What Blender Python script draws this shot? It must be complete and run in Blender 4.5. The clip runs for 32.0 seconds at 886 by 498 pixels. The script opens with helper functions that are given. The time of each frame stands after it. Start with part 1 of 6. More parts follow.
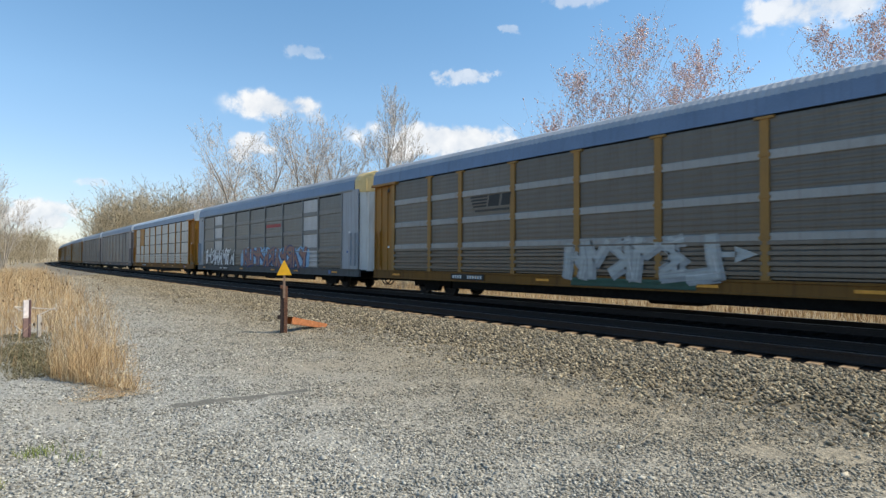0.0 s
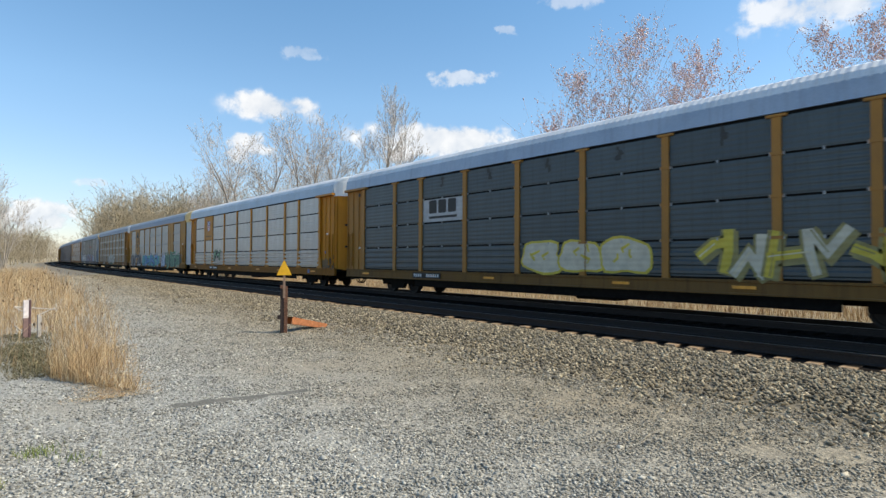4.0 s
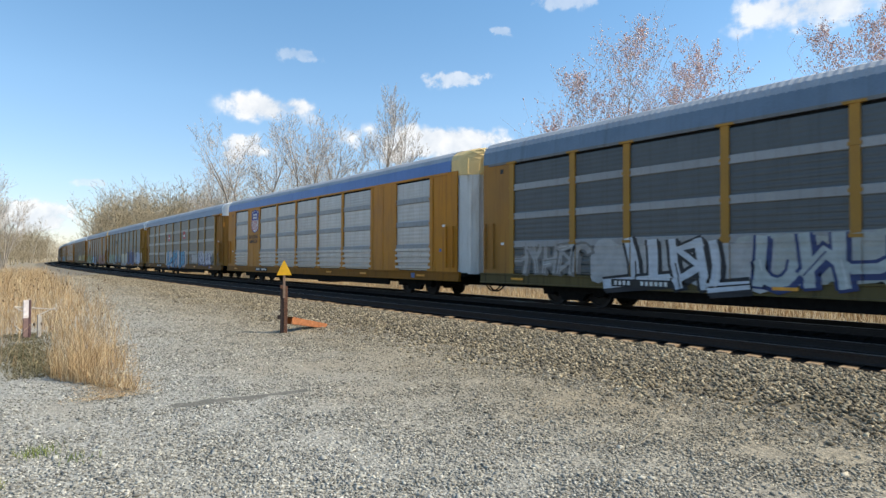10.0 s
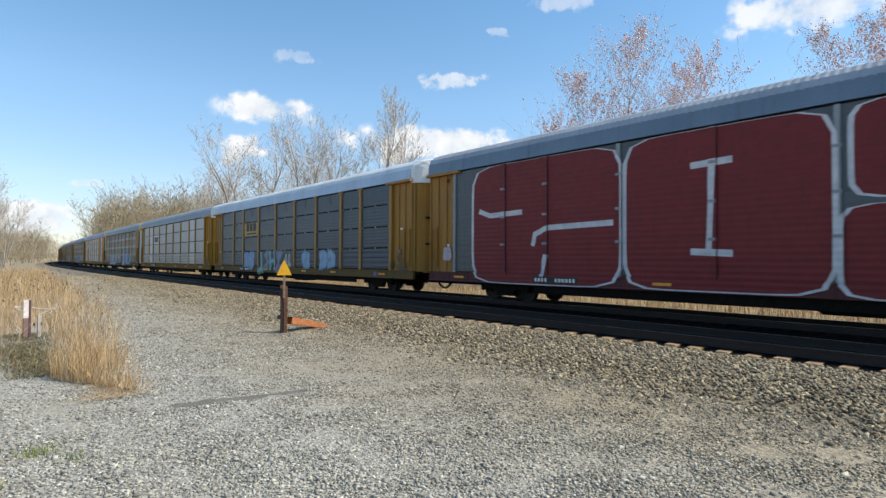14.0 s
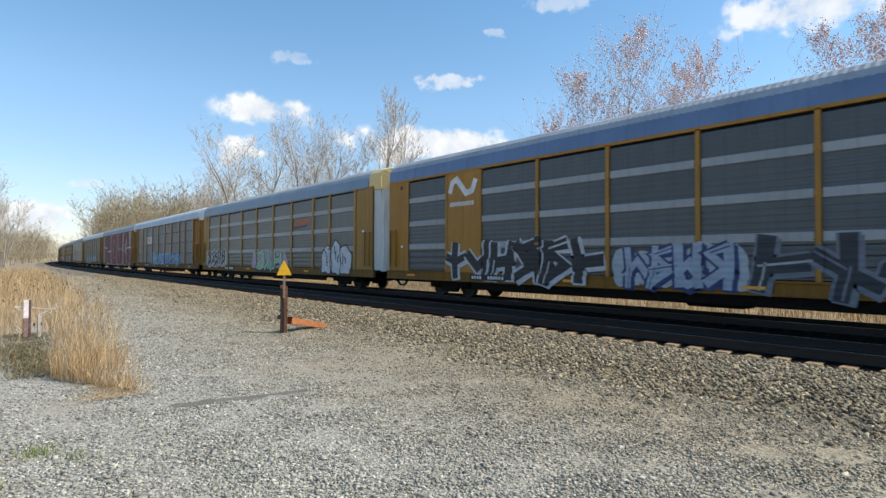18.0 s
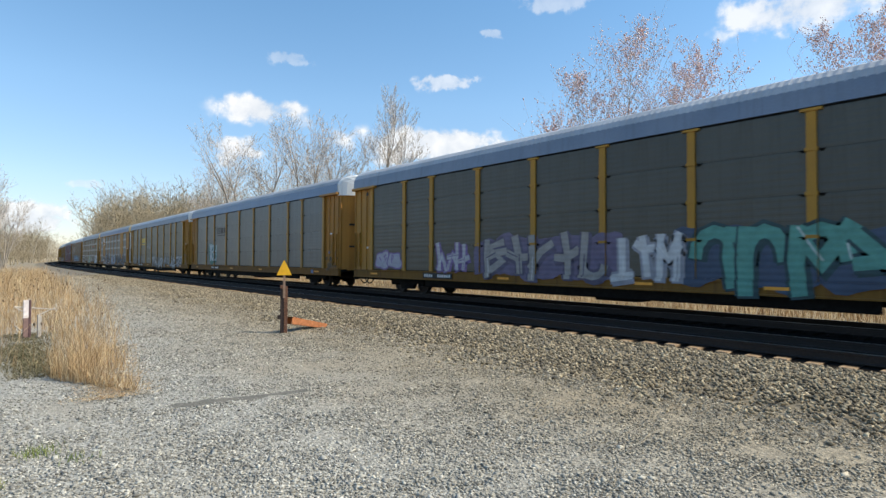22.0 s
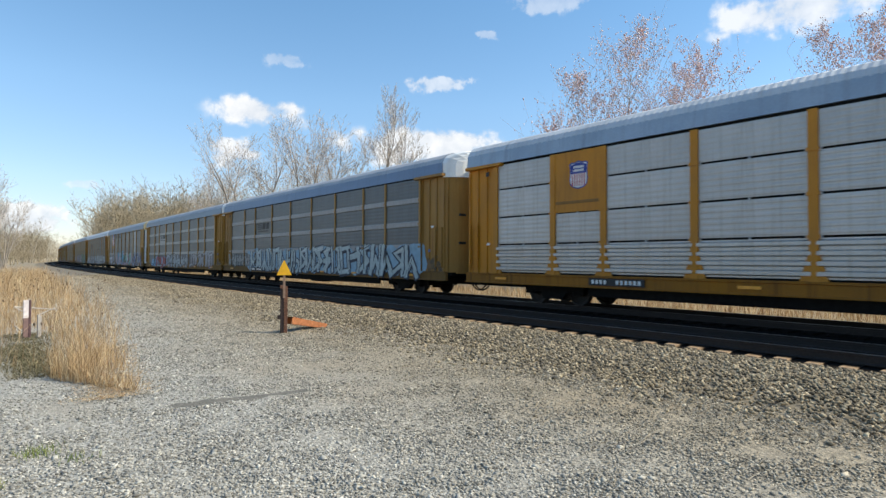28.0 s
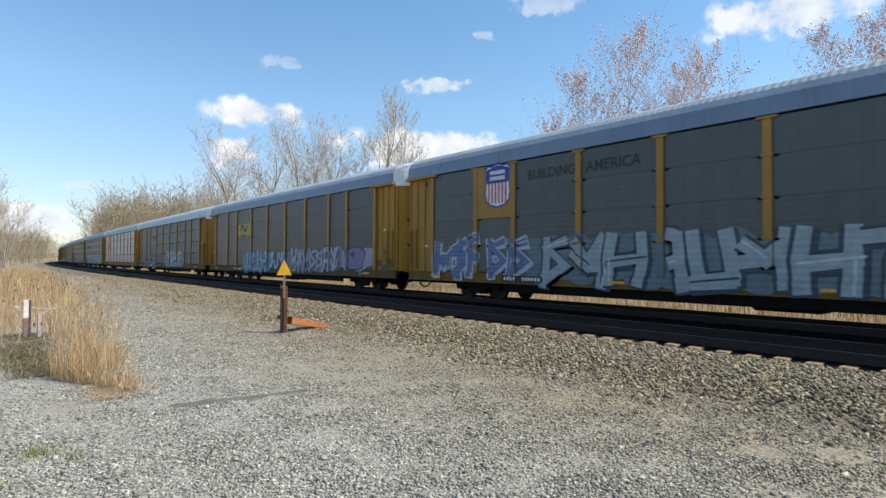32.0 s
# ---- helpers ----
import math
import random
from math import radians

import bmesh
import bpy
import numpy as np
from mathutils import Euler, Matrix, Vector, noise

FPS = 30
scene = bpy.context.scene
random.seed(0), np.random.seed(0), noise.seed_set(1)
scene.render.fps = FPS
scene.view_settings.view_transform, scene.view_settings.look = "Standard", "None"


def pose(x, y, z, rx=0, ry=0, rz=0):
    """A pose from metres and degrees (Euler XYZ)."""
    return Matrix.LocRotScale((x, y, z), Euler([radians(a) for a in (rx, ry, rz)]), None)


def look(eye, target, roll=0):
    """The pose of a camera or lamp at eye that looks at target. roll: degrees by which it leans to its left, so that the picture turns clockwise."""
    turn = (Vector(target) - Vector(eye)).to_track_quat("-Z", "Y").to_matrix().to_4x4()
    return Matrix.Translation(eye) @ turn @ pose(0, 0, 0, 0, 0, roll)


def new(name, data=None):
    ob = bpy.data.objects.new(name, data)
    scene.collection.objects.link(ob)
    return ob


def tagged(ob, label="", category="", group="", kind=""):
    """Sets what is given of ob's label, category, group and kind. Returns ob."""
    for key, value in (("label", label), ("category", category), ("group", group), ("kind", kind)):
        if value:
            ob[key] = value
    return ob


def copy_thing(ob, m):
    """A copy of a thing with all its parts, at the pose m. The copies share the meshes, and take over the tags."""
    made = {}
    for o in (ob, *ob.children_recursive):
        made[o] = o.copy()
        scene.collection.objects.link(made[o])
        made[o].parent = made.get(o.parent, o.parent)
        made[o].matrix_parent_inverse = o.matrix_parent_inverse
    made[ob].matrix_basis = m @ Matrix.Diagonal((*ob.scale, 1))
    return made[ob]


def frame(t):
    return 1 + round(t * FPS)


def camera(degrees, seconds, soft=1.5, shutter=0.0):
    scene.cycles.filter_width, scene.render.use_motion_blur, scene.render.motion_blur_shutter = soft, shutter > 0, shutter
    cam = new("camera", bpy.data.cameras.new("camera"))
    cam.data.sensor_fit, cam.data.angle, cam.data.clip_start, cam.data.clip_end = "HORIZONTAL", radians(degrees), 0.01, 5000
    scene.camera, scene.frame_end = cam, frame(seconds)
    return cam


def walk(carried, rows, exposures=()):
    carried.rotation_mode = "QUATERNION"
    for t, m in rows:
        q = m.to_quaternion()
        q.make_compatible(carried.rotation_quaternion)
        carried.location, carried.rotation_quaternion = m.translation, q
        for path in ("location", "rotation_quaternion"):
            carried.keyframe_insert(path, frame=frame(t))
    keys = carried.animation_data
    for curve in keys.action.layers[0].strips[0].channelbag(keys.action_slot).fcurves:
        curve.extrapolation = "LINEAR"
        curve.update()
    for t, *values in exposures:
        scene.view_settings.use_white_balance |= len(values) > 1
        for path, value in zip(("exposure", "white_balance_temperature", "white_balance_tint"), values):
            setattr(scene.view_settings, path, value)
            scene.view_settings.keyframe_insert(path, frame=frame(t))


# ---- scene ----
import functools
import itertools

RAIL = 0.30            # top of the rails above the gravel
EYE = Vector((0.0, 0.0, 1.776))
YAW, TILT, LEAN = radians(39.31), radians(1.17), 0.28
cam = camera(75.36, 32.0, soft=1.45, shutter=0.08)
AIM = EYE + Vector((math.sin(YAW) * math.cos(TILT), math.cos(YAW) * math.cos(TILT), math.sin(TILT)))
walk(cam, [(0.0, look(EYE, AIM, LEAN)), (32.0, look(EYE, AIM, LEAN))], exposures=[(0.0, 0.50), (3.0, 0.50), (6.0, 0.58), (28.0, 0.58), (29.6, 0.52), (30.4, 0.52), (31.5, 0.58), (32.0, 0.58)])

# ---------------------------------------------------------------- the line of the tracks
TRACK_X = 16.33        # centre of the track that the train runs on
NEAR_OFF = -4.40       # centre of the empty track beside it
BEND_Y, BEND_R = 23.49, 2756.0


def line_at(off, s):
    """x, y and heading on the line, off metres to its right, s metres along it."""
    if s < BEND_Y:
        return TRACK_X + off, s, 0.0
    a = (s - BEND_Y) / BEND_R
    rad = BEND_R - off
    return TRACK_X + BEND_R - rad * math.cos(a), BEND_Y + rad * math.sin(a), -a


# ---------------------------------------------------------------- world, sun
SUN_AZ, SUN_EL = math.atan2(0.72, -0.694), radians(46.0)
world = bpy.data.worlds.new("world")
scene.world = world
world.use_nodes = True
wn = world.node_tree
sky = wn.nodes.new("ShaderNodeTexSky")
sky.sky_type = "NISHITA"
sky.sun_disc = False
sky.sun_elevation, sky.sun_rotation = SUN_EL, SUN_AZ
sky.altitude = 900.0
sky.air_density, sky.dust_density, sky.ozone_density = 1.0, 0.15, 4.5
wn.nodes["Background"].inputs["Strength"].default_value = 0.156
tone = wn.nodes.new("ShaderNodeMix")
tone.data_type, tone.blend_type = "RGBA", "MULTIPLY"
tone.inputs[0].default_value = 1.0
# spring haze: a milky horizon that clears to azure higher up, the same all round
way = wn.nodes.new("ShaderNodeTexCoord")
parts = wn.nodes.new("ShaderNodeSeparateXYZ")
wn.links.new(way.outputs["Generated"], parts.inputs[0])
haze = wn.nodes.new("ShaderNodeValToRGB")
for at, c in ((0.0, (0.64, 0.55, 0.53)), (0.05, (0.76, 0.65, 0.60)), (0.12, (0.88, 0.80, 0.72)), (0.26, (0.95, 0.975, 0.87)), (0.5, (0.80, 1.0, 0.93))):
    el = haze.color_ramp.elements.new(at)
    el.color = (*c, 1)
haze.color_ramp.elements.remove(haze.color_ramp.elements[0])
haze.color_ramp.elements.remove(haze.color_ramp.elements[-1])
wn.links.new(parts.outputs[2], haze.inputs[0])
wn.links.new(haze.outputs[0], tone.inputs[7])
wn.links.new(sky.outputs[0], tone.inputs[6])
wn.links.new(tone.outputs[2], wn.nodes["Background"].inputs["Color"])

sun_data = bpy.data.lights.new("sun", "SUN")
sun_data.energy, sun_data.angle, sun_data.color = 3.7, radians(0.53), (1.0, 0.90, 0.71)
sun = new("sun", sun_data)
sun_dir = Vector((math.sin(SUN_AZ) * math.cos(SUN_EL), math.cos(SUN_AZ) * math.cos(SUN_EL), math.sin(SUN_EL)))
sun.matrix_world = look(sun_dir * 200, (0, 0, 0))


# ---------------------------------------------------------------- materials
def make_mat(name, rough=0.7, metal=0.0):
    m = bpy.data.materials.new(name)
    m.use_nodes = True
    b = m.node_tree.nodes["Principled BSDF"]
    b.inputs["Roughness"].default_value = rough
    b.inputs["Metallic"].default_value = metal
    return m, m.node_tree, b


def node(nt, kind, **values):
    n = nt.nodes.new(kind)
    for k, v in values.items():
        n.inputs[k].default_value = v
    return n


def noise_tex(nt, scale, detail=4.0, stretch=(1, 1, 1), coords="Object"):
    tc = nt.nodes.new("ShaderNodeTexCoord")
    mp = nt.nodes.new("ShaderNodeMapping")
    mp.inputs["Scale"].default_value = stretch
    nz = node(nt, "ShaderNodeTexNoise", Scale=scale, Detail=detail)
    nt.links.new(tc.outputs[coords], mp.inputs[0])
    nt.links.new(mp.outputs[0], nz.inputs["Vector"])
    return nz.outputs["Fac"]


def ramp(nt, fac, stops):
    r = nt.nodes.new("ShaderNodeValToRGB")
    el = r.color_ramp.elements
    while len(el) < len(stops):
        el.new(0.5)
    for e, (p, c) in zip(el, stops):
        e.position, e.color = p, (*c, 1)
    nt.links.new(fac, r.inputs[0])
    return r.outputs[0]


def mix_rgb(nt, fac, a, b, blend="MIX"):
    m = nt.nodes.new("ShaderNodeMix")
    m.data_type, m.blend_type = "RGBA", blend
    for sock, v in ((m.inputs[0], fac), (m.inputs[6], a), (m.inputs[7], b)):
        if isinstance(v, bpy.types.NodeSocket):
            nt.links.new(v, sock)
        elif isinstance(v, (int, float)):
            sock.default_value = v
        else:
            sock.default_value = (*v, 1)
    return m.outputs[2]


def bump(nt, b, height, strength=0.3, dist=0.02):
    n = node(nt, "ShaderNodeBump", Strength=strength, Distance=dist)
    nt.links.new(height, n.inputs["Height"])
    nt.links.new(n.outputs[0], b.inputs["Normal"])


def scaled(c, k):
    return tuple(min(1.0, max(0.0, v * k)) for v in c)


@functools.lru_cache(maxsize=None)
def steel_paint(color, rough=0.55, metal=0.0, grime=0.5, vary=0.12):
    """Weathered sheet: broad fading, run-down streaks of dirt, fine grain, and a shift from sheet to sheet."""
    m, nt, b = make_mat("weathered_sheet", rough, metal)
    broad = noise_tex(nt, 0.7, 3)
    streak = noise_tex(nt, 2.2, 5, (1, 3.5, 0.28))
    fine = noise_tex(nt, 22, 3)
    info = nt.nodes.new("ShaderNodeObjectInfo")
    c = ramp(nt, broad, [(0.3, scaled(color, 0.86)), (0.7, scaled(color, 1.1))])
    dirt = ramp(nt, streak, [(0.50, (1, 1, 1)), (0.78, scaled((0.62, 0.55, 0.47), 1.0))])
    c = mix_rgb(nt, grime, c, dirt, "MULTIPLY")
    runs = noise_tex(nt, 1.1, 4, (1, 5.0, 0.12))
    c = mix_rgb(nt, grime, c, ramp(nt, runs, [(0.60, (1, 1, 1)), (0.74, (0.42, 0.37, 0.32))]), "MULTIPLY")
    shift = ramp(nt, info.outputs["Random"], [(0.0, (1 - vary,) * 3), (1.0, (1.0,) * 3)])
    c = mix_rgb(nt, 1.0, c, shift, "MULTIPLY")
    g = ramp(nt, fine, [(0.3, (0.9,) * 3), (0.7, (1.0,) * 3)])
    c = mix_rgb(nt, 1.0, c, g, "MULTIPLY")
    nt.links.new(c, b.inputs["Base Color"])
    r = nt.nodes.new("ShaderNodeMapRange")
    r.inputs["To Min"].default_value, r.inputs["To Max"].default_value = rough - 0.12, rough + 0.15
    nt.links.new(broad, r.inputs["Value"])
    nt.links.new(r.outputs[0], b.inputs["Roughness"])
    bump(nt, b, fine, 0.12, 0.01)
    return m


@functools.lru_cache(maxsize=None)
def spray(color):
    """Sprayed paint over sheet ribs: thin in places, dusted."""
    m, nt, b = make_mat("sprayed_paint", 0.6)
    patchy = noise_tex(nt, 3.5, 4)
    c = ramp(nt, patchy, [(0.3, scaled(color, 0.78)), (0.65, color)])
    dust = noise_tex(nt, 30, 2)
    c = mix_rgb(nt, 0.35, c, ramp(nt, dust, [(0.35, (0.7, 0.7, 0.68)), (0.6, (1, 1, 1))]), "MULTIPLY")
    nt.links.new(c, b.inputs["Base Color"])
    rib = nt.nodes.new("ShaderNodeTexWave")
    rib.bands_direction = "Z"
    rib.inputs["Scale"].default_value = 1.9
    tc = nt.nodes.new("ShaderNodeTexCoord")
    nt.links.new(tc.outputs["Object"], rib.inputs["Vector"])
    bump(nt, b, rib.outputs["Fac"], 0.3, 0.02)
    return m


@functools.lru_cache(maxsize=None)
def plain(name, color, rough=0.7, metal=0.0, scale=12.0, low=0.75, strength=0.25):
    m, nt, b = make_mat(name, rough, metal)
    n1 = noise_tex(nt, scale, 5)
    n2 = noise_tex(nt, scale * 0.12, 3)
    c = ramp(nt, n1, [(0.3, scaled(color, low)), (0.7, scaled(color, 1.12))])
    c = mix_rgb(nt, 0.5, c, ramp(nt, n2, [(0.35, (0.7,) * 3), (0.65, (1, 1, 1))]), "MULTIPLY")
    nt.links.new(c, b.inputs["Base Color"])
    bump(nt, b, n1, strength, 0.02)
    return m


def stone_mat(name, stops, rough=0.85):
    """Loose stones, each with its own tone."""
    m, nt, b = make_mat(name, rough)
    geo = nt.nodes.new("ShaderNodeNewGeometry")
    c = ramp(nt, geo.outputs["Random Per Island"], stops)
    n1 = noise_tex(nt, 60, 3)
    c = mix_rgb(nt, 0.6, c, ramp(nt, n1, [(0.3, (0.7,) * 3), (0.7, (1.0,) * 3)]), "MULTIPLY")
    n2 = noise_tex(nt, 0.5, 3)
    c = mix_rgb(nt, 0.7, c, ramp(nt, n2, [(0.35, (0.78, 0.76, 0.72)), (0.62, (1, 1, 1))]), "MULTIPLY")
    # brown dust and dirt of the line on the stones nearer to it
    tc = nt.nodes.new("ShaderNodeTexCoord")
    sep = nt.nodes.new("ShaderNodeSeparateXYZ")
    nt.links.new(tc.outputs["Object"], sep.inputs[0])
    dust = nt.nodes.new("ShaderNodeMapRange")
    dust.inputs["From Min"].default_value, dust.inputs["From Max"].default_value = 2.5, 6.0
    nt.links.new(sep.outputs[0], dust.inputs["Value"])
    c = mix_rgb(nt, dust.outputs[0], c, mix_rgb(nt, 1.0, c, (0.87, 0.80, 0.69), "MULTIPLY"))
    nt.links.new(c, b.inputs["Base Color"])
    return m


def blades_mat(name, stops, rough=0.8):
    m, nt, b = make_mat(name, rough)
    geo = nt.nodes.new("ShaderNodeNewGeometry")
    c = ramp(nt, geo.outputs["Random Per Island"], stops)
    nt.links.new(c, b.inputs["Base Color"])
    return m


def ground_mat():
    """Gravel near the camera, trodden sandy dirt beside the line, dry grass far off."""
    m, nt, b = make_mat("gravel_ground", 0.9)
    v = nt.nodes.new("ShaderNodeTexVoronoi")
    v.inputs["Scale"].default_value = 34
    tc = nt.nodes.new("ShaderNodeTexCoord")
    nt.links.new(tc.outputs["Object"], v.inputs["Vector"])
    stones = ramp(nt, v.outputs["Color"], [(0.0, (0.17, 0.165, 0.145)), (0.5, (0.32, 0.31, 0.275)), (1.0, (0.52, 0.50, 0.44))])
    fine = noise_tex(nt, 9, 6)
    dirt = ramp(nt, fine, [(0.3, (0.23, 0.205, 0.16)), (0.7, (0.41, 0.37, 0.295))])
    broad = noise_tex(nt, 0.35, 4)
    mask = ramp(nt, broad, [(0.50, (0, 0, 0)), (0.66, (0.6,) * 3)])
    near = mix_rgb(nt, mask, stones, dirt)
    sepn = nt.nodes.new("ShaderNodeSeparateXYZ")
    nt.links.new(tc.outputs["Object"], sepn.inputs[0])
    dust = nt.nodes.new("ShaderNodeMapRange")
    dust.inputs["From Min"].default_value, dust.inputs["From Max"].default_value = 2.5, 6.0
    nt.links.new(sepn.outputs[0], dust.inputs["Value"])
    near = mix_rgb(nt, dust.outputs[0], near, mix_rgb(nt, 1.0, near, (0.86, 0.77, 0.64), "MULTIPLY"))
    straw = ramp(nt, noise_tex(nt, 2.5, 6), [(0.3, (0.20, 0.15, 0.08)), (0.7, (0.44, 0.35, 0.21))])
    sep = nt.nodes.new("ShaderNodeSeparateXYZ")
    nt.links.new(tc.outputs["Object"], sep.inputs[0])
    # grassy land beyond the far side of the line and to the left of the lane
    far = nt.nodes.new("ShaderNodeMapRange")
    far.inputs["From Min"].default_value, far.inputs["From Max"].default_value = 18.5, 20.5
    nt.links.new(sep.outputs[0], far.inputs["Value"])
    left = nt.nodes.new("ShaderNodeMapRange")
    left.inputs["From Min"].default_value, left.inputs["From Max"].default_value = 0.3, -2.5
    nt.links.new(sep.outputs[0], left.inputs["Value"])
    away = nt.nodes.new("ShaderNodeMapRange")
    away.inputs["From Min"].default_value, away.inputs["From Max"].default_value = 10, 16
    nt.links.new(sep.outputs[1], away.inputs["Value"])
    both = nt.nodes.new("ShaderNodeMath")
    both.operation = "MULTIPLY"
    nt.links.new(left.outputs[0], both.inputs[0])
    nt.links.new(away.outputs[0], both.inputs[1])
    add = nt.nodes.new("ShaderNodeMath")
    add.operation = "MAXIMUM"
    nt.links.new(far.outputs[0], add.inputs[0])
    nt.links.new(both.outputs[0], add.inputs[1])
    c = mix_rgb(nt, add.outputs[0], near, straw)
    nt.links.new(c, b.inputs["Base Color"])
    bump(nt, b, v.outputs["Distance"], 0.7, 0.02)
    return m


M_GROUND = ground_mat()
M_GRAVEL = stone_mat("grey_gravel", [(0.0, (0.15, 0.145, 0.13)), (0.3, (0.32, 0.31, 0.275)), (0.75, (0.47, 0.455, 0.405)), (1.0, (0.76, 0.73, 0.65))])
M_BALLAST = stone_mat("ballast_stone", [(0.0, (0.09, 0.08, 0.065)), (0.35, (0.24, 0.215, 0.165)), (0.8, (0.45, 0.405, 0.31)), (1.0, (0.72, 0.66, 0.53))])
M_BED = plain("ballast_fill", (0.22, 0.19, 0.14), 0.9, 0, 14, 0.6, 0.6)
# ballast between the tracks: the train's shadow is put into this near-black colour
M_CRIB = plain("shaded_ballast", (0.013, 0.011, 0.010), 0.85, 0, 16, 0.5, 0.6)
def tie_mat():
    """Creosoted wood: the train's shade painted in as near-black, sunlight painted on the near end."""
    m, nt, b = make_mat("creosoted_wood_lit_end", 0.85)
    n1 = noise_tex(nt, 9, 5, (0.3, 2, 2))
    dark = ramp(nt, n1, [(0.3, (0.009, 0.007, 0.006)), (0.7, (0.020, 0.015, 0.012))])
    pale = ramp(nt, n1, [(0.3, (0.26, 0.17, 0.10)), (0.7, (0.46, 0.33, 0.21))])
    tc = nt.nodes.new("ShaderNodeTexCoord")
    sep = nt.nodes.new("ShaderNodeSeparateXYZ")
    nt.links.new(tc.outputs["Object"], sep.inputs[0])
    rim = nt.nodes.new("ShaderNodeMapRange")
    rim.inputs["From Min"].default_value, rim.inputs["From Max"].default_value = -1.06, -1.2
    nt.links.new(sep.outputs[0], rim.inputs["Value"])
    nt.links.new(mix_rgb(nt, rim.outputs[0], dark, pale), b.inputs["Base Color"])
    bump(nt, b, n1, 0.4, 0.02)
    return m


M_TIE = tie_mat()
# ties without the lit end: shade under the train is in the colour
M_TIEFAR = plain("shaded_tie_wood", (0.016, 0.012, 0.010), 0.85, 0, 9, 0.6, 0.4)
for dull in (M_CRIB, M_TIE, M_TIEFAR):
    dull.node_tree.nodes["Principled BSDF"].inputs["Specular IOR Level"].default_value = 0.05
M_RAIL = plain("rusty_rail", (0.030, 0.019, 0.014), 0.8, 0.0, 20, 0.7, 0.2)
M_RAILTOP = plain("worn_rail_head", (0.30, 0.28, 0.27), 0.42, 1.0, 30, 0.85, 0.05)
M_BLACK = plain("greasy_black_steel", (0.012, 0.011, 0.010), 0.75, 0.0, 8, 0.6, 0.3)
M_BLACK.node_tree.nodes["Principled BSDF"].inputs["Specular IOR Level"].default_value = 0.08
M_WHEEL = plain("wheel_steel", (0.03, 0.025, 0.022), 0.6, 0.4, 10, 0.7, 0.2)
M_AMBER = plain("amber_reflector", (0.85, 0.36, 0.03), 0.35, 0, 8, 0.9, 0.05)
M_WHITE = plain("white_lettering", (0.78, 0.78, 0.76), 0.6, 0, 14, 0.9, 0.05)
M_CLIP = plain("zinc_clip", (0.36, 0.37, 0.38), 0.45, 0.4, 14, 0.85, 0.1)
M_BLUE = plain("blue_sticker", (0.10, 0.16, 0.36), 0.5, 0, 14, 0.85, 0.05)
M_INK = plain("black_lettering", (0.02, 0.02, 0.02), 0.6, 0, 14, 0.8, 0.05)
M_BARK = plain("grey_bark", (0.39, 0.34, 0.285), 0.9, 0, 6, 0.65, 0.5)
M_STEM = plain("pale_stems", (0.50, 0.44, 0.35), 0.9, 0, 4, 0.75, 0.3)
M_TWIG = plain("grey_twigs", (0.56, 0.49, 0.42), 0.9, 0, 3, 0.8, 0.2)
M_TWIGRED = plain("reddish_twigs", (0.66, 0.54, 0.50), 0.9, 0, 3, 0.8, 0.2)
M_TWIGFAR = plain("brown_twigs", (0.40, 0.33, 0.22), 0.9, 0, 0.6, 0.7, 0.2)
M_BUD = blades_mat("red_buds", [(0.0, (0.42, 0.23, 0.225)), (0.35, (0.62, 0.42, 0.40)), (1.0, (0.84, 0.75, 0.73))])
M_STRAW = blades_mat("dry_reeds", [(0.0, (0.24, 0.14, 0.065)), (0.45, (0.43, 0.28, 0.135)), (0.85, (0.58, 0.43, 0.24)), (1.0, (0.74, 0.62, 0.42))])
M_GREEN = blades_mat("fresh_grass", [(0.0, (0.10, 0.14, 0.03)), (0.6, (0.17, 0.23, 0.05)), (1.0, (0.33, 0.33, 0.12))])


# ---------------------------------------------------------------- mesh helpers
def link(name, mesh, material, parent=None, label=""):
    ob = new(name, mesh)
    if material is not None:
        if not mesh.materials:
            mesh.materials.append(material)
        elif mesh.materials[0] is not material:
            ob.material_slots[0].link = "OBJECT"
            ob.material_slots[0].material = material
    if parent is not None:
        ob.parent = parent
    if label:
        ob["label"] = label
    return ob


def part(name, bm, material, parent=None, label=""):
    me = bpy.data.meshes.new(name)
    bm.to_mesh(me)
    bm.free()
    return link(name, me, material, parent, label)


def from_lists(name, verts, faces, material=None):
    me = bpy.data.meshes.new(name)
    me.from_pydata(verts, [], faces)
    if material is not None:
        me.materials.append(material)
    return me


def add_box(bm, lo, hi, bevel=0.0):
    v = [bm.verts.new(p) for p in itertools.product((lo[0], hi[0]), (lo[1], hi[1]), (lo[2], hi[2]))]
    fs = [bm.faces.new([v[i] for i in q]) for q in ((0, 1, 3, 2), (4, 6, 7, 5), (0, 4, 5, 1), (2, 3, 7, 6), (0, 2, 6, 4), (1, 5, 7, 3))]
    if bevel:
        es = {e for f in fs for e in f.edges}
        bmesh.ops.bevel(bm, geom=list(es), offset=bevel, segments=1, affect="EDGES")


def add_tube(bm, a, b, r0, r1, sides=8):
    a, b = Vector(a), Vector(b)
    m = (b - a).to_track_quat("Z", "Y").to_matrix()
    rings = []
    for p, r in ((a, r0), (b, r1)):
        rings.append([bm.verts.new(p + m @ Vector((r * math.cos(k * 2 * math.pi / sides), r * math.sin(k * 2 * math.pi / sides), 0))) for k in range(sides)])
    for k in range(sides):
        bm.faces.new((rings[0][k], rings[0][(k + 1) % sides], rings[1][(k + 1) % sides], rings[1][k]))
    bm.faces.new(rings[0][::-1])
    bm.faces.new(rings[1])


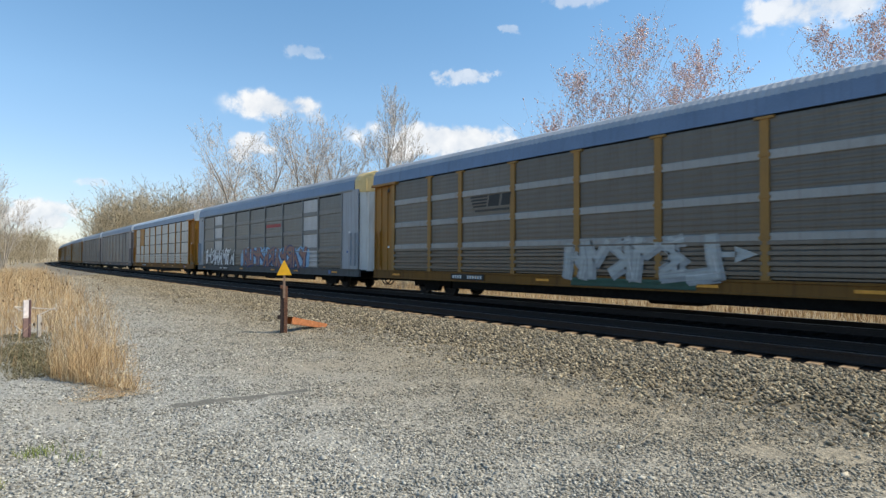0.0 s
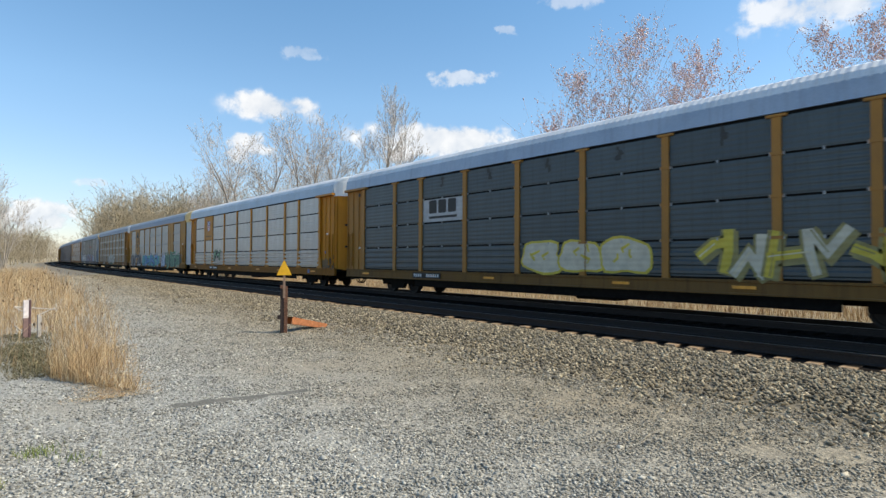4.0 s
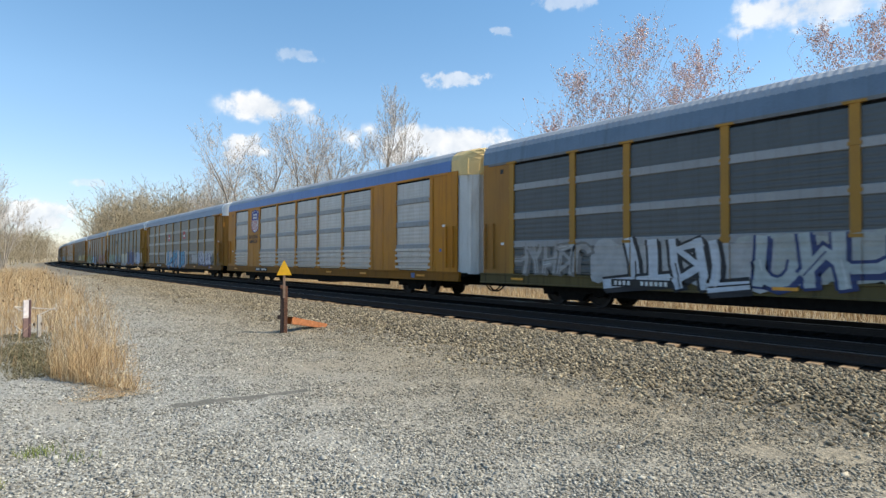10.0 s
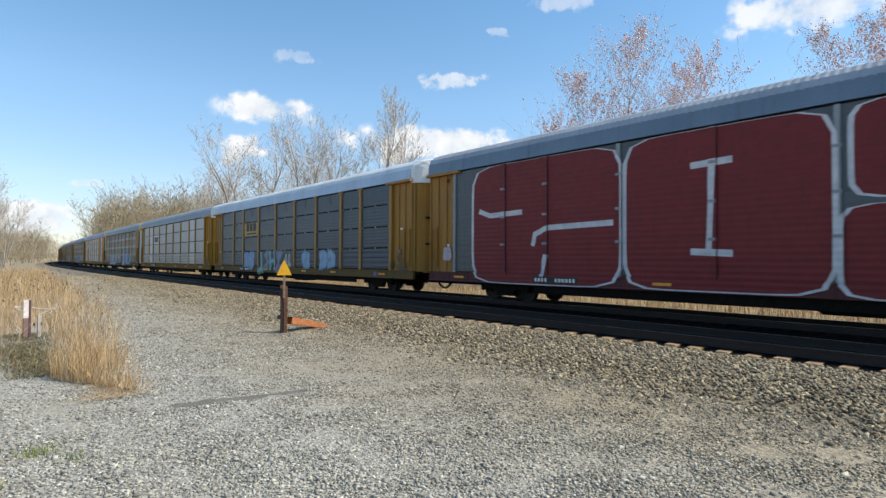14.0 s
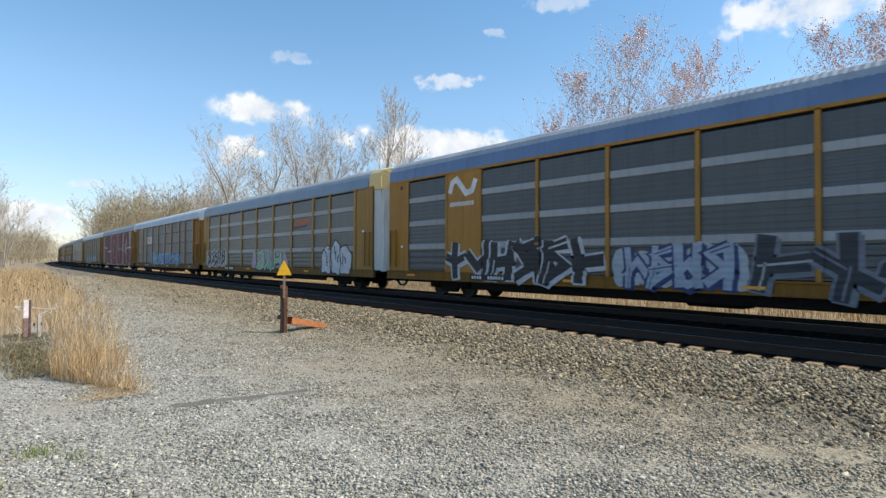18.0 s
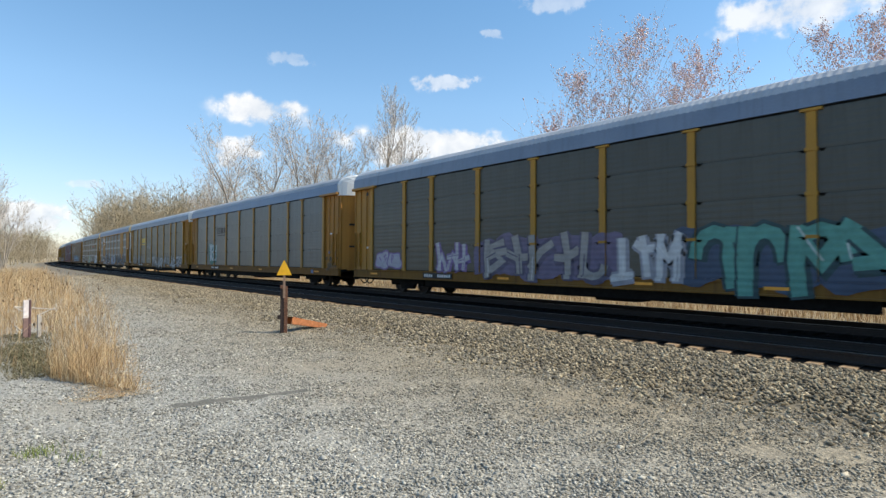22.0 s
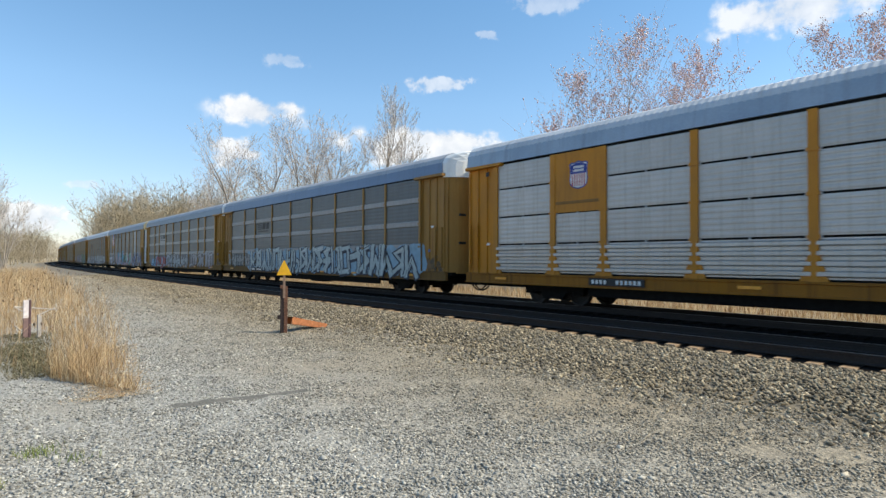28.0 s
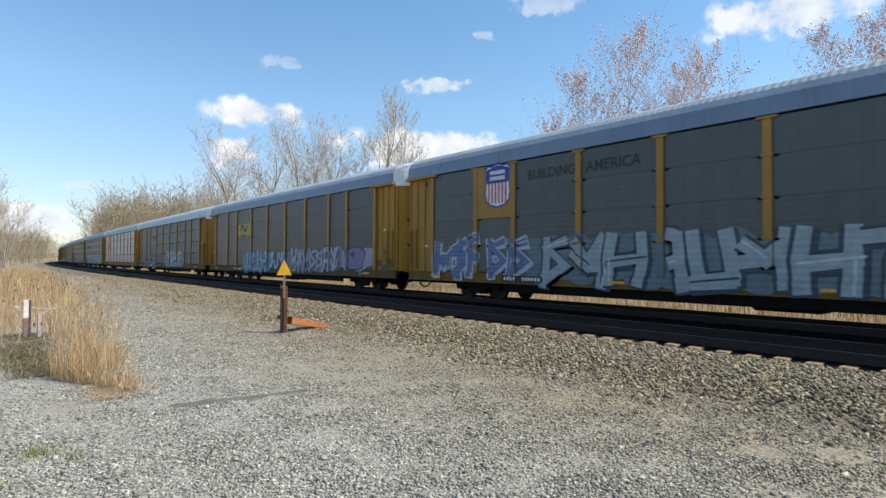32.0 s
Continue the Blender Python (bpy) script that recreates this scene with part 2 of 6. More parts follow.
def box_bm(*boxes, bevel=0.0):
    bm = bmesh.new()
    for lo, hi in boxes:
        add_box(bm, lo, hi, bevel)
    return bm


def bulk(name, verts, faces_n, material):
    """A mesh from an array of corners and an array of faces that all have the same number of corners."""
    verts, faces_n = np.asarray(verts, np.float32), np.asarray(faces_n, np.int32)
    me = bpy.data.meshes.new(name)
    me.vertices.add(len(verts))
    me.vertices.foreach_set("co", verts.ravel())
    k = faces_n.shape[1]
    me.loops.add(faces_n.size)
    me.loops.foreach_set("vertex_index", faces_n.ravel())
    me.polygons.add(len(faces_n))
    me.polygons.foreach_set("loop_start", np.arange(0, faces_n.size, k, dtype=np.int32))
    me.polygons.foreach_set("loop_total", np.full(len(faces_n), k, np.int32))
    me.update(calc_edges=True)
    me.materials.append(material)
    return me


# ---------------------------------------------------------------- ground and tracks
rng = np.random.default_rng(7)


def build_ground():
    xs = sorted({*np.linspace(-12, 24, 73), *np.linspace(-120, 140, 53), -4000, -1500, -600, -300, 300, 600, 1500, 4000})
    ys = sorted({*np.linspace(-10, 40, 101), *np.linspace(-120, 300, 85), -4000, -1500, -800, -400, 420, 600, 900, 1500, 4000})
    verts = []
    for y in ys:
        for x in xs:
            z = 0.035 * noise.noise((x * 0.45, y * 0.45, 3.1)) + 0.02 * noise.noise((x * 1.3, y * 1.3, 9.0))
            bed = TRACK_X + NEAR_OFF - 4.6 + (max(0.0, y - BEND_Y) ** 2) / (2 * BEND_R)
            if x > bed - 0.6:
                z -= 0.05 * min(1.0, (x - bed + 0.6) / 0.6)
            if abs(x) > 150 or abs(y) > 350:
                z = -0.1
            verts.append((x, y, z))
    n = len(xs)
    faces = [(j * n + i, j * n + i + 1, (j + 1) * n + i + 1, (j + 1) * n + i) for j in range(len(ys) - 1) for i in range(n - 1)]
    ob = link("ground", from_lists("ground", verts, faces), M_GROUND)
    for p in ob.data.polygons:
        p.use_smooth = True
    tagged(ob, "grey gravel and sandy dirt yard beside the railway line", "ground", kind="structure")


def sweep(name, profile, s_list, material, closed=False):
    """A profile of (offset, height) pairs drawn along the line."""
    verts = []
    for s in s_list:
        for off, z in profile:
            x, y, _ = line_at(off, s)
            verts.append((x, y, z))
    n = len(profile)
    span = n if closed else n - 1
    faces = []
    for j in range(len(s_list) - 1):
        for i in range(span):
            k = (i + 1) % n
            faces.append((j * n + i, j * n + k, (j + 1) * n + k, (j + 1) * n + i))
    return from_lists(name, verts, faces, material)


S_LONG = [-900, -600, -300, -150, -60, *range(-30, 24, 6), *range(24, 300, 12), *range(300, 960, 30)]


def build_tracks():
    top = RAIL - 0.20
    for name, prof, mat, text in (("ballast_bed", [(NEAR_OFF - 4.7, -0.10), (NEAR_OFF - 3.2, 0.0), (NEAR_OFF - 1.75, top), (NEAR_OFF - 1.3, top)], M_BED, "sloping shoulder of crushed stone ballast"),
                                  ("ballast_crib", [(NEAR_OFF - 1.3, top), (NEAR_OFF + 1.7, top), (-1.9, top - 0.02), (1.3, top)], M_CRIB, "dark ballast between the rails of two tracks, shade in its colour"),
                                  ("ballast_bed", [(1.3, top), (1.75, top), (3.0, 0.0), (4.4, -0.12)], M_BED, "far shoulder of crushed stone ballast")):
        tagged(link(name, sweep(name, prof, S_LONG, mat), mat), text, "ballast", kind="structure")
    h = RAIL
    rail_profile = [(-0.07, h - 0.17), (-0.07, h - 0.155), (-0.012, h - 0.14), (-0.012, h - 0.045), (-0.036, h - 0.035), (-0.036, h - 0.004), (-0.03, h),
                    (0.03, h), (0.036, h - 0.004), (0.036, h - 0.035), (0.012, h - 0.045), (0.012, h - 0.14), (0.07, h - 0.155), (0.07, h - 0.17)]
    for track, centre in (("far", 0.0), ("near", NEAR_OFF)):
        root = new("railway_track")
        root.location = (0, 0, 0)
        tagged(root, "rusty steel rails on wooden ties, in the train's shadow" if track == "near" else "rusty steel rails under the moving train", "railway track", "tracks of the line", "structure")
        for side in (-0.7525, 0.7525):
            r = sweep("rail", [(centre + side + a, z) for a, z in rail_profile], S_LONG, M_RAIL, True)
            rob = link("rail", r, M_RAIL, root)
            head = sweep("rail_head", [(centre + side - 0.03, h + 0.001), (centre + side + 0.03, h + 0.001)], S_LONG, M_RAILTOP)
            link("rail_head", head, M_RAILTOP, rob, "worn bright running surface")
        tie = None
        rest_v, rest_f = [], []
        for k in range(-60, 560):
            s = k * 0.495
            x, y, a = line_at(centre + random.uniform(-0.10, 0.06), s)
            if -10 < s < (58 if track == "near" else 20):
                if tie is None:
                    bm = box_bm(((-1.3, -0.115, -0.16), (1.3, 0.115, 0.0)), bevel=0.012)
                    tie = bpy.data.meshes.new("tie")
                    bm.to_mesh(tie)
                    bm.free()
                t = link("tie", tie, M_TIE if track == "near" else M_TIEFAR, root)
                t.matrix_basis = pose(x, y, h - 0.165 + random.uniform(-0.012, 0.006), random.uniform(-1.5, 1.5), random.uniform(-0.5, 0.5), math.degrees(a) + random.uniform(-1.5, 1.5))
            else:
                b = len(rest_v)
                for p in itertools.product((-1.3, 1.3), (-0.115, 0.115), (-0.16, 0.0)):
                    rest_v.append((x + p[0] * math.cos(a) - p[1] * math.sin(a), y + p[0] * math.sin(a) + p[1] * math.cos(a), h - 0.165 + p[2]))
                rest_f += [tuple(b + i for i in q) for q in ((0, 1, 3, 2), (4, 6, 7, 5), (0, 4, 5, 1), (2, 3, 7, 6), (0, 2, 6, 4), (1, 5, 7, 3))]
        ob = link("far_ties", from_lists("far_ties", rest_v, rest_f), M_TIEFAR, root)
        ob["kind"] = "stuff"


OCTA = np.array([(1, 0, 0), (-1, 0, 0), (0, 1, 0), (0, -1, 0), (0, 0, 1), (0, 0, -1)], float)
OCTA_F = np.array([(0, 2, 4), (2, 1, 4), (1, 3, 4), (3, 0, 4), (2, 0, 5), (1, 2, 5), (3, 1, 5), (0, 3, 5)])


def stones(name, pos, size, material, flat=0.6):
    """Loose angular stones: one small solid a place, all in one mesh."""
    n = len(pos)
    v = OCTA[None] * (1 + rng.uniform(-0.35, 0.35, (n, 6, 1))) + rng.uniform(-0.3, 0.3, (n, 6, 3))
    a = rng.uniform(0, 2 * np.pi, n)
    c, s = np.cos(a)[:, None], np.sin(a)[:, None]
    tilt = rng.uniform(-0.6, 0.6, (n, 1))
    v[:, :, 2] = v[:, :, 2] * flat + tilt * v[:, :, 0]
    x, y = v[:, :, 0] * c - v[:, :, 1] * s, v[:, :, 0] * s + v[:, :, 1] * c
    v = np.stack([x, y, v[:, :, 2]], 2) * size[:, None, None] + pos[:, None]
    f = OCTA_F[None] + 6 * np.arange(n)[:, None, None]
    return bulk(name, v.reshape(-1, 3), f.reshape(-1, 3), material)


def ground_z(x, y):
    return 0.035 * noise.noise((x * 0.45, y * 0.45, 3.1)) + 0.02 * noise.noise((x * 1.3, y * 1.3, 9.0))


def grass_edge(y):
    """x of the edge between the dry reeds and the lane."""
    return 1.45 + (y - 8.7) * 0.161 if y < 20 else 3.27 + (y - 20) * 0.05


def build_gravel():
    # loose gravel of the yard, thinning with the distance
    n = 160000
    wide = rng.random(n) < 0.22
    d = 2.3 + rng.random(n) * 2.0 + 13.0 * rng.random(n) ** 1.35
    a = np.where(wide, rng.uniform(-np.pi, np.pi, n), rng.normal(0, radians(6), n) + rng.uniform(radians(-2), radians(82), n))
    d = np.where(wide, 9.5 * np.sqrt(rng.random(n)), d)
    x, y = d * np.sin(a), d * np.cos(a)
    keep = (x < 7.6 + 0.3 * np.sin(y)) & (x > -9 + 2 * np.sin(y)) & ~((x < 0.3 + 0.3 * np.sin(2 * x)) & (y > 9.6 + rng.normal(0, 0.7, n)))
    bare = np.array([noise.noise((p * 0.55, q * 0.55, 20.0)) for p, q in zip(x, y)])
    keep &= rng.random(n) > np.clip((bare - 0.16) * 2.0, 0, 0.45) * np.clip((d - 5) / 3, 0, 1)
    strip = np.abs(y - (7.48 - 0.20 * (x - 1.9))) < 0.10
    keep &= ~(strip & (x > 1.95) & (x < 3.5) & (rng.random(n) > 0.15))
    x, y, d = x[keep], y[keep], d[keep]
    z = np.array([ground_z(p, q) for p, q in zip(x, y)])
    size = rng.uniform(0.008, 0.0195, len(x)) * (1 + (rng.random(len(x)) > 0.97) * 0.9)
    m = 50000
    yy = 10 + 60 * rng.random(m) ** 1.8
    lo, hi = np.array([grass_edge(q) for q in yy]) - 0.3, 8.2 + np.clip(yy - BEND_Y, 0, 99) ** 2 / (2 * BEND_R)
    xx = lo + (hi - lo) * rng.random(m)
    keep = rng.random(m) > 0.55 * np.array([noise.noise((p * 0.4, q * 0.25, 31.0)) > 0.08 for p, q in zip(xx, yy)])
    xx, yy = xx[keep], yy[keep]
    zz = np.array([ground_z(p, q) for p, q in zip(xx, yy)])
    x, y, z = np.concatenate([x, xx]), np.concatenate([y, yy]), np.concatenate([z, zz])
    size = np.concatenate([size, rng.uniform(0.012, 0.026, len(xx)) * np.interp(yy, [10, 60], [1.0, 2.2])])
    me = stones("gravel", np.stack([x, y, z + size * 0.25], 1), size, M_GRAVEL, 0.48)
    tagged(link("gravel", me, M_GRAVEL), "loose grey gravel strewn over the yard", "gravel", kind="stuff")
    # coarse ballast of the shoulder
    n = 64000
    s = -3 + 75 * rng.random(n) ** 1.5
    off = NEAR_OFF - 1.36 - 4.4 * rng.random(n) ** 1.15
    edge = NEAR_OFF - 4.6 + 0.4 * np.sin(s * 0.7) + rng.normal(0, 0.6, n)
    keep = off > edge
    s, off = s[keep], off[keep]
    pts = np.array([line_at(o, q)[:2] for o, q in zip(off, s)])
    prof = np.interp(off, [NEAR_OFF - 5.4, NEAR_OFF - 4.4, NEAR_OFF - 3.2, NEAR_OFF - 1.75, NEAR_OFF - 1.0], [0.0, 0.0, 0.01, RAIL - 0.2, RAIL - 0.2])
    size = rng.uniform(0.02, 0.042, len(s))
    me = stones("ballast_stones", np.column_stack([pts, prof + size * 0.2]), size, M_BALLAST, 0.75)
    tagged(link("ballast_stones", me, M_BALLAST), "coarse angular ballast stones on the track's shoulder", "ballast", kind="stuff")


def blades(name, pos, height, width, lean, material):
    """Grass blades: thin bent strips, three corners wide at the base and drawn to a point."""
    n = len(pos)
    a = rng.uniform(0, 2 * np.pi, n)
    w = np.stack([np.cos(a), np.sin(a), 0 * a], 1) * width[:, None]
    b = rng.uniform(0, 2 * np.pi, n)
    out = np.stack([np.cos(b), np.sin(b), 0 * b], 1) * (lean * height)[:, None]
    up = np.array([0, 0, 1.0]) * height[:, None]
    v = np.stack([pos - w, pos + w, pos + w * 0.7 + up * 0.55 + out * 0.35, pos - w * 0.7 + up * 0.55 + out * 0.35, pos + up + out + w * 0.15, pos + up + out - w * 0.15], 1)
    f = np.array([(0, 1, 2, 3), (3, 2, 4, 5)])[None] + 6 * np.arange(n)[:, None, None]
    return bulk(name, v.reshape(-1, 3), f.reshape(-1, 4), material)


def build_grass():
    n = 120000
    y = 8.6 + 70 * rng.random(n) ** 2.0
    back = np.clip((y - 8.6) / 14, 0, 1)
    edge = np.array([grass_edge(q) for q in y]) + rng.normal(0, 0.18, n)
    x = edge - rng.random(n) ** 0.8 * (1.0 + 14 * back)
    front = 9.0 + (1.45 - x) * 2.2
    tuft = np.array([noise.noise((p * 1.4, q * 1.4, 5.0)) for p, q in zip(x, y)])
    keep = (y > front) & (rng.random(n) < 0.55 + tuft * 1.1) & ~((x < 0.085 * y + 0.12 * tuft) & (y < 16.3) & (rng.random(n) > 0.05))
    x, y, tuft = x[keep], y[keep], tuft[keep]
    hgt = (0.25 + 0.65 * rng.random(len(x)) ** 1.3) * np.interp(y, [8.6, 10, 16, 28], [0.36, 0.60, 0.84, 1.25]) * (1 + 0.4 * tuft)
    wid = rng.uniform(0.0015, 0.004, len(x)) * np.interp(y, [8, 20, 60], [1, 1.8, 4.0])
    me = blades("dry_grass", np.stack([x, y, np.zeros(len(x)) - 0.02], 1), hgt, wid, 0.9 * rng.random(len(x)) ** 1.3 + 0.05, M_STRAW)
    tagged(link("dry_grass", me, M_STRAW), "dry tan reeds and grass along the lane's edge", "grass", kind="stuff")
    # dark seed heads of the taller stalks
    m = 150
    yy = 10 + 22 * rng.random(m)
    xx = np.array([grass_edge(q) for q in yy]) - rng.random(m) * 3.0
    keep = yy > 9.2 + (1.75 - xx) * 2.2
    xx, yy = xx[keep], yy[keep]
    hh = np.interp(yy, [8.6, 16, 30], [0.7, 0.95, 1.25]) * rng.uniform(0.75, 1.1, len(xx))
    me = stones("seed_heads", np.stack([xx, yy, hh], 1), rng.uniform(0.012, 0.022, len(xx)), plain("seed_head", (0.12, 0.075, 0.04), 0.9), 1.6)
    tagged(link("seed_heads", me, None), "dark dry seed heads above the reeds", "grass", kind="stuff")
    me = blades("seed_stalks", np.stack([xx, yy, 0 * xx], 1), hh, np.full(len(xx), 0.004), np.zeros(len(xx)), M_STRAW)
    tagged(link("seed_stalks", me, M_STRAW), "thin dry stalks of the seed heads", "grass", kind="stuff")
    # straw on the land beyond the line
    n = 30000
    s = -4 + 120 * rng.random(n) ** 1.4
    off = 3.2 + 7 * rng.random(n) ** 1.3
    pts = np.array([line_at(o, q)[:2] for o, q in zip(off, s)])
    hgt = rng.uniform(0.15, 0.5, n) * np.interp(off, [3.2, 6], [0.6, 1.2])
    me = blades("verge_grass", np.column_stack([pts, np.full(n, -0.08)]), hgt, rng.uniform(0.006, 0.014, n), 0.5 * rng.random(n), M_STRAW)
    tagged(link("verge_grass", me, M_STRAW), "dry straw grass on the verge beyond the train", "grass", kind="stuff")
    # trodden straw litter round the reeds, and a mossy verge by the stake
    n = 5200
    y = 8.3 + 5.0 * rng.random(n) ** 1.2
    x = np.array([grass_edge(q) for q in y]) + rng.normal(0.0, 0.22, n)
    me = blades("straw_litter", np.column_stack([x, y, np.full(n, 0.012)]), rng.uniform(0.006, 0.025, n), rng.uniform(0.003, 0.006, n), 2 + 4 * rng.random(n), M_STRAW)
    tagged(link("straw_litter", me, M_STRAW), "fallen straw lying round the dry reeds", "straw", kind="stuff")
    n = 9000
    u = rng.random(n)
    y = 10.4 + 6.2 * u
    x = np.interp(y, [10.4, 12.5, 16.6], [0.95, 0.75, 1.0]) + rng.normal(0, 0.28, n)
    me = blades("verge_moss", np.column_stack([x, y, np.zeros(n)]), rng.uniform(0.02, 0.07, n), rng.uniform(0.004, 0.009, n), 1.0 + rng.random(n), M_MOSS)
    tagged(link("verge_moss", me, M_MOSS), "low mossy growth and dead leaves by the stake", "moss", kind="stuff")
    # green tufts in the gravel
    for x0, y0, k in ((0.49, 6.37, 150), (0.12, 5.6, 60), (0.75, 6.0, 40)):
        pos = np.column_stack([rng.normal(x0, 0.09, k), rng.normal(y0, 0.09, k), np.zeros(k)])
        me = blades("grass_tuft", pos, rng.uniform(0.03, 0.09, k), np.full(k, 0.003), 0.7 * rng.random(k), M_GREEN)
        tagged(link("grass_tuft", me, M_GREEN), "small green grass tuft growing in the gravel", "grass tuft", kind="stuff")


M_MOSS = blades_mat("verge_moss", [(0.0, (0.07, 0.06, 0.03)), (0.6, (0.15, 0.13, 0.06)), (1.0, (0.26, 0.22, 0.12))])


# ---------------------------------------------------------------- trees
def grow(seed, height, spread=0.55, trunk=0.16, depth=5, upright=0.35, twig=0.009, stems=1, lean=0.3):
    """Limbs as tapered tubes, forking finer and finer; returns rows of start, end, radii and level."""
    r = random.Random(seed)
    segs = []

    def limb(p, d, length, rad, level):
        steps = 5 if level == 0 else 4 if level < 3 else 3
        q = p
        wander = 0.045 + 0.035 * level
        for k in range(steps):
            d = (d + Vector((r.gauss(0, wander), r.gauss(0, wander), r.gauss(0, wander * 0.5) + upright * 0.14))).normalized()
            e = q + d * length / steps
            r0, r1 = rad * (1 - 0.6 * k / steps), rad * (1 - 0.6 * (k + 1) / steps)
            segs.append((q, e, max(twig, r0), max(twig * 0.7, r1), level))
            q = e
            if level < depth and (k > 0 or level > 0):
                for _ in range(2 if level == 1 and r.random() < 0.4 else 1):
                    ax = Vector((r.gauss(0, 1), r.gauss(0, 1), r.gauss(0, 0.3))).normalized()
                    nd = (d * (1 - spread) + ax * spread + Vector((0, 0, upright * 0.4))).normalized()
                    limb(q, nd, length * r.uniform(0.34, 0.62) * (1 - 0.25 * k / steps), r1 * r.uniform(0.4, 0.62), level + 1)
        if level < depth:
            for _ in range(2):
                ax = Vector((r.gauss(0, 1), r.gauss(0, 1), r.gauss(0, 0.3))).normalized()
                limb(q, (d + ax * spread * 0.6).normalized(), length * r.uniform(0.38, 0.55), rad * 0.36, level + 1)

    a0 = r.uniform(0, 6.28)
    for k in range(stems):
        a = a0 + 6.283 * (k + r.uniform(-0.25, 0.25)) / stems
        out = lean * r.uniform(0.5, 1.1) if stems > 1 else 0.05
        limb(Vector((0.2 * math.cos(a) * (stems > 1), 0.2 * math.sin(a) * (stems > 1), -0.2)), Vector((out * math.cos(a), out * math.sin(a), 1)).normalized(), height * 0.62 * r.uniform(0.85, 1.0), trunk, 0)
    top = max(q[1].z for q in segs)
    k = height / top
    return [(a * k, b * k, r0, r1, lv) for a, b, r0, r1, lv in segs]


def grow_slender(seed, height, width, stems=1, twig=0.006):
    """A flame-shaped crown: straight leaders with steep, curving side shoots and short twigs."""
    r = random.Random(seed)
    segs = []

    def shoot(p, d, length, rad, level, steps, curve):
        out, q = [p], p
        for k in range(steps):
            d = (d + Vector((r.gauss(0, 0.07), r.gauss(0, 0.07), curve + r.gauss(0, 0.04)))).normalized()
            e = q + d * length / steps
            segs.append((q, e, max(twig, rad * (1 - k / steps) ** 1.6), max(twig * 0.7, rad * (1 - (k + 1) / steps) ** 1.6), level))
            q = e
            out.append(q)
        return out

    for st in range(stems):
        a0 = r.uniform(0, 6.28)
        off = 0.0 if st == 0 else width * r.uniform(0.22, 0.34)
        h = height * (1.0 if st == 0 else r.uniform(0.62, 0.85))
        base = Vector((off * 0.35 * math.cos(a0), off * 0.35 * math.sin(a0), -0.2))
        lead = shoot(base, Vector((off / h * math.cos(a0), off / h * math.sin(a0), 1)).normalized(), h, 0.011 * h, 0, 14, 0.03)
        for k in range(int(h * 4.4)):
            t = 0.22 + 0.75 * (k + r.random()) / (h * 4.4)
            i = min(13, int(t * 14))
            p = lead[i].lerp(lead[i + 1], t * 14 - i)
            a = r.uniform(0, 6.28)
            rise = r.uniform(0.7, 1.5)
            length = width * 0.62 * (1 - t) ** 0.7 * r.uniform(0.45, 1.15) * math.hypot(1, rise) * 0.8 + 0.35
            side = shoot(p, Vector((math.cos(a), math.sin(a), rise)).normalized(), length, 0.02 * (1 - t) + 0.011, 1 if length > 2.6 else 2, 6, 0.06)
            for q in side[2:]:
                for _ in range(3):
                    b = r.uniform(0, 6.28)
                    tw = shoot(q, Vector((math.cos(b), math.sin(b), r.uniform(0.5, 1.6))).normalized(), length * r.uniform(0.14, 0.34), twig, 3, 3, 0.04)
    return segs


def slips(segs):
    """Twigs too fine to show their roundness: one narrow strip a piece, turned at random."""
    a = np.array([q[0] for q in segs], float)
    b = np.array([q[1] for q in segs], float)
    r0 = np.array([q[2] for q in segs])[:, None]
    r1 = np.array([q[3] for q in segs])[:, None]
    d = b - a
    u = np.cross(d, rng.normal(0, 1, a.shape))
    u /= np.linalg.norm(u, axis=1)[:, None] + 1e-9
    v = np.stack([a - u * r0, a + u * r0, b + u * r1, b - u * r1], 1)
    return v.reshape(-1, 3), np.arange(4 * len(segs)).reshape(-1, 4)


def tubes(segs, sides):
    n = len(segs)
    a = np.array([s[0] for s in segs], float)
    b = np.array([s[1] for s in segs], float)
    r0 = np.array([s[2] for s in segs])[:, None, None]
    r1 = np.array([s[3] for s in segs])[:, None, None]
    d = b - a
    d /= np.linalg.norm(d, axis=1)[:, None] + 1e-9
    ref = np.where(np.abs(d[:, 2:3]) < 0.9, np.array([[0, 0, 1.0]]), np.array([[1.0, 0, 0]]))
    u = np.cross(d, ref)
    u /= np.linalg.norm(u, axis=1)[:, None] + 1e-9
    w = np.cross(d, u)
    t = np.arange(sides) * 2 * np.pi / sides
    ring = u[:, None] * np.cos(t)[None, :, None] + w[:, None] * np.sin(t)[None, :, None]
    v = np.concatenate([a[:, None] + ring * r0, b[:, None] + ring * r1], 1)
    i = np.arange(sides)
    f = np.stack([i, (i + 1) % sides, (i + 1) % sides + sides, i + sides], 1)[None] + (2 * sides) * np.arange(n)[:, None, None]
    return v.reshape(-1, 3), f.reshape(-1, 4)


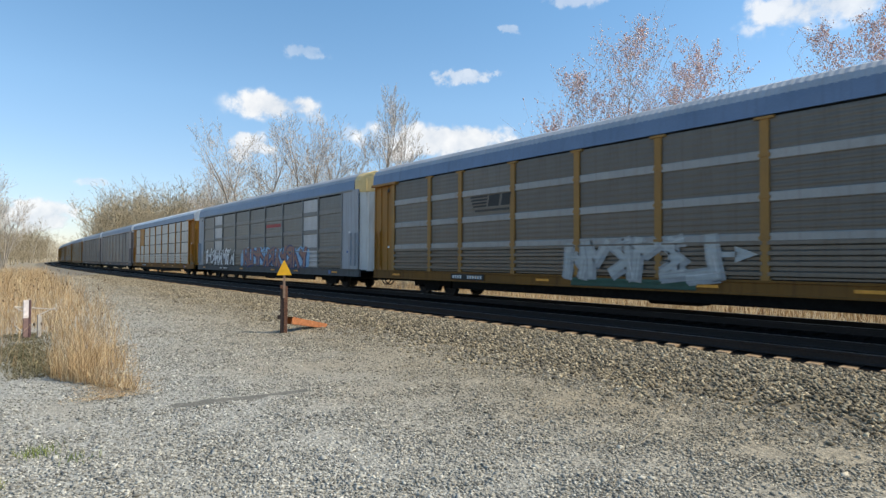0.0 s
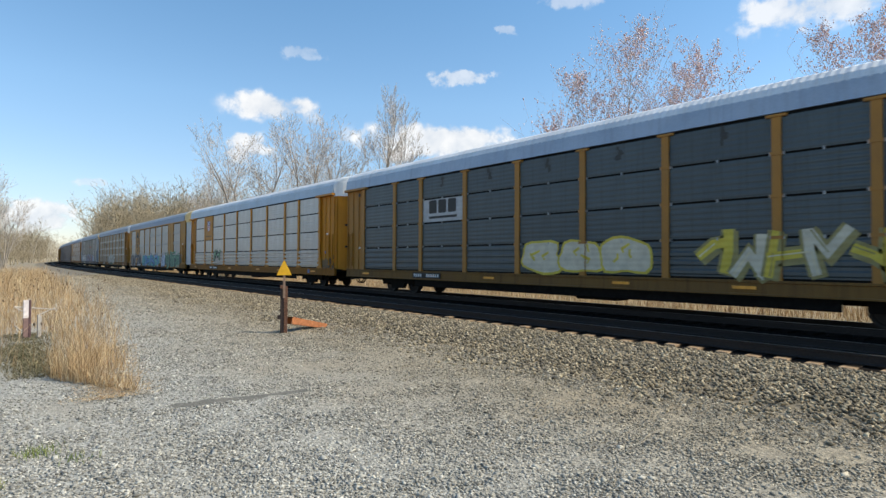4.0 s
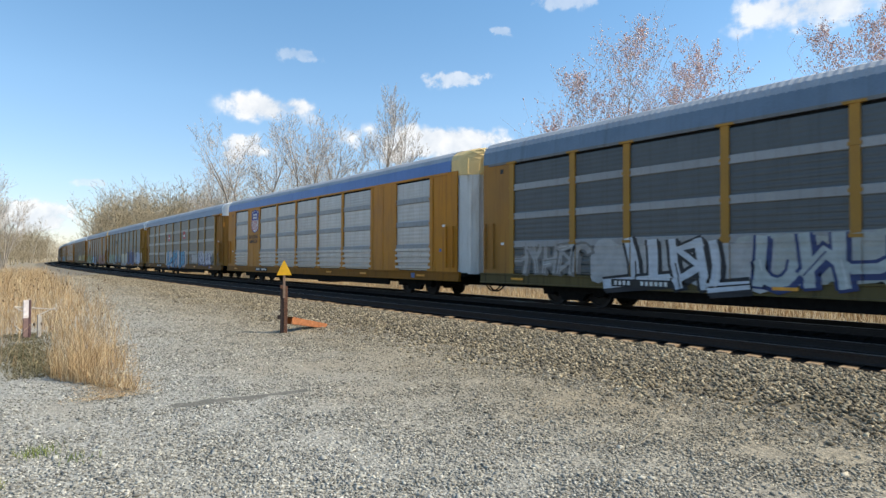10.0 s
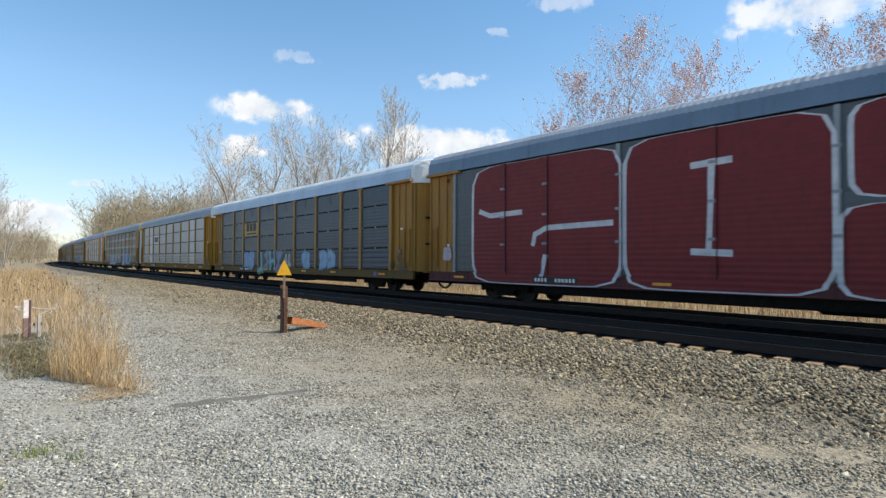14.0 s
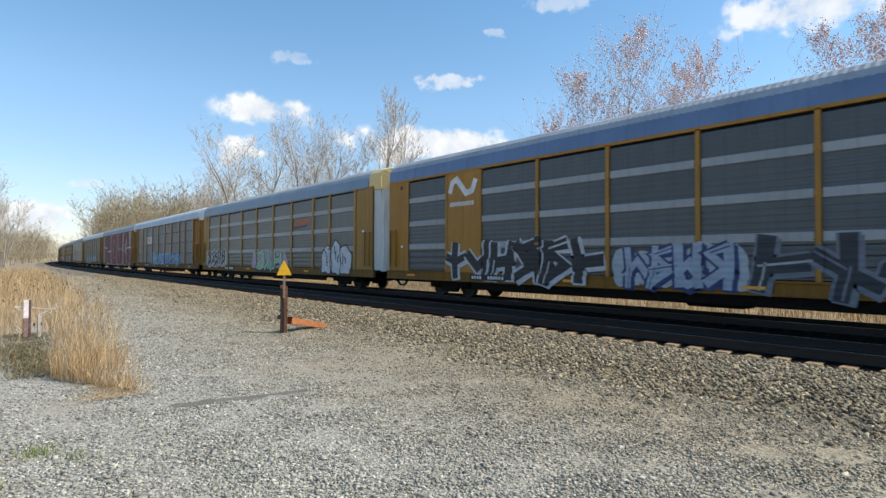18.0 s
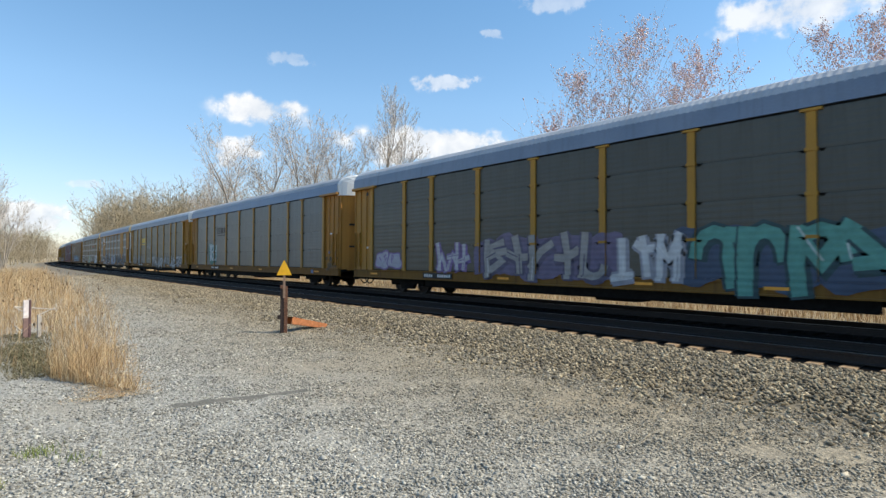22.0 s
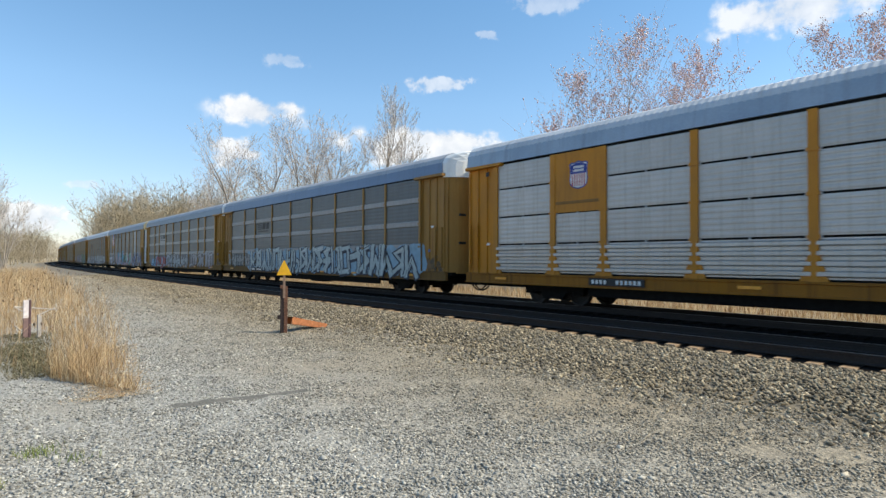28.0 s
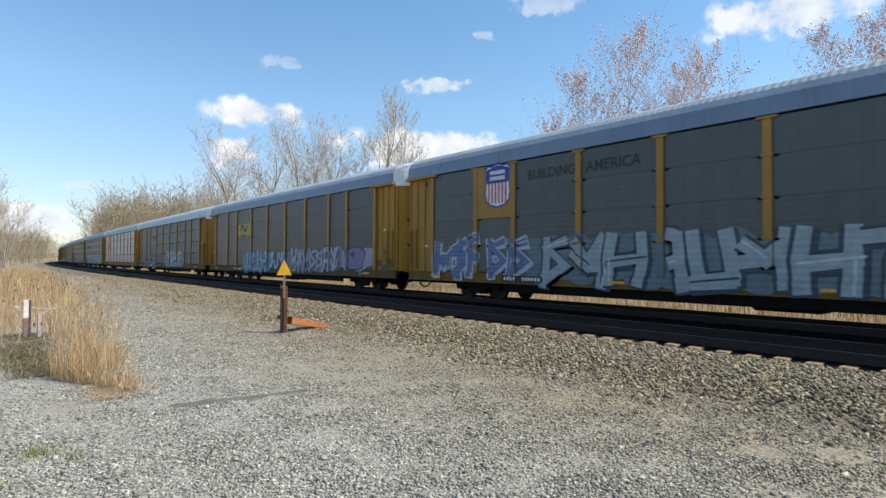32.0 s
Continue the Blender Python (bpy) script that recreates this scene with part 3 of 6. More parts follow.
def make_tree(seed, height, label, buds=0, **kw):
    segs = grow_slender(seed, height, **kw) if buds else grow(seed, height, **kw)
    root = new("tree")
    tagged(root, label, "tree", "bare trees beside the line")
    v, f = tubes([q for q in segs if q[4] <= 1], 6)
    link("trunk", bulk("trunk", v, f, M_BARK), None, root)
    v, f = tubes([q for q in segs if q[4] == 2], 3)
    w, g = slips([q for q in segs if q[4] > 2])
    v, f = np.concatenate([v, w]), np.concatenate([f, g + len(v)])
    link("crown", bulk("crown", v, f, M_TWIGRED if buds else M_TWIG), None, root, "fine bare twigs")
    if buds:
        tips = [s for s in segs if s[4] >= 2]
        pick = np.array([tips[i][1] for i in rng.integers(0, len(tips), buds)]) + rng.normal(0, 0.07, (buds, 3))
        link("bud_haze", stones("bud_haze", pick, rng.uniform(0.016, 0.05, buds), M_BUD, 1.3), None, root, "reddish spring buds and catkins")["kind"] = "stuff"
    return root


def build_trees():
    bare = "leafless grey tree with fine spreading twigs"
    budding = "tall slender tree with reddish spring buds"
    kinds = [make_tree(11, 16.0, bare, spread=0.52, trunk=0.17, depth=4, upright=0.22, stems=4, lean=0.42, twig=0.011),
             make_tree(12, 15.0, bare, spread=0.46, trunk=0.15, depth=4, upright=0.30, stems=5, lean=0.30, twig=0.011),
             make_tree(13, 17.0, bare, spread=0.42, trunk=0.15, depth=4, upright=0.42, stems=3, lean=0.16, twig=0.011)]
    redtwig = [make_tree(21, 16.0, budding, 7500, width=11.0, stems=3),
               make_tree(22, 14.0, budding, 7000, width=10.0, stems=3)]
    for root, (x, y, z, turn, k) in zip(kinds, TREES_BARE[:3]):
        root.matrix_basis = pose(x, y, z, 0, 0, turn) @ Matrix.Scale(k, 4)
    for i, (x, y, z, turn, k) in enumerate(TREES_BARE[3:]):
        src = kinds[i % 3]
        c = copy_thing(src, pose(x, y, z, 0, 0, turn))
        c.scale = (k, k, k)
    for root, (x, y, z, turn, k) in zip(redtwig, TREES_RED[:2]):
        root.matrix_basis = pose(x, y, z, 0, 0, turn) @ Matrix.Scale(k, 4)
    for i, (x, y, z, turn, k) in enumerate(TREES_RED[2:]):
        c = copy_thing(redtwig[i % 2], pose(x, y, z, 0, 0, turn))
        c.scale = (k, k, k)


def build_woods():
    """Far leafless woods on both sides of the line, joined from a few kinds of tree, with an added unseen row that
    blocks sky light.
    """
    kinds, thin = [], random.Random(8)
    for i in range(4):
        segs = grow(40 + i, 16.0, spread=0.55, trunk=0.2, depth=3, upright=0.3, twig=0.030, stems=2, lean=0.2)
        kinds.append((slips([q for q in segs if 0 < q[4] < 3 or (q[4] == 3 and thin.random() < 0.6)]), tubes([q for q in segs if q[4] == 0], 5), slips([(q[0], q[1], q[2] * 2.2, q[3] * 2.2) for q in segs if 0 < q[4] < 3 or thin.random() < 0.2])))
    for name, rows, label in (("woods", WOODS_RIGHT, "leafless brown woods behind the train"), ("woods", WOODS_LEFT, "leafless brown woods at the lane's end, and unseen ones blocking sky")):
        vs, fs, base, ws, gs, foot = [], [], 0, [], [], 0
        r = random.Random(5)
        for s0, s1, off0, off1, count, h0, h1 in rows:
            for k in range(count):
                s, off = r.uniform(s0, s1), r.uniform(off0, off1)
                x, y, _ = line_at(off, s)
                (v, f), (w, g), brush = kinds[r.randrange(4)]
                if h1 < 8:
                    v, f = brush
                sc, a = (h0 + (h1 - h0) * (s - s0) / (s1 - s0)) / 16.0 * r.uniform(0.72, 1.05), r.uniform(0, 6.28)
                m = np.array([[math.cos(a), -math.sin(a), 0], [math.sin(a), math.cos(a), 0], [0, 0, 1]]) * sc
                m[:2] *= r.uniform(0.9, 1.3)
                vs.append(v @ m.T + np.array([x, y, 0]))
                fs.append(f + base)
                base += len(v)
                if h1 > 8 and r.random() < 0.6:
                    ws.append(w @ m.T + np.array([x, y, 0]))
                    gs.append(g + foot)
                    foot += len(w)
        me = bulk("woods", np.concatenate(vs), np.concatenate(fs), M_TWIGFAR)
        tagged(link(name, me, None), label, "woods", kind="stuff")
        me = bulk("wood_stems", np.concatenate(ws), np.concatenate(gs), M_STEM)
        tagged(link("wood_stems", me, None), "pale grey stems in the leafless woods", "woods", kind="stuff")


# ---------------------------------------------------------------- where trees and clouds stand
TREES_BARE = [(24.5, 63.5, 0, 20, 1.15), (28.4, 54.2, 0, 80, 1.2), (31.5, 46.6, 0, 140, 1.12), (27.2, 60.0, 0, 200, 0.95), (25.6, 80.0, 0, 190, 1.05), (0.9, 100.0, 0, 10, 1.0), (-1.5, 108.0, 0, 130, 1.05), (4.0, 125.0, 0, 130, 0.95)]
TREES_RED = [(34.0, 22.1, 0, 0, 1.14), (39.1, 18.4, 0, 60, 1.25), (46.0, 12.8, 0, 120, 1.15), (45.5, 11.0, 0, 200, 1.29), (36.6, 20.2, 0, 250, 0.92)]
WOODS_RIGHT = [(96, 140, 9, 22, 34, 15, 18), (140, 260, 8.5, 36, 95, 22, 26), (260, 420, 9, 50, 55, 25, 22), (420, 700, 14, 60, 25, 20, 20)]
# fourth row: added trees out of view, to keep sky light off the train
WOODS_LEFT = [(150, 250, -34, -17, 34, 12, 15), (250, 430, -34, -9, 95, 17, 20), (430, 700, -46, -10, 75, 18, 20), (-160, 95, -52, -30, 36, 15, 16), (170, 420, -34, -10, 130, 6, 7), (420, 700, -46, -9, 110, 7, 7.5)]
CLOUDS = [
    ((1222, 2840, 793), (-77, 64, -32), 700, 235, 1.0, 5.5),
    ((1110, 2953, 592), (-77, 64, -32), 339, 236, 0.95, 8),
    ((1881, 2321, 619), (-68, 56, -29), 1241, 280, 0.97, 6),
    ((1967, 2241, 960), (-118, 97, -45), 500, 120, 0.6, 14),
    ((3490, 960, 1375), (-170, 141, -48), 1300, 360, 0.85, 5),
    ((265, 3655, 218), (-45, 37, -18), 531, 265, 0.9, 8),
    ((1324, 2764, 1096), (-95, 79, -53), 354, 118, 0.3, 14),
    ((479, 3475, 404), (-45, 37, -15), 265, 73, 0.4, 16),
    ((2146, 2088, 1212), (-102, 84, -36), 177, 73, 0.35, 20),
    ((2440, 1843, 1399), (-136, 112, -45), 591, 177, 0.4, 10),
]


# ---------------------------------------------------------------- railway cars
HALF = 13.2                                    # half of the car's length
POSTS = [1.2, 3.88, 5.85, 8.7, 11.5, 14.3, 17.1, 19.95, 21.92, 24.6]
ROWS = [(1.06, 2.07), (2.07, 3.06), (3.06, 4.08), (4.08, 5.0)]
YELLOW=(0.462, 0.186, 0.009)
OCHRE=(0.372, 0.169, 0.021)
TAN=(0.341, 0.174, 0.034)
BRIGHT=(0.522, 0.207, 0.004)
GALV, MID, WORN, DARK, SLATE, BROWN = (0.60, 0.61, 0.62), (0.215, 0.215, 0.21), (0.215, 0.20, 0.18), (0.095, 0.128, 0.15), (0.10, 0.15, 0.185), (0.102, 0.110, 0.102)
# third roof tone: galvanised roof edge with the sky's reflected blue painted in
ROOFGREY, ROOFWHITE, ROOFSKYTINT = (0.42, 0.44, 0.47), (0.78, 0.79, 0.80), (0.17, 0.225, 0.32)


@functools.lru_cache(maxsize=None)
def panel_mesh(w, h, ribs, depth):
    """A side sheet with pressed horizontal ribs; its lower rear corner is the origin, it faces -x."""
    prof = [(0.0, 0.0)]
    for k in range(ribs):
        z0 = h * k / ribs
        step = h / ribs
        prof += [(0.0, z0 + step * 0.18), (-depth, z0 + step * 0.34), (-depth, z0 + step * 0.70), (0.0, z0 + step * 0.86)]
    prof += [(0.0, h), (0.035, h), (0.035, 0.0)]
    n = len(prof)
    verts = [(x, 0.0, z) for x, z in prof] + [(x, w, z) for x, z in prof]
    faces = [(i, i + n, (i + 1) % n + n, (i + 1) % n) for i in range(n)]
    faces += [tuple(range(n)), tuple(range(2 * n - 1, n - 1, -1))]
    return from_lists("side_panel", verts, faces)


@functools.lru_cache(maxsize=None)
def post_mesh(style):
    """An upright of the rack's frame; flared foot, and a broad T head where the style has one."""
    bm = bmesh.new()
    w = 0.105 if style != "thin" else 0.06
    add_box(bm, (-0.03, -w, 1.02), (0.05, w, 5.0))
    if style == "tee":
        add_box(bm, (-0.055, -0.23, 4.955), (0.05, 0.23, 5.02))
    if style == "flare":
        for sy in (-1, 1):
            v = [bm.verts.new(p) for p in ((-0.015, sy * (w - 0.01), 1.04), (-0.015, sy * 0.30, 1.04), (-0.015, sy * 0.26, 1.16), (-0.015, sy * (w - 0.01), 1.75))]
            u = [bm.verts.new((0.03, q.co.y, q.co.z)) for q in v]
            bm.faces.new(v if sy < 0 else v[::-1])
            for i in range(4):
                q = (v[i], v[(i + 1) % 4], u[(i + 1) % 4], u[i])
                bm.faces.new(q if sy > 0 else q[::-1])
    for z in (2.07, 3.06, 4.08):
        add_box(bm, (-0.045, -w - 0.03, z - 0.04), (0.02, w + 0.03, z + 0.04))
    me = bpy.data.meshes.new("post")
    bm.to_mesh(me)
    bm.free()
    return me


ROOF_X = [(-1.45, 5.50), (-1.36, 5.70), (-1.15, 5.87), (-0.85, 5.97), (-0.45, 6.03), (0.0, 6.05), (0.45, 6.03), (0.85, 5.97), (1.15, 5.87), (1.36, 5.70), (1.45, 5.50)]


@functools.lru_cache(maxsize=None)
def roof_mesh(front, rear):
    """Corrugated arched roof, its ridges running across the car."""
    y0, y1 = rear, HALF + front
    verts, n = [], len(ROOF_X)
    cols = int((y1 - y0) / 0.05)
    for j in range(cols + 1):
        y = y0 + (y1 - y0) * j / cols
        lift = (0.0, 0.013, 0.013, 0.0)[j % 4]
        for x, z in ROOF_X:
            k = 1 + lift / 5.8
            verts.append((x * (1 + lift / 1.5), y, 5.0 + (z - 5.0) * (1 + lift / 1.0) if abs(x) < 1.44 else z))
    faces = [(j * n + i, j * n + i + 1, (j + 1) * n + i + 1, (j + 1) * n + i) for j in range(cols) for i in range(n - 1)]
    b = len(verts)
    verts += [(x, y0, z - 0.02) for x, z in ROOF_X] + [(x, y1, z - 0.02) for x, z in ROOF_X]
    faces += [tuple(range(b, b + n)), tuple(range(b + 2 * n - 1, b + n - 1, -1))]
    return from_lists("roof", verts, faces)


@functools.lru_cache(maxsize=None)
def fascia_mesh(front, rear, side):
    y0, y1 = rear, HALF + front
    pr = [(1.50, 5.06), (1.455, 5.52), (1.40, 5.52), (1.40, 5.06)]
    pr = [(side * x, z) for x, z in pr]
    verts = [(x, y0, z) for x, z in pr] + [(x, y1, z) for x, z in pr]
    faces = [(i, (i + 1) % 4, (i + 1) % 4 + 4, i + 4) for i in range(4)] + [(3, 2, 1, 0), (4, 5, 6, 7)]
    return from_lists("roof_edge", verts, faces)


@functools.lru_cache(maxsize=None)
def hood_mesh(reach, deep):
    """End cap of the roof: the roof's arch carried on, bowed out a little and rounded at its rim."""
    pts = [(-1.44, 4.90)] + ROOF_X + [(1.44, 4.90)]
    rings = [(0.0, 1.0, 1.0), (0.5, 1.0, 1.0), (0.8, 0.995, 0.995), (0.95, 0.985, 0.985), (1.0, 0.95, 0.95), (1.0, 0.80, 0.86), (1.0, 0.62, 0.74), (1.0, 0.44, 0.62), (1.0, 0.26, 0.5), (1.0, 0.1, 0.4)]
    verts = [(x * k, -f * (reach + deep * (1 - abs(x * k / 1.44) ** 2.6)), 4.90 + (z - 4.90) * q - 0.012) for f, k, q in rings for x, z in pts]
    n, m = len(pts), len(rings)
    faces = [(j * n + i, (j + 1) * n + i, (j + 1) * n + (i + 1) % n, j * n + (i + 1) % n) for j in range(m - 1) for i in range(n)]
    faces += [tuple(range(n)), tuple(range(m * n - 1, (m - 1) * n - 1, -1))]
    return from_lists("end_hood", verts, faces)


def bow(x, depth):
    """How far an end door stands out at x."""
    return depth * max(0.0, 1 - abs(x / 1.40) ** 2.6)


@functools.lru_cache(maxsize=None)
def end_door_mesh(style, depth, x0, x1):
    """A stretch of a car's end from x0 to x1, facing -y, bowed out by its depth, from the sill to the roof's arch."""
    prof = [(x0, 0.05)]
    n = max(3, round((x1 - x0) / (0.25 if style == "radial" else 0.17)))
    for k in range(n):
        for e in ((0.04, 0.96) if style == "radial" else (0.0, 1.0)):
            x = x0 + (x1 - x0) * (k + e) / n
            prof.append((x, -bow(x, depth) - (0.07 * (k % 2) if style == "radial" else 0.0)))
    prof += [(x1, 0.05)]
    m = len(prof)
    verts = [(x, y, 0.95) for x, y in prof] + [(x, y, 4.91) for x, y in prof]
    faces = [(i, (i + 1) % m, (i + 1) % m + m, i + m) for i in range(m)] + [tuple(range(m - 1, -1, -1)), tuple(range(m, 2 * m))]
    return from_lists("end_door", verts, faces)


@functools.lru_cache(maxsize=None)
def sill_mesh(sx):
    """A channel along the foot of the side."""
    prof = [(1.38, 0.66), (1.545, 0.66), (1.545, 0.70), (1.50, 0.71), (1.50, 0.97), (1.545, 0.98), (1.545, 1.035), (1.38, 1.035)]
    m = len(prof)
    verts = [(sx * x, y, z) for y in (-HALF + 0.05, HALF + 0.42) for x, z in prof]
    faces = [(i, (i + 1) % m, (i + 1) % m + m, i + m) for i in range(m)] + [tuple(range(m - 1, -1, -1)), tuple(range(m, 2 * m))]
    return from_lists("side_sill", verts, faces)


@functools.lru_cache(maxsize=None)
def hose_mesh():
    """A sagging rubber hose between two cars."""
    verts, faces, n = [], [], 7
    pts = [Vector((0, 0.55 * (2 * t - 1), 0.66 - 0.36 * math.sin(math.pi * t))) for t in np.linspace(0, 1, 9)]
    for i, p in enumerate(pts):
        d = (pts[min(i + 1, 8)] - pts[max(i - 1, 0)]).normalized()
        u = Vector((1, 0, 0))
        w = d.cross(u)
        verts += [p + 0.03 * (u * math.cos(k * 2 * math.pi / n) + w * math.sin(k * 2 * math.pi / n)) for k in range(n)]
    for i in range(8):
        faces += [(i * n + k, i * n + (k + 1) % n, (i + 1) * n + (k + 1) % n, (i + 1) * n + k) for k in range(n)]
    return from_lists("brake_hose", verts, faces)


@functools.lru_cache(maxsize=None)
def simple(name, boxes, bevel=0.0):
    bm = box_bm(*boxes, bevel=bevel)
    me = bpy.data.meshes.new(name)
    bm.to_mesh(me)
    bm.free()
    return me


@functools.lru_cache(maxsize=None)
def wheel_mesh():
    bm = bmesh.new()
    prof = [(0.10, -0.09), (0.10, 0.09), (0.14, 0.05), (0.33, 0.02), (0.36, 0.06), (0.42, 0.06), (0.425, -0.05), (0.46, -0.055), (0.46, -0.08), (0.36, -0.085), (0.33, -0.02), (0.14, -0.04)]
    n = 20
    rings = [[bm.verts.new((-x, r * math.cos(k * 2 * math.pi / n), r * math.sin(k * 2 * math.pi / n))) for k in range(n)] for r, x in prof]
    for j in range(len(prof)):
        for k in range(n):
            bm.faces.new((rings[j][k], rings[j][(k + 1) % n], rings[(j + 1) % len(prof)][(k + 1) % n], rings[(j + 1) % len(prof)][k]))
    me = bpy.data.meshes.new("wheel")
    bmesh.ops.recalc_face_normals(bm, faces=bm.faces)
    bm.to_mesh(me)
    bm.free()
    return me


@functools.lru_cache(maxsize=None)
def side_frame_mesh():
    """Cast side frame of a truck: arched top, journal ends, spring nest between."""
    top = [(-1.25, 0.60), (-1.15, 0.68), (-0.75, 0.72), (-0.45, 0.80), (0.45, 0.80), (0.75, 0.72), (1.15, 0.68), (1.25, 0.60)]
    low = [(1.22, 0.36), (0.95, 0.36), (0.85, 0.48), (0.55, 0.42), (0.40, 0.20), (-0.40, 0.20), (-0.55, 0.42), (-0.85, 0.48), (-0.95, 0.36), (-1.22, 0.36)]
    pts = top + low
    n = len(pts)
    verts = [(x, y, z) for x in (-0.09, 0.09) for y, z in pts]
    faces = [tuple(range(n)), tuple(range(2 * n - 1, n - 1, -1))] + [(i, i + n, (i + 1) % n + n, (i + 1) % n) for i in range(n)]
    return from_lists("side_frame", verts, faces)


def axle_mesh():
    bm = bmesh.new()
    add_tube(bm, (-1.05, 0, 0.42), (1.05, 0, 0.42), 0.075, 0.075, 10)
    me = bpy.data.meshes.new("axle")
    bm.to_mesh(me)
    bm.free()
    return me


AXLE = axle_mesh()
BOLSTER = simple("bolster", (((-1.1, -0.22, 0.45), (1.1, 0.22, 0.78)),), 0.03)


def add_truck(car, y):
    truck = link("truck", BOLSTER, M_BLACK, car)
    truck.matrix_basis = pose(0, y, 0)
    for x in (-1.0, 1.0):
        link("side_frame", side_frame_mesh(), M_BLACK, truck).matrix_basis = pose(x, 0, 0)
    for yy in (-0.88, 0.88):
        link("axle", AXLE, M_BLACK, truck).matrix_basis = pose(0, yy, 0)
        link("wheel", wheel_mesh(), M_WHEEL, truck).matrix_basis = pose(-0.755, yy, 0.42)
        link("wheel", wheel_mesh(), M_WHEEL, truck).matrix_basis = pose(0.755, yy, 0.42, 0, 0, 180)


# ---- painting on the sides
SURF = {"flush": False, "kind": "gap", "bright": False, "solid": {}}     # the side that is being painted
POST_HALF = 0.108


def skin(p, z):
    """x of the outer surface of the near side: p metres behind the car's front, z above the rail."""
    if z < 1.037:
        return -1.5465
    if p < POSTS[0] - POST_HALF or p > POSTS[-1] + POST_HALF:
        return -1.502 if SURF["flush"] else -1.446
    if any(abs(p - q) < POST_HALF for q in POSTS):
        return -1.532
    bay = max(i for i, q in enumerate(POSTS) if q < p)
    plate = SURF["solid"].get(bay, 0)
    if plate == "full":
        return -1.527
    if plate == "upper" and z > 3.06:
        return -1.517
    if SURF["kind"] == "rib" and any(abs(z - q) < 0.125 for q, _ in ROWS[1:]):
        return -1.517
    if SURF["kind"] == "plain":
        return -1.475
    return -1.479 if z > ROWS[0][1] else (-1.536 if SURF["bright"] else -1.492)


P_CUTS = sorted([q - POST_HALF for q in POSTS] + [q + POST_HALF for q in POSTS])


def halves(poly, axis, at):
    """A convex outline cut in two by a line of constant p (axis 0) or z (axis 1)."""
    low, high = [], []
    for i, a in enumerate(poly):
        b = poly[(i + 1) % len(poly)]
        if a[axis] <= at:
            low.append(a)
        if a[axis] >= at:
            high.append(a)
        if (a[axis] - at) * (b[axis] - at) < 0:
            k = (at - a[axis]) / (b[axis] - a[axis])
            c = (a[0] + (b[0] - a[0]) * k, a[1] + (b[1] - a[1]) * k)
            low.append(c)
            high.append(c)
    return low, high


def lay(out, poly, lift, mi):
    """Paint an outline on the side: it follows posts, sheets, ribs and sill."""
    verts, faces, mats = out
    if len(poly) > 4:
        c = (sum(q[0] for q in poly) / len(poly), sum(q[1] for q in poly) / len(poly))
        todo = [[c, poly[i], poly[(i + 1) % len(poly)]] for i in range(len(poly))]
    else:
        todo = [list(poly)]
    z_cuts = [1.037, 2.07] if SURF["kind"] != "rib" else [1.037] + [q + d for q, _ in ROWS[1:] for d in (-0.125, 0.125)]
    for axis, cuts in ((0, P_CUTS), (1, z_cuts)):
        for at in cuts:
            nxt = []
            for q in todo:
                lo, hi = min(v[axis] for v in q), max(v[axis] for v in q)
                if lo < at - 1e-6 and hi > at + 1e-6:
                    nxt += [w for w in halves(q, axis, at) if len(w) > 2]
                else:
                    nxt.append(q)
            todo = nxt
    for q in todo:
        x = skin(sum(v[0] for v in q) / len(q), sum(v[1] for v in q) / len(q)) - 0.0015 - lift
        k = len(verts)
        verts.extend((x, HALF - p, z) for p, z in q)
        faces.append(tuple(range(k, k + len(q))))
        mats.append(mi)


def stroke(out, pts, w, lift, mi, taper=1.0):
    """A broad line on the side of a car."""
    pts = [Vector(q) for q in pts]
    n = len(pts)
    left, right = [], []
    for i, q in enumerate(pts):
        d = pts[min(i + 1, n - 1)] - pts[max(i - 1, 0)]
        d = d.normalized() if d.length > 1e-6 else Vector((1, 0))
        nrm = Vector((-d.y, d.x)) * w * 0.5 * (1 + (taper - 1) * i / (n - 1))
        if 0 < i < n - 1:
            turn = (pts[i] - pts[i - 1]).normalized().dot((pts[i + 1] - pts[i]).normalized())
            nrm *= min(1.5, 1 / max(0.5, math.sqrt(max(0.0, (1 + turn) / 2))))
        left.append(tuple(q + nrm))
        right.append(tuple(q - nrm))
    for i in range(n - 1):
        lay(out, [left[i], left[i + 1], right[i + 1], right[i]], lift, mi)


def blob(r, cx, cz, rx, rz, wild, n=22):
    """Outline of a swollen sprayed shape: lobed when tame, spiked when wild."""
    ph = [r.uniform(0, 6.28) for _ in range(4)]
    am = [r.uniform(0.04, 0.12), r.uniform(0.04, 0.10), r.uniform(0.02, 0.06) + 0.10 * wild, 0.05 * wild]
    pts = []
    for k in range(n):
        a = 2 * math.pi * k / n
        c, s = math.cos(a), math.sin(a)
        q = (abs(c) ** 4 + abs(s) ** 4) ** (-1 / 4)
        q *= 1 + am[0] * math.sin(2 * a + ph[0]) + am[1] * math.sin(3 * a + ph[1]) + am[2] * math.sin(5 * a + ph[2]) + am[3] * math.sin(9 * a + ph[3])
        pts.append((cx + rx * c * q, cz + rz * s * q))
    return pts


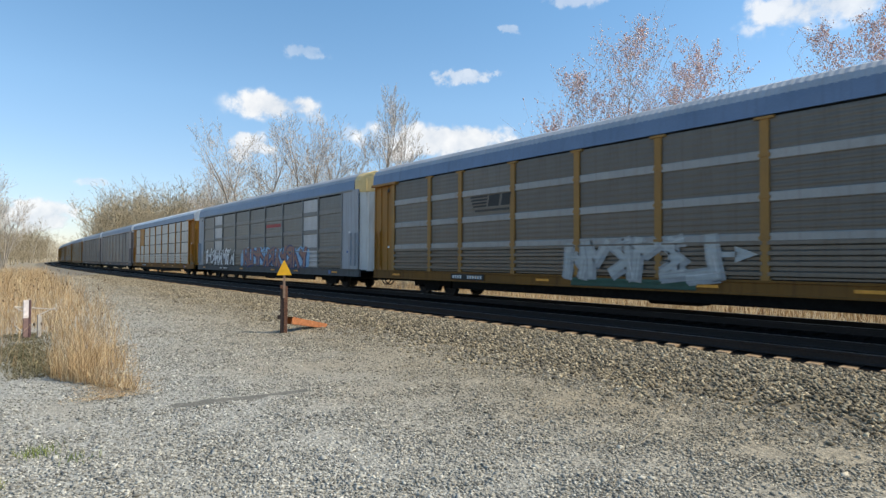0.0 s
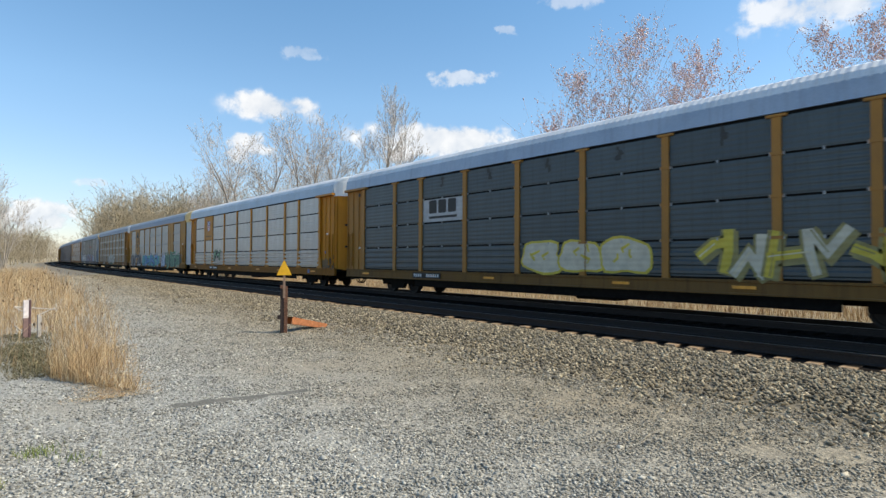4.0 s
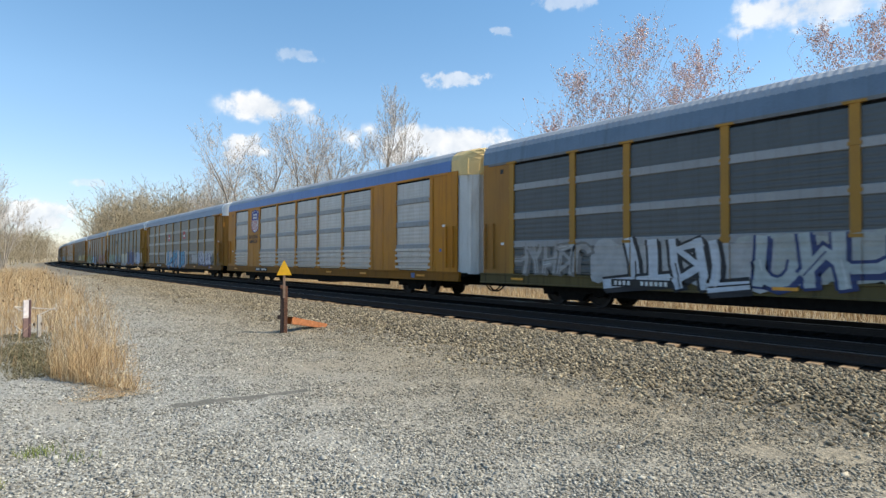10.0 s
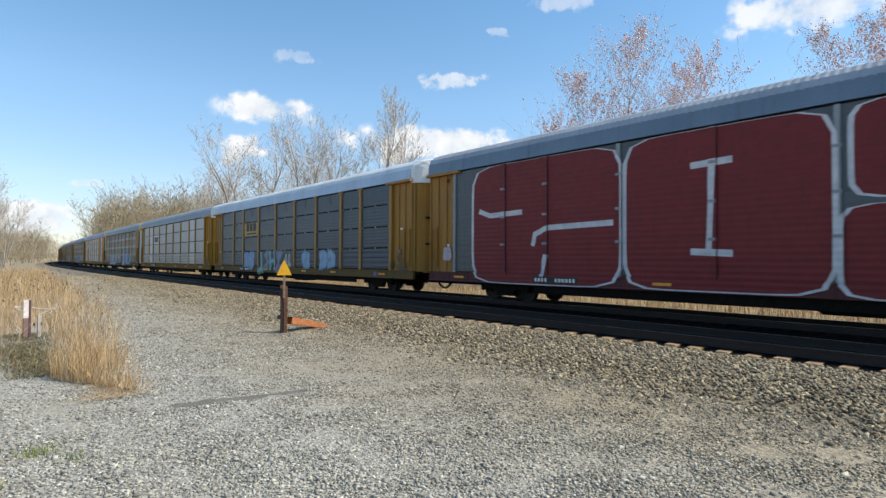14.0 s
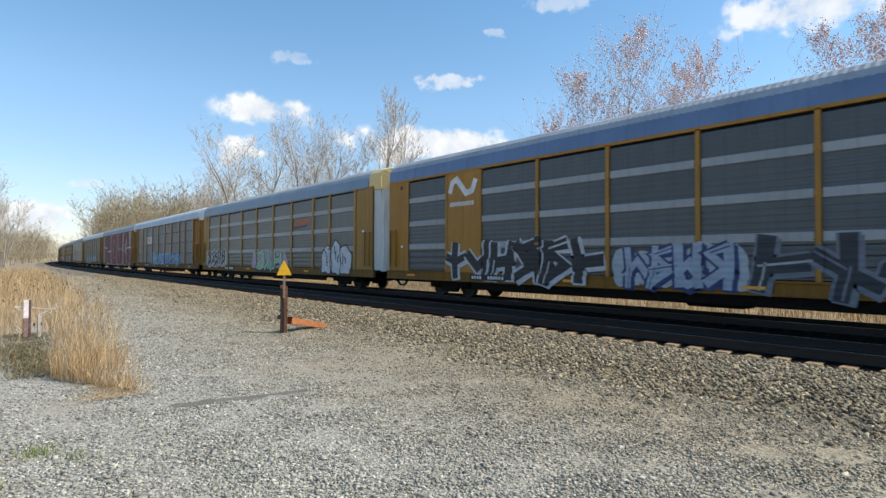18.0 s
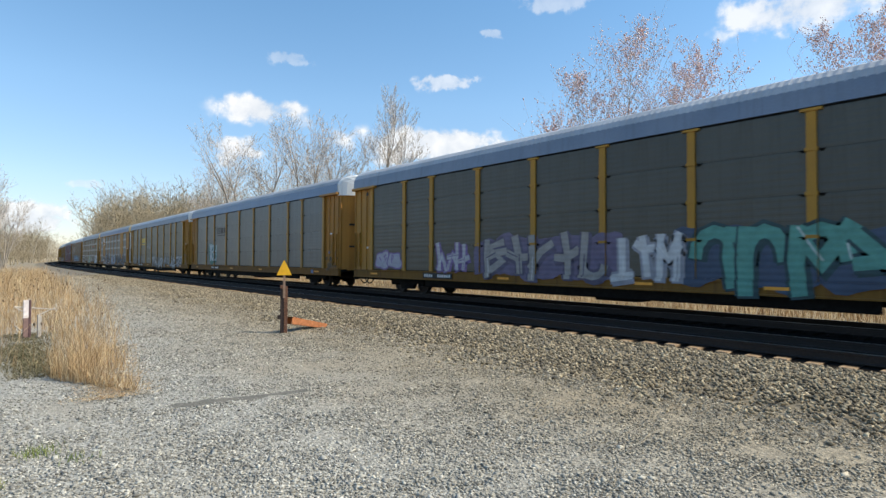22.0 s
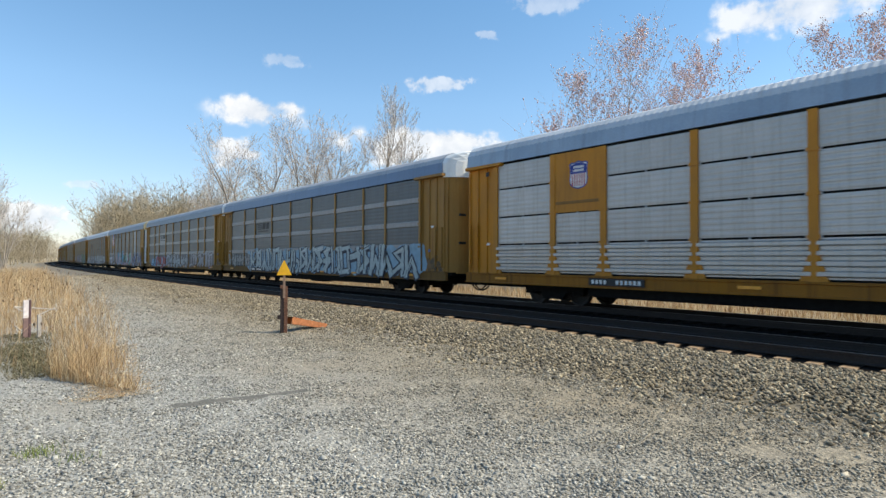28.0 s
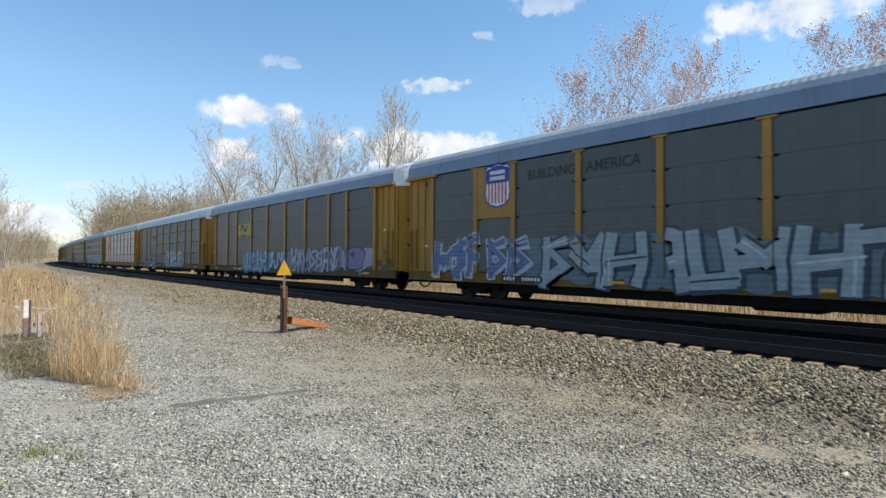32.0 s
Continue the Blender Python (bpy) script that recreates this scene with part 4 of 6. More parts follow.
def glyph(r):
    """An unreadable sprayed form in a unit box: bars, bends and kicks that lock into one another."""
    sk = r.uniform(-0.12, 0.12)
    lines = []
    for x in r.choice(((0.16,), (0.84,), (0.16, 0.84), (0.5,))):
        lines.append([(x - sk, -0.02), (x + r.uniform(-0.08, 0.08), 0.5), (x + sk, 1.02)])
    for _ in range(r.choice((1, 1, 2))):
        kind = r.randrange(5)
        if kind == 0:
            a0, a1 = r.choice(((-1.5, 1.6), (1.5, 4.7), (0.0, 3.2), (3.1, 6.3)))
            cz, rz = r.choice(((0.5, 0.45), (0.72, 0.26), (0.28, 0.26)))
            lines.append([(0.5 + 0.38 * math.cos(a), cz + rz * math.sin(a)) for a in np.linspace(a0, a1, 7)])
        elif kind == 1:
            lines.append([(0.88, 0.95), (0.2, 0.80), (0.80, 0.45), (0.1, 0.1)])
        elif kind == 2:
            lines.append([(0.05, r.uniform(0.1, 0.9)), (0.5, r.uniform(0.3, 0.7)), (1.0, r.uniform(0.1, 0.9))])
        elif kind == 3:
            z = r.choice((0.06, 0.48, 0.94))
            lines.append([(0.02, z - 0.05), (0.98, z + 0.05)])
        else:
            lines.append([(0.1, 0.98), (0.48, 0.48), (0.95, 1.04)] if r.random() < 0.5 else [(0.08, 0.0), (0.5, 0.55), (0.96, -0.03)])
    return lines


def finish(car, name, out, colours, label):
    verts, faces, mats = out
    me = from_lists(name, verts, faces)
    for c in colours:
        me.materials.append(spray(c))
    me.polygons.foreach_set("material_index", mats)
    return link(name, me, None, car, label)


def graffiti(car, p0, p1, z0, z1, fill, outline, halo=None, count=None, seed=0, weight=0.30, label=""):
    """A row of sprayed forms with edges, a drop shadow, inner lines and glints over a sprayed ground; swollen ones where weight is 0.5 or more."""
    r = random.Random(seed * 31 + int(p0 * 10))
    h = z1 - z0
    count = count or max(1, round((p1 - p0) / (h * 0.72)))
    cell = (p1 - p0) / count
    out = ([], [], [])
    fills = fill if isinstance(fill[0], tuple) else (fill,)
    bright = tuple(min(0.85, v * 0.5 + 0.40) for v in fills[0])
    last = 2 + len(fills)
    lift = 0.0
    if halo:
        for k in range(count + 1):
            lift += 0.00005
            lay(out, blob(r, p0 + (p1 - p0) * (k + 0.1) / (count + 0.2), (z0 + z1) / 2 + r.uniform(-0.05, 0.05) * h, cell * 0.62, h * 0.44, 0.25), lift, 0)
    lift = 0.001
    e = 0.05 + 0.02 * h
    for c in range(count):
        mi = 2 + c % len(fills)
        cx, cz = p0 + cell * (c + 0.5), (z0 + z1) / 2 + r.uniform(-0.05, 0.05) * h
        if weight >= 0.5:
            rx, rz, sd = cell * r.uniform(0.46, 0.55), h * r.uniform(0.40, 0.47), r.random()
            lay(out, blob(random.Random(sd), cx, cz, rx + e, rz + e, 0.2), lift, 1)
            lay(out, blob(random.Random(sd), cx, cz, rx, rz, 0.2), lift + 0.0003, mi)
            for _ in range(3):
                x, z = cx + r.uniform(-0.5, 0.5) * rx, cz + r.uniform(-0.5, 0.5) * rz
                stroke(out, [(x, z), (x + r.uniform(-0.2, 0.2) * rx, z + 0.25 * rz), (x + r.uniform(-0.3, 0.3) * rx, z + 0.55 * rz)], e, lift + 0.0006, 1)
        else:
            w = min(cell, h) * (0.17 + 0.22 * weight) * r.uniform(0.9, 1.25)
            wide, tall = cell * r.uniform(0.98, 1.12), h * r.uniform(0.84, 0.98)
            lines = [[(cx + (x - 0.5) * wide, cz + (z - 0.5) * tall) for x, z in q] for q in glyph(r)]
            for q in lines:
                stroke(out, [(x + 0.06, z - 0.06) for x, z in q], w + 2 * e, lift, 1)
            for q in lines:
                stroke(out, q, w + 2 * e, lift + 0.0002, 1)
            for k, q in enumerate(lines):
                stroke(out, q, w, lift + 0.0004 + 0.0001 * k, mi, r.uniform(0.8, 1.25))
            for q in lines:
                if r.random() < 0.6:
                    stroke(out, [(x + w * 0.12, z + w * 0.1) for x, z in q[:2]], w * 0.16, lift + 0.0012, r.choice((last, 1)))
        lift += 0.0014 if weight >= 0.5 else 0.0006
    return finish(car, "graffiti", out, (halo or outline, outline, *fills, bright), label or "sprayed graffiti shapes")


def flat_shape(car, name, polys, material, lift=0.0, label=""):
    """Flat painted shapes on the side: polygons of (p, z)."""
    out = ([], [], [])
    for poly in polys:
        lay(out, poly, lift, 0)
    return link(name, from_lists(name, out[0], out[1]), material, car, label)


def rect(p0, p1, z0, z1, skew=0.0):
    return [(p0, z0), (p1, z0), (p1 + skew, z1), (p0 + skew, z1)]


def logo_stripes(car, p, z, k=1.0, ink=M_INK):
    """Slanted mane of stripes with two heavy blocks, and a thin line of lettering below."""
    polys = [rect(p + 0.05 * i * k, p + (0.95 - 0.02 * i) * k, z + (0.42 - 0.12 * i) * k, z + (0.49 - 0.12 * i) * k, 0.05) for i in range(4)]
    polys += [rect(p + 1.0 * k, p + 1.56 * k, z + 0.06 * k, z + 0.49 * k, 0.08), rect(p + 1.68 * k, p + 2.16 * k, z + 0.06 * k, z + 0.49 * k, 0.08)]
    polys += [rect(p + 0.3 + 0.13 * i * k, p + 0.3 + (0.13 * i + 0.1) * k, z - 0.12 * k, z - 0.04 * k) for i in range(14)]
    flat_shape(car, "emblem", polys, ink, label="black striped emblem", lift=0.0012)


def logo_blocks(car, p, z, k=1.0, ink=M_INK, bar=True):
    """Three heavy rounded blocks over a bar."""
    polys = []
    for i in range(3):
        a, w, h = p + 0.62 * i * k, 0.52 * k, 0.55 * k
        c = 0.05 * k
        polys.append([(a + c, z), (a + w - c, z), (a + w, z + c), (a + w, z + h - c), (a + w - c, z + h), (a + c, z + h), (a, z + h - c), (a, z + c)])
    if bar:
        polys.append(rect(p, p + 1.8 * k, z - 0.22 * k, z - 0.12 * k))
    flat_shape(car, "emblem", polys, ink, 0.0012, "emblem of heavy block shapes")


def logo_loops(car, p, z, k=1.0, color=(0.8, 0.8, 0.78)):
    """One rounded band bent like a wave, and a thin row of bars below."""
    out = ([], [], [])
    band = [(p, z + 0.12 * k), (p + 0.1 * k, z + 0.42 * k), (p + 0.3 * k, z + 0.5 * k), (p + 0.5 * k, z + 0.3 * k), (p + 0.7 * k, z + 0.08 * k), (p + 0.95 * k, z + 0.14 * k), (p + 1.1 * k, z + 0.45 * k)]
    stroke(out, band, 0.17 * k, 0.0012, 0)
    finish(car, "emblem", out, (color,), "emblem of one bent band")
    flat_shape(car, "lettering", [rect(p + 0.08 * i * k, p + (0.08 * i + 0.055) * k, z - 0.26 * k, z - 0.14 * k) for i in range(13)], spray(color), 0.0012)


def logo_shield(car, p, z, k=1.0):
    """Tall shield: a blue head with two rows of white bars over red and white stripes, edged in blue."""
    def outline(g):
        pts = [(0.0, 0.92), (0.10, 1.0), (0.26, 0.985), (0.45, 1.05), (0.64, 0.985), (0.80, 1.0), (0.90, 0.92), (0.85, 0.72), (0.88, 0.30), (0.83, 0.10), (0.68, 0.0), (0.45, -0.05), (0.22, 0.0), (0.07, 0.10), (0.02, 0.30), (0.05, 0.72)]
        return [(p + 0.45 * k + (a - 0.45) * (k + g), z + 0.45 * k + (b - 0.45) * (k + g)) for a, b in pts]
    plate = flat_shape(car, "shield", [outline(0.10 * k)], spray((0.03, 0.06, 0.30)), 0.0006, "shield emblem, blue over red and white stripes")
    flat_shape(plate, "shield_field", [outline(0.0)], spray((0.8, 0.8, 0.78)), 0.0010)
    flat_shape(plate, "stripes", [rect(p + (0.10 + 0.125 * i) * k, p + (0.155 + 0.125 * i) * k, z + 0.03 * k, z + 0.56 * k) for i in range(6)], spray((0.50, 0.05, 0.07)), 0.0014)
    flat_shape(plate, "shield_head", [[(p + 0.05 * k, z + 0.56 * k), (p + 0.85 * k, z + 0.56 * k), (p + 0.85 * k, z + 0.72 * k), (p + 0.89 * k, z + 0.92 * k), (p + 0.45 * k, z + 1.03 * k), (p + 0.01 * k, z + 0.92 * k), (p + 0.05 * k, z + 0.72 * k)]], spray((0.03, 0.06, 0.32)), 0.0014)
    flat_shape(plate, "lettering", [rect(p + (0.17 + 0.08 * i) * k, p + (0.235 + 0.08 * i) * k, z + (0.79 - 0.15 * j) * k, z + (0.89 - 0.15 * j) * k) for i in range(7) for j in range(2)], M_WHITE, 0.0018)


def letter_text(car, words, p, z, size):
    cu = bpy.data.curves.new("lettering", "FONT")
    cu.body, cu.size, cu.align_x, cu.offset = words, size, "LEFT", 0.022 * size
    cu.materials.append(M_INK)
    ob = new("lettering", cu)
    ob.parent = car
    ob.matrix_basis = Matrix.Translation((skin(p + 0.4, z) - 0.002, HALF - p, z)) @ Matrix(((0, 0, -1, 0), (-1, 0, 0, 0), (0, 1, 0, 0), (0, 0, 0, 1)))
    ob["label"] = "black slogan lettering"


def add_car(spec):
    g = spec.get
    car = new("autorack_car")
    tagged(car, spec["label"], "railway car", "autorack cars of the train")
    frame_c, sheet_c = g("frame", OCHRE), g("sheet", MID)
    m_frame = steel_paint(frame_c, 0.55, 0.0, 0.55, 0.08)
    m_sill = steel_paint(scaled(g("sill", frame_c), 0.55), 0.75, 0.0, 0.9, 0.05)
    dull = 0.84 if max(sheet_c) > 0.4 else 0.72        # overall darkening of the sheets' colour
    sheet_c = (sheet_c[0] * dull, sheet_c[1] * dull * 0.96, sheet_c[2] * dull * 0.91)
    m_sheet = steel_paint(sheet_c, g("gloss", 0.38), g("metal", 0.25 if max(sheet_c) < 0.15 else 0.45), g("grime", 0.5), 0.14)
    # roof-edge colours carry the blue of reflected sky
    m_fascia = steel_paint(g("fascia", ROOFSKYTINT), 0.45, 0.5, 0.3, 0.05)
    m_roof = steel_paint(g("roof", ROOFGREY), 0.5, 0.2, 0.3, 0.05)
    flush = g("flush", False)
    front = g("front", 0.28 if flush else 0.55)
    rear = -12.62 if flush else -12.88
    tail = -13.03                                  # where the side ends
    link("roof", roof_mesh(front, rear), m_roof, car, "corrugated metal roof")
    for sx in (-1, 1):
        link("roof_edge", fascia_mesh(front, rear, sx), m_fascia, car)
    # added black block, standing in for the shade seen through the sheet gaps
    link("body", simple("body", (((-1.44, -11.42, 1.0), (1.44, 12.02, 5.06)),)), M_BLACK, car, "black block filling the car behind the side sheets")
    link("far_side", simple("far_side", (((1.46, -12.5, 1.02), (1.50, HALF - 0.02, 5.04)),)), m_sheet, car)
    # sill, floor and gear below
    for sx in (-1, 1):
        link("side_sill", sill_mesh(sx), m_sill, car)
    link("floor", simple("floor", (((-1.38, -HALF - 0.12, 0.86), (1.38, HALF + 0.6, 1.0)),)), M_BLACK, car)
    link("centre_sill", simple("centre_sill", (((-0.4, -HALF - 0.75, 0.50), (0.4, HALF + 0.75, 0.86)),), 0.02), M_BLACK, car)
    for x in (-1.29, 1.29):
        link("skirt", simple("skirt", (((-0.05, -8.0, 0.36), (0.05, 8.0, 0.68)),), 0.02), M_BLACK, car).matrix_basis = pose(x, 0, 0)
    link("brake_cylinder", simple("brake_cylinder", (((-1.3, -2.2, 0.28), (-0.5, -0.6, 0.7)),), 0.08), M_BLACK, car)
    for y in (-HALF - 0.82, HALF + 0.62):
        link("coupler", simple("coupler", (((-0.16, -0.38, 0.66), (0.16, 0.38, 0.92)), ((-0.10, -0.5, 0.70), (0.14, 0.5, 0.88))), 0.03), M_BLACK, car).matrix_basis = pose(0, y, 0)
        link("brake_hose", hose_mesh(), M_BLACK, car).matrix_basis = pose(-0.45, y, 0, 0, 0, 0 if y < 0 else 180)
    for y in (-9.65, 9.65):
        add_truck(car, y)
    # end bays
    for sgn in (1, -1):
        y_in, y_out = (12.0, HALF + front - 0.02) if sgn > 0 else (-11.4, tail)
        lo, hi = min(y_in, y_out), max(y_in, y_out)
        depth = -1.50 if flush else -1.40
        m_end = steel_paint(scaled(g("ends", frame_c), 1.0), 0.6, 0.0, 0.6, 0.08)
        plate = link("end_panel", simple("end_panel", (((depth, lo, 1.02), (depth + 0.06, hi, 5.05)),)), m_end, car)
        if not flush:
            for t in (0.06, 0.36, 0.66, 0.95):
                link("stiffener", simple("stiffener", (((depth - 0.04, -0.04, 1.03), (depth + 0.02, 0.04, 4.95)),)), m_end, plate).matrix_basis = pose(0, lo + (hi - lo) * t, 0)
        if not flush:
            link("header", simple("header", (((-1.62, lo - (0.32 if sgn > 0 else 0.0), 4.94), (-1.36, hi + (0.32 if sgn < 0 else 0.0), 5.06)),), 0.015), m_frame, car)
        rung = [((depth - 0.10, lo + 0.15 if sgn < 0 else hi - 0.6, 1.25 + 0.38 * k), (depth - 0.08, lo + 0.6 if sgn < 0 else hi - 0.15, 1.27 + 0.38 * k)) for k in range(5)]
        rung += [((depth - 0.10, rung[0][0][1], 1.2), (depth - 0.03, rung[0][0][1] + 0.03, 2.85)), ((depth - 0.10, rung[0][1][1] - 0.03, 1.2), (depth - 0.03, rung[0][1][1], 2.85))]
        link("ladder", simple("ladder", tuple(rung)), m_end, car)
        # end wall with the arch of the roof above
        y = tail if sgn < 0 else HALF + front - 0.04
        turn = 0 if sgn < 0 else 180
        style = g("rear", "door") if sgn < 0 else "door"
        door_c = (0.76, 0.76, 0.73) if style == "radial" else scaled(g("ends", frame_c), 1.1)
        deep = (0.82 if style == "radial" else 0.62) if sgn < 0 else 0.22
        m_door = steel_paint(door_c, 0.7, 0.0, 0.7, 0.05)
        if sgn > 0 or style == "radial":
            link("end_door", end_door_mesh(style, deep, -1.38, 1.38), m_door, car, "ribbed galvanised end door" if style == "radial" else "").matrix_basis = pose(0, y, 0, 0, 0, turn)
        else:
            link("end_corner", end_door_mesh(style, deep, -1.38, -0.45), m_door, car).matrix_basis = pose(0, y, 0)
            link("end_door", end_door_mesh(style, deep, -0.448, 1.20), steel_paint((0.66, 0.62, 0.52), 0.7, 0.0, 0.7, 0.05), car, "pale weathered end door").matrix_basis = pose(0, y, 0)
            link("end_post", simple("end_post", (((1.202, -0.66, 0.95), (1.42, 0.04, 4.90)),), 0.02), m_frame, car).matrix_basis = pose(0, y, 0)
        m_hood = steel_paint(g("hood", (0.90, 0.90, 0.88)), 0.5, 0.0, 0.15, 0.04)
        top = rear if sgn < 0 else y - 0.04
        link("end_hood", hood_mesh(round(abs(top - y) + 0.05, 3), deep), m_hood, car).matrix_basis = pose(0, top, 0, 0, 0, turn)
        if sgn < 0 and style != "radial":
            link("door_seam", simple("door_seam", (((-0.03, -0.02, 0.97), (0.03, 0.02, 4.9)),)), M_BLACK, car).matrix_basis = pose(0.1, y - deep, 0)
            link("door_post", simple("door_post", (((-0.05, -0.04, 0.97), (0.05, 0.05, 4.9)),), 0.01), m_end, car).matrix_basis = pose(-1.34, y - bow(-1.34, deep), 0)
            for z in (2.2, 3.35):
                for x in (-0.85, 0.55):
                    link("latch", simple("latch", (((-0.22, -0.05, -0.05), (0.22, 0.03, 0.05)),), 0.01), M_INK, car).matrix_basis = pose(x, y - bow(x, deep), z)
        elif sgn < 0:
            link("hand_brake", simple("hand_brake", (((-0.22, -0.10, 0.0), (0.22, 0.10, 0.65)),), 0.03), M_WHITE, car, "white brake housing").matrix_basis = pose(-0.2, y - 0.52, 1.1)
            for x in (-1.2, -0.7, -0.2, 0.3, 0.8, 1.2):
                link("hood_rib", simple("hood_rib", (((-0.045, -0.04, 4.92), (0.045, 0.05, round(5.74 - 0.14 * x * x, 2))),), 0.015), m_hood, car).matrix_basis = pose(x, y - 0.05 - bow(x, deep), 0)
    if flush:
        link("top_rail", simple("top_rail", (((-1.53, -12.5, 4.965), (-1.40, HALF - 0.03, 5.055)),)), steel_paint(g("top", frame_c), 0.55, 0.0, 0.55, 0.08), car)
    # side sheets, ribs and posts
    kind = g("rows", "gap")
    solid = {b: c for b, c in g("solid", ())}
    pale = {b: c for b, c in g("pale", ())}
    rib_m = steel_paint(g("rib", scaled(sheet_c, 1.35)), 0.5, 0.2, 0.4, 0.1)
    for b in range(9):
        p0, p1 = POSTS[b], POSTS[b + 1]
        y0, w = HALF - p1, p1 - p0
        if solid.get(b, 0) == "full":
            link("side_plate", simple("side_plate", (((-1.515, -w / 2 - 0.08, 1.02), (-1.44, w / 2 + 0.08, 5.0)), ((-1.525, -0.02, 1.04), (-1.50, 0.02, 4.98)))), m_frame, car, "smooth painted plate").matrix_basis = pose(0, y0 + w / 2, 0)
            continue
        for r, (z0, z1) in enumerate(ROWS):
            if solid.get(b, 0) == "upper" and r >= 2:
                continue
            gap = 0.030 if kind == "gap" else 0.004
            ribs = 4 if r == 0 else 6
            h = round(z1 - z0 - 2 * gap - ((0.11 if flush else -0.005) if r == 3 else 0), 3)
            me = panel_mesh(round(w - 0.12, 2), h, ribs, ((0.065 if r == 0 else 0.006) if max(sheet_c) > 0.15 else (0.02 if r == 0 else 0.006)) if kind != "plain" else 0.003)
            m = m_sheet
            if b in pale:
                m = steel_paint(pale[b], 0.5, 0.3, 0.4, 0.12)
            link("side_panel", me, m, car).matrix_basis = pose(-1.47, y0 + 0.06, z0 + gap)
            if r and kind == "rib":
                link("rib", simple("rib", (((-1.515, -w / 2 + 0.08, -0.12), (-1.45, w / 2 - 0.08, 0.12)),), 0.02), rib_m, car).matrix_basis = pose(0, y0 + w / 2, z0)
        if solid.get(b, 0) == "upper":
            link("side_plate", simple("side_plate", (((-1.515, -w / 2 - 0.08, 3.06), (-1.44, w / 2 + 0.08, 5.0)),)), m_frame, car, "smooth painted plate").matrix_basis = pose(0, y0 + w / 2, 0)
    m_post = steel_paint(g("posts", frame_c), 0.55, 0.0, 0.45, 0.1)
    style = g("style", "flare")
    for p in POSTS:
        link("post", post_mesh(style), m_post, car).matrix_basis = pose(-1.50, HALF - p, 0)
    if style == "tee" and kind != "gap":
        for p in POSTS[1:9]:
            for z, _ in ROWS[1:]:
                for d in (-0.19, 0.19):
                    link("hinge", simple("hinge", (((-1.505, -0.09, -0.028), (-1.46, 0.09, -0.006)), ((-1.49, -0.06, -0.07), (-1.462, 0.03, -0.028)))), M_BLACK, car).matrix_basis = pose(0, HALF - p + d, z)
    if kind == "gap":
        for b in range(9):
            for z, _ in ROWS[1:]:
                for p in (POSTS[b] + 0.15, (POSTS[b] + POSTS[b + 1]) / 2, POSTS[b + 1] - 0.15):
                    link("clip", simple("clip", (((-1.505, -0.02, -0.04), (-1.45, 0.02, 0.04)),)), M_CLIP, car).matrix_basis = pose(0, HALF - p, z)
    for p, z, w, h, m, name in ((0.75, 2.1, 0.16, 0.09, M_WHITE, "notice"), (0.7, 4.72, 0.16, 0.16, M_INK, "vent_hole"), (25.4, 2.9, 0.18, 0.09, M_WHITE, "notice"), (25.2, 1.9, 0.13, 0.13, M_BLUE, "sticker"), (23.3, 0.84, 0.26, 0.2, M_BLUE, "sticker")):
        link(name, simple(name, (((-0.006, -w / 2, -h / 2), (0.0, w / 2, h / 2)),)), m, car).matrix_basis = pose(-1.505 if z < 1 or flush else -1.446, HALF - p, z)
    # small things on the sill
    plate = link("number_plate", simple("number_plate", (((-1.552, -0.95, -0.11), (-1.53, 0.95, 0.11)),)), M_INK, car, "black plate with white marks")
    plate.matrix_basis = pose(0, HALF - g("plate", 6.3), 0.85)
    for k in (0, 1, 2, 3, 6, 7, 8, 9, 10, 11):
        link("mark", simple("mark", (((-1.558, -0.042, -0.06), (-1.548, 0.042, 0.06)),)), M_WHITE, plate).matrix_basis = pose(0, 0.80 - 0.145 * k, 0)
    for p in (1.5, 6.6, 10.1, 15.7, 19.2, 23.9):
        link("reflector", simple("reflector", (((-1.552, -0.28, 0.78), (-1.54, 0.28, 0.86)),)), M_AMBER, car).matrix_basis = pose(0, HALF - p, 0.03)
    SURF.update(flush=flush, kind=kind, bright=max(sheet_c) > 0.15, solid=solid)
    for fn in (*g("art", ()), *(() if flush else (soot(len(TRAIN)),)), *((grime(len(TRAIN)),) if kind == "gap" and not SURF["bright"] else ())):
        fn(car)
    return car


# ---------------------------------------------------------------- the cars of the train, from its head to its tail
def gf(*a, **k):
    return lambda car: graffiti(car, *a, **k)


def stripes(p, z=3.45, k=1.0, ink=M_INK):
    return lambda car: logo_stripes(car, p, z, k, ink)


def blocks(p, z=3.5, k=1.0, ink=M_INK, bar=True):
    return lambda car: logo_blocks(car, p, z, k, ink, bar)


def loops(p, z=4.1, k=1.0, color=(0.8, 0.8, 0.78)):
    return lambda car: logo_loops(car, p, z, k, color)


def shield(p, z=3.5, k=1.2):
    return lambda car: logo_shield(car, p, z, k)


def words(text, p, z, size):
    return lambda car: letter_text(car, text, p, z, size)


def arrow(p0, p1, z0, z1, color):
    z = (z0 + z1) / 2
    return lambda car: flat_shape(car, "painted_arrow", [rect(p0, p1 - 0.5, z - 0.07, z + 0.07), [(p1 - 0.55, z0), (p1, z), (p1 - 0.55, z1)]], spray(color), 0.0004, "sprayed pale arrow")


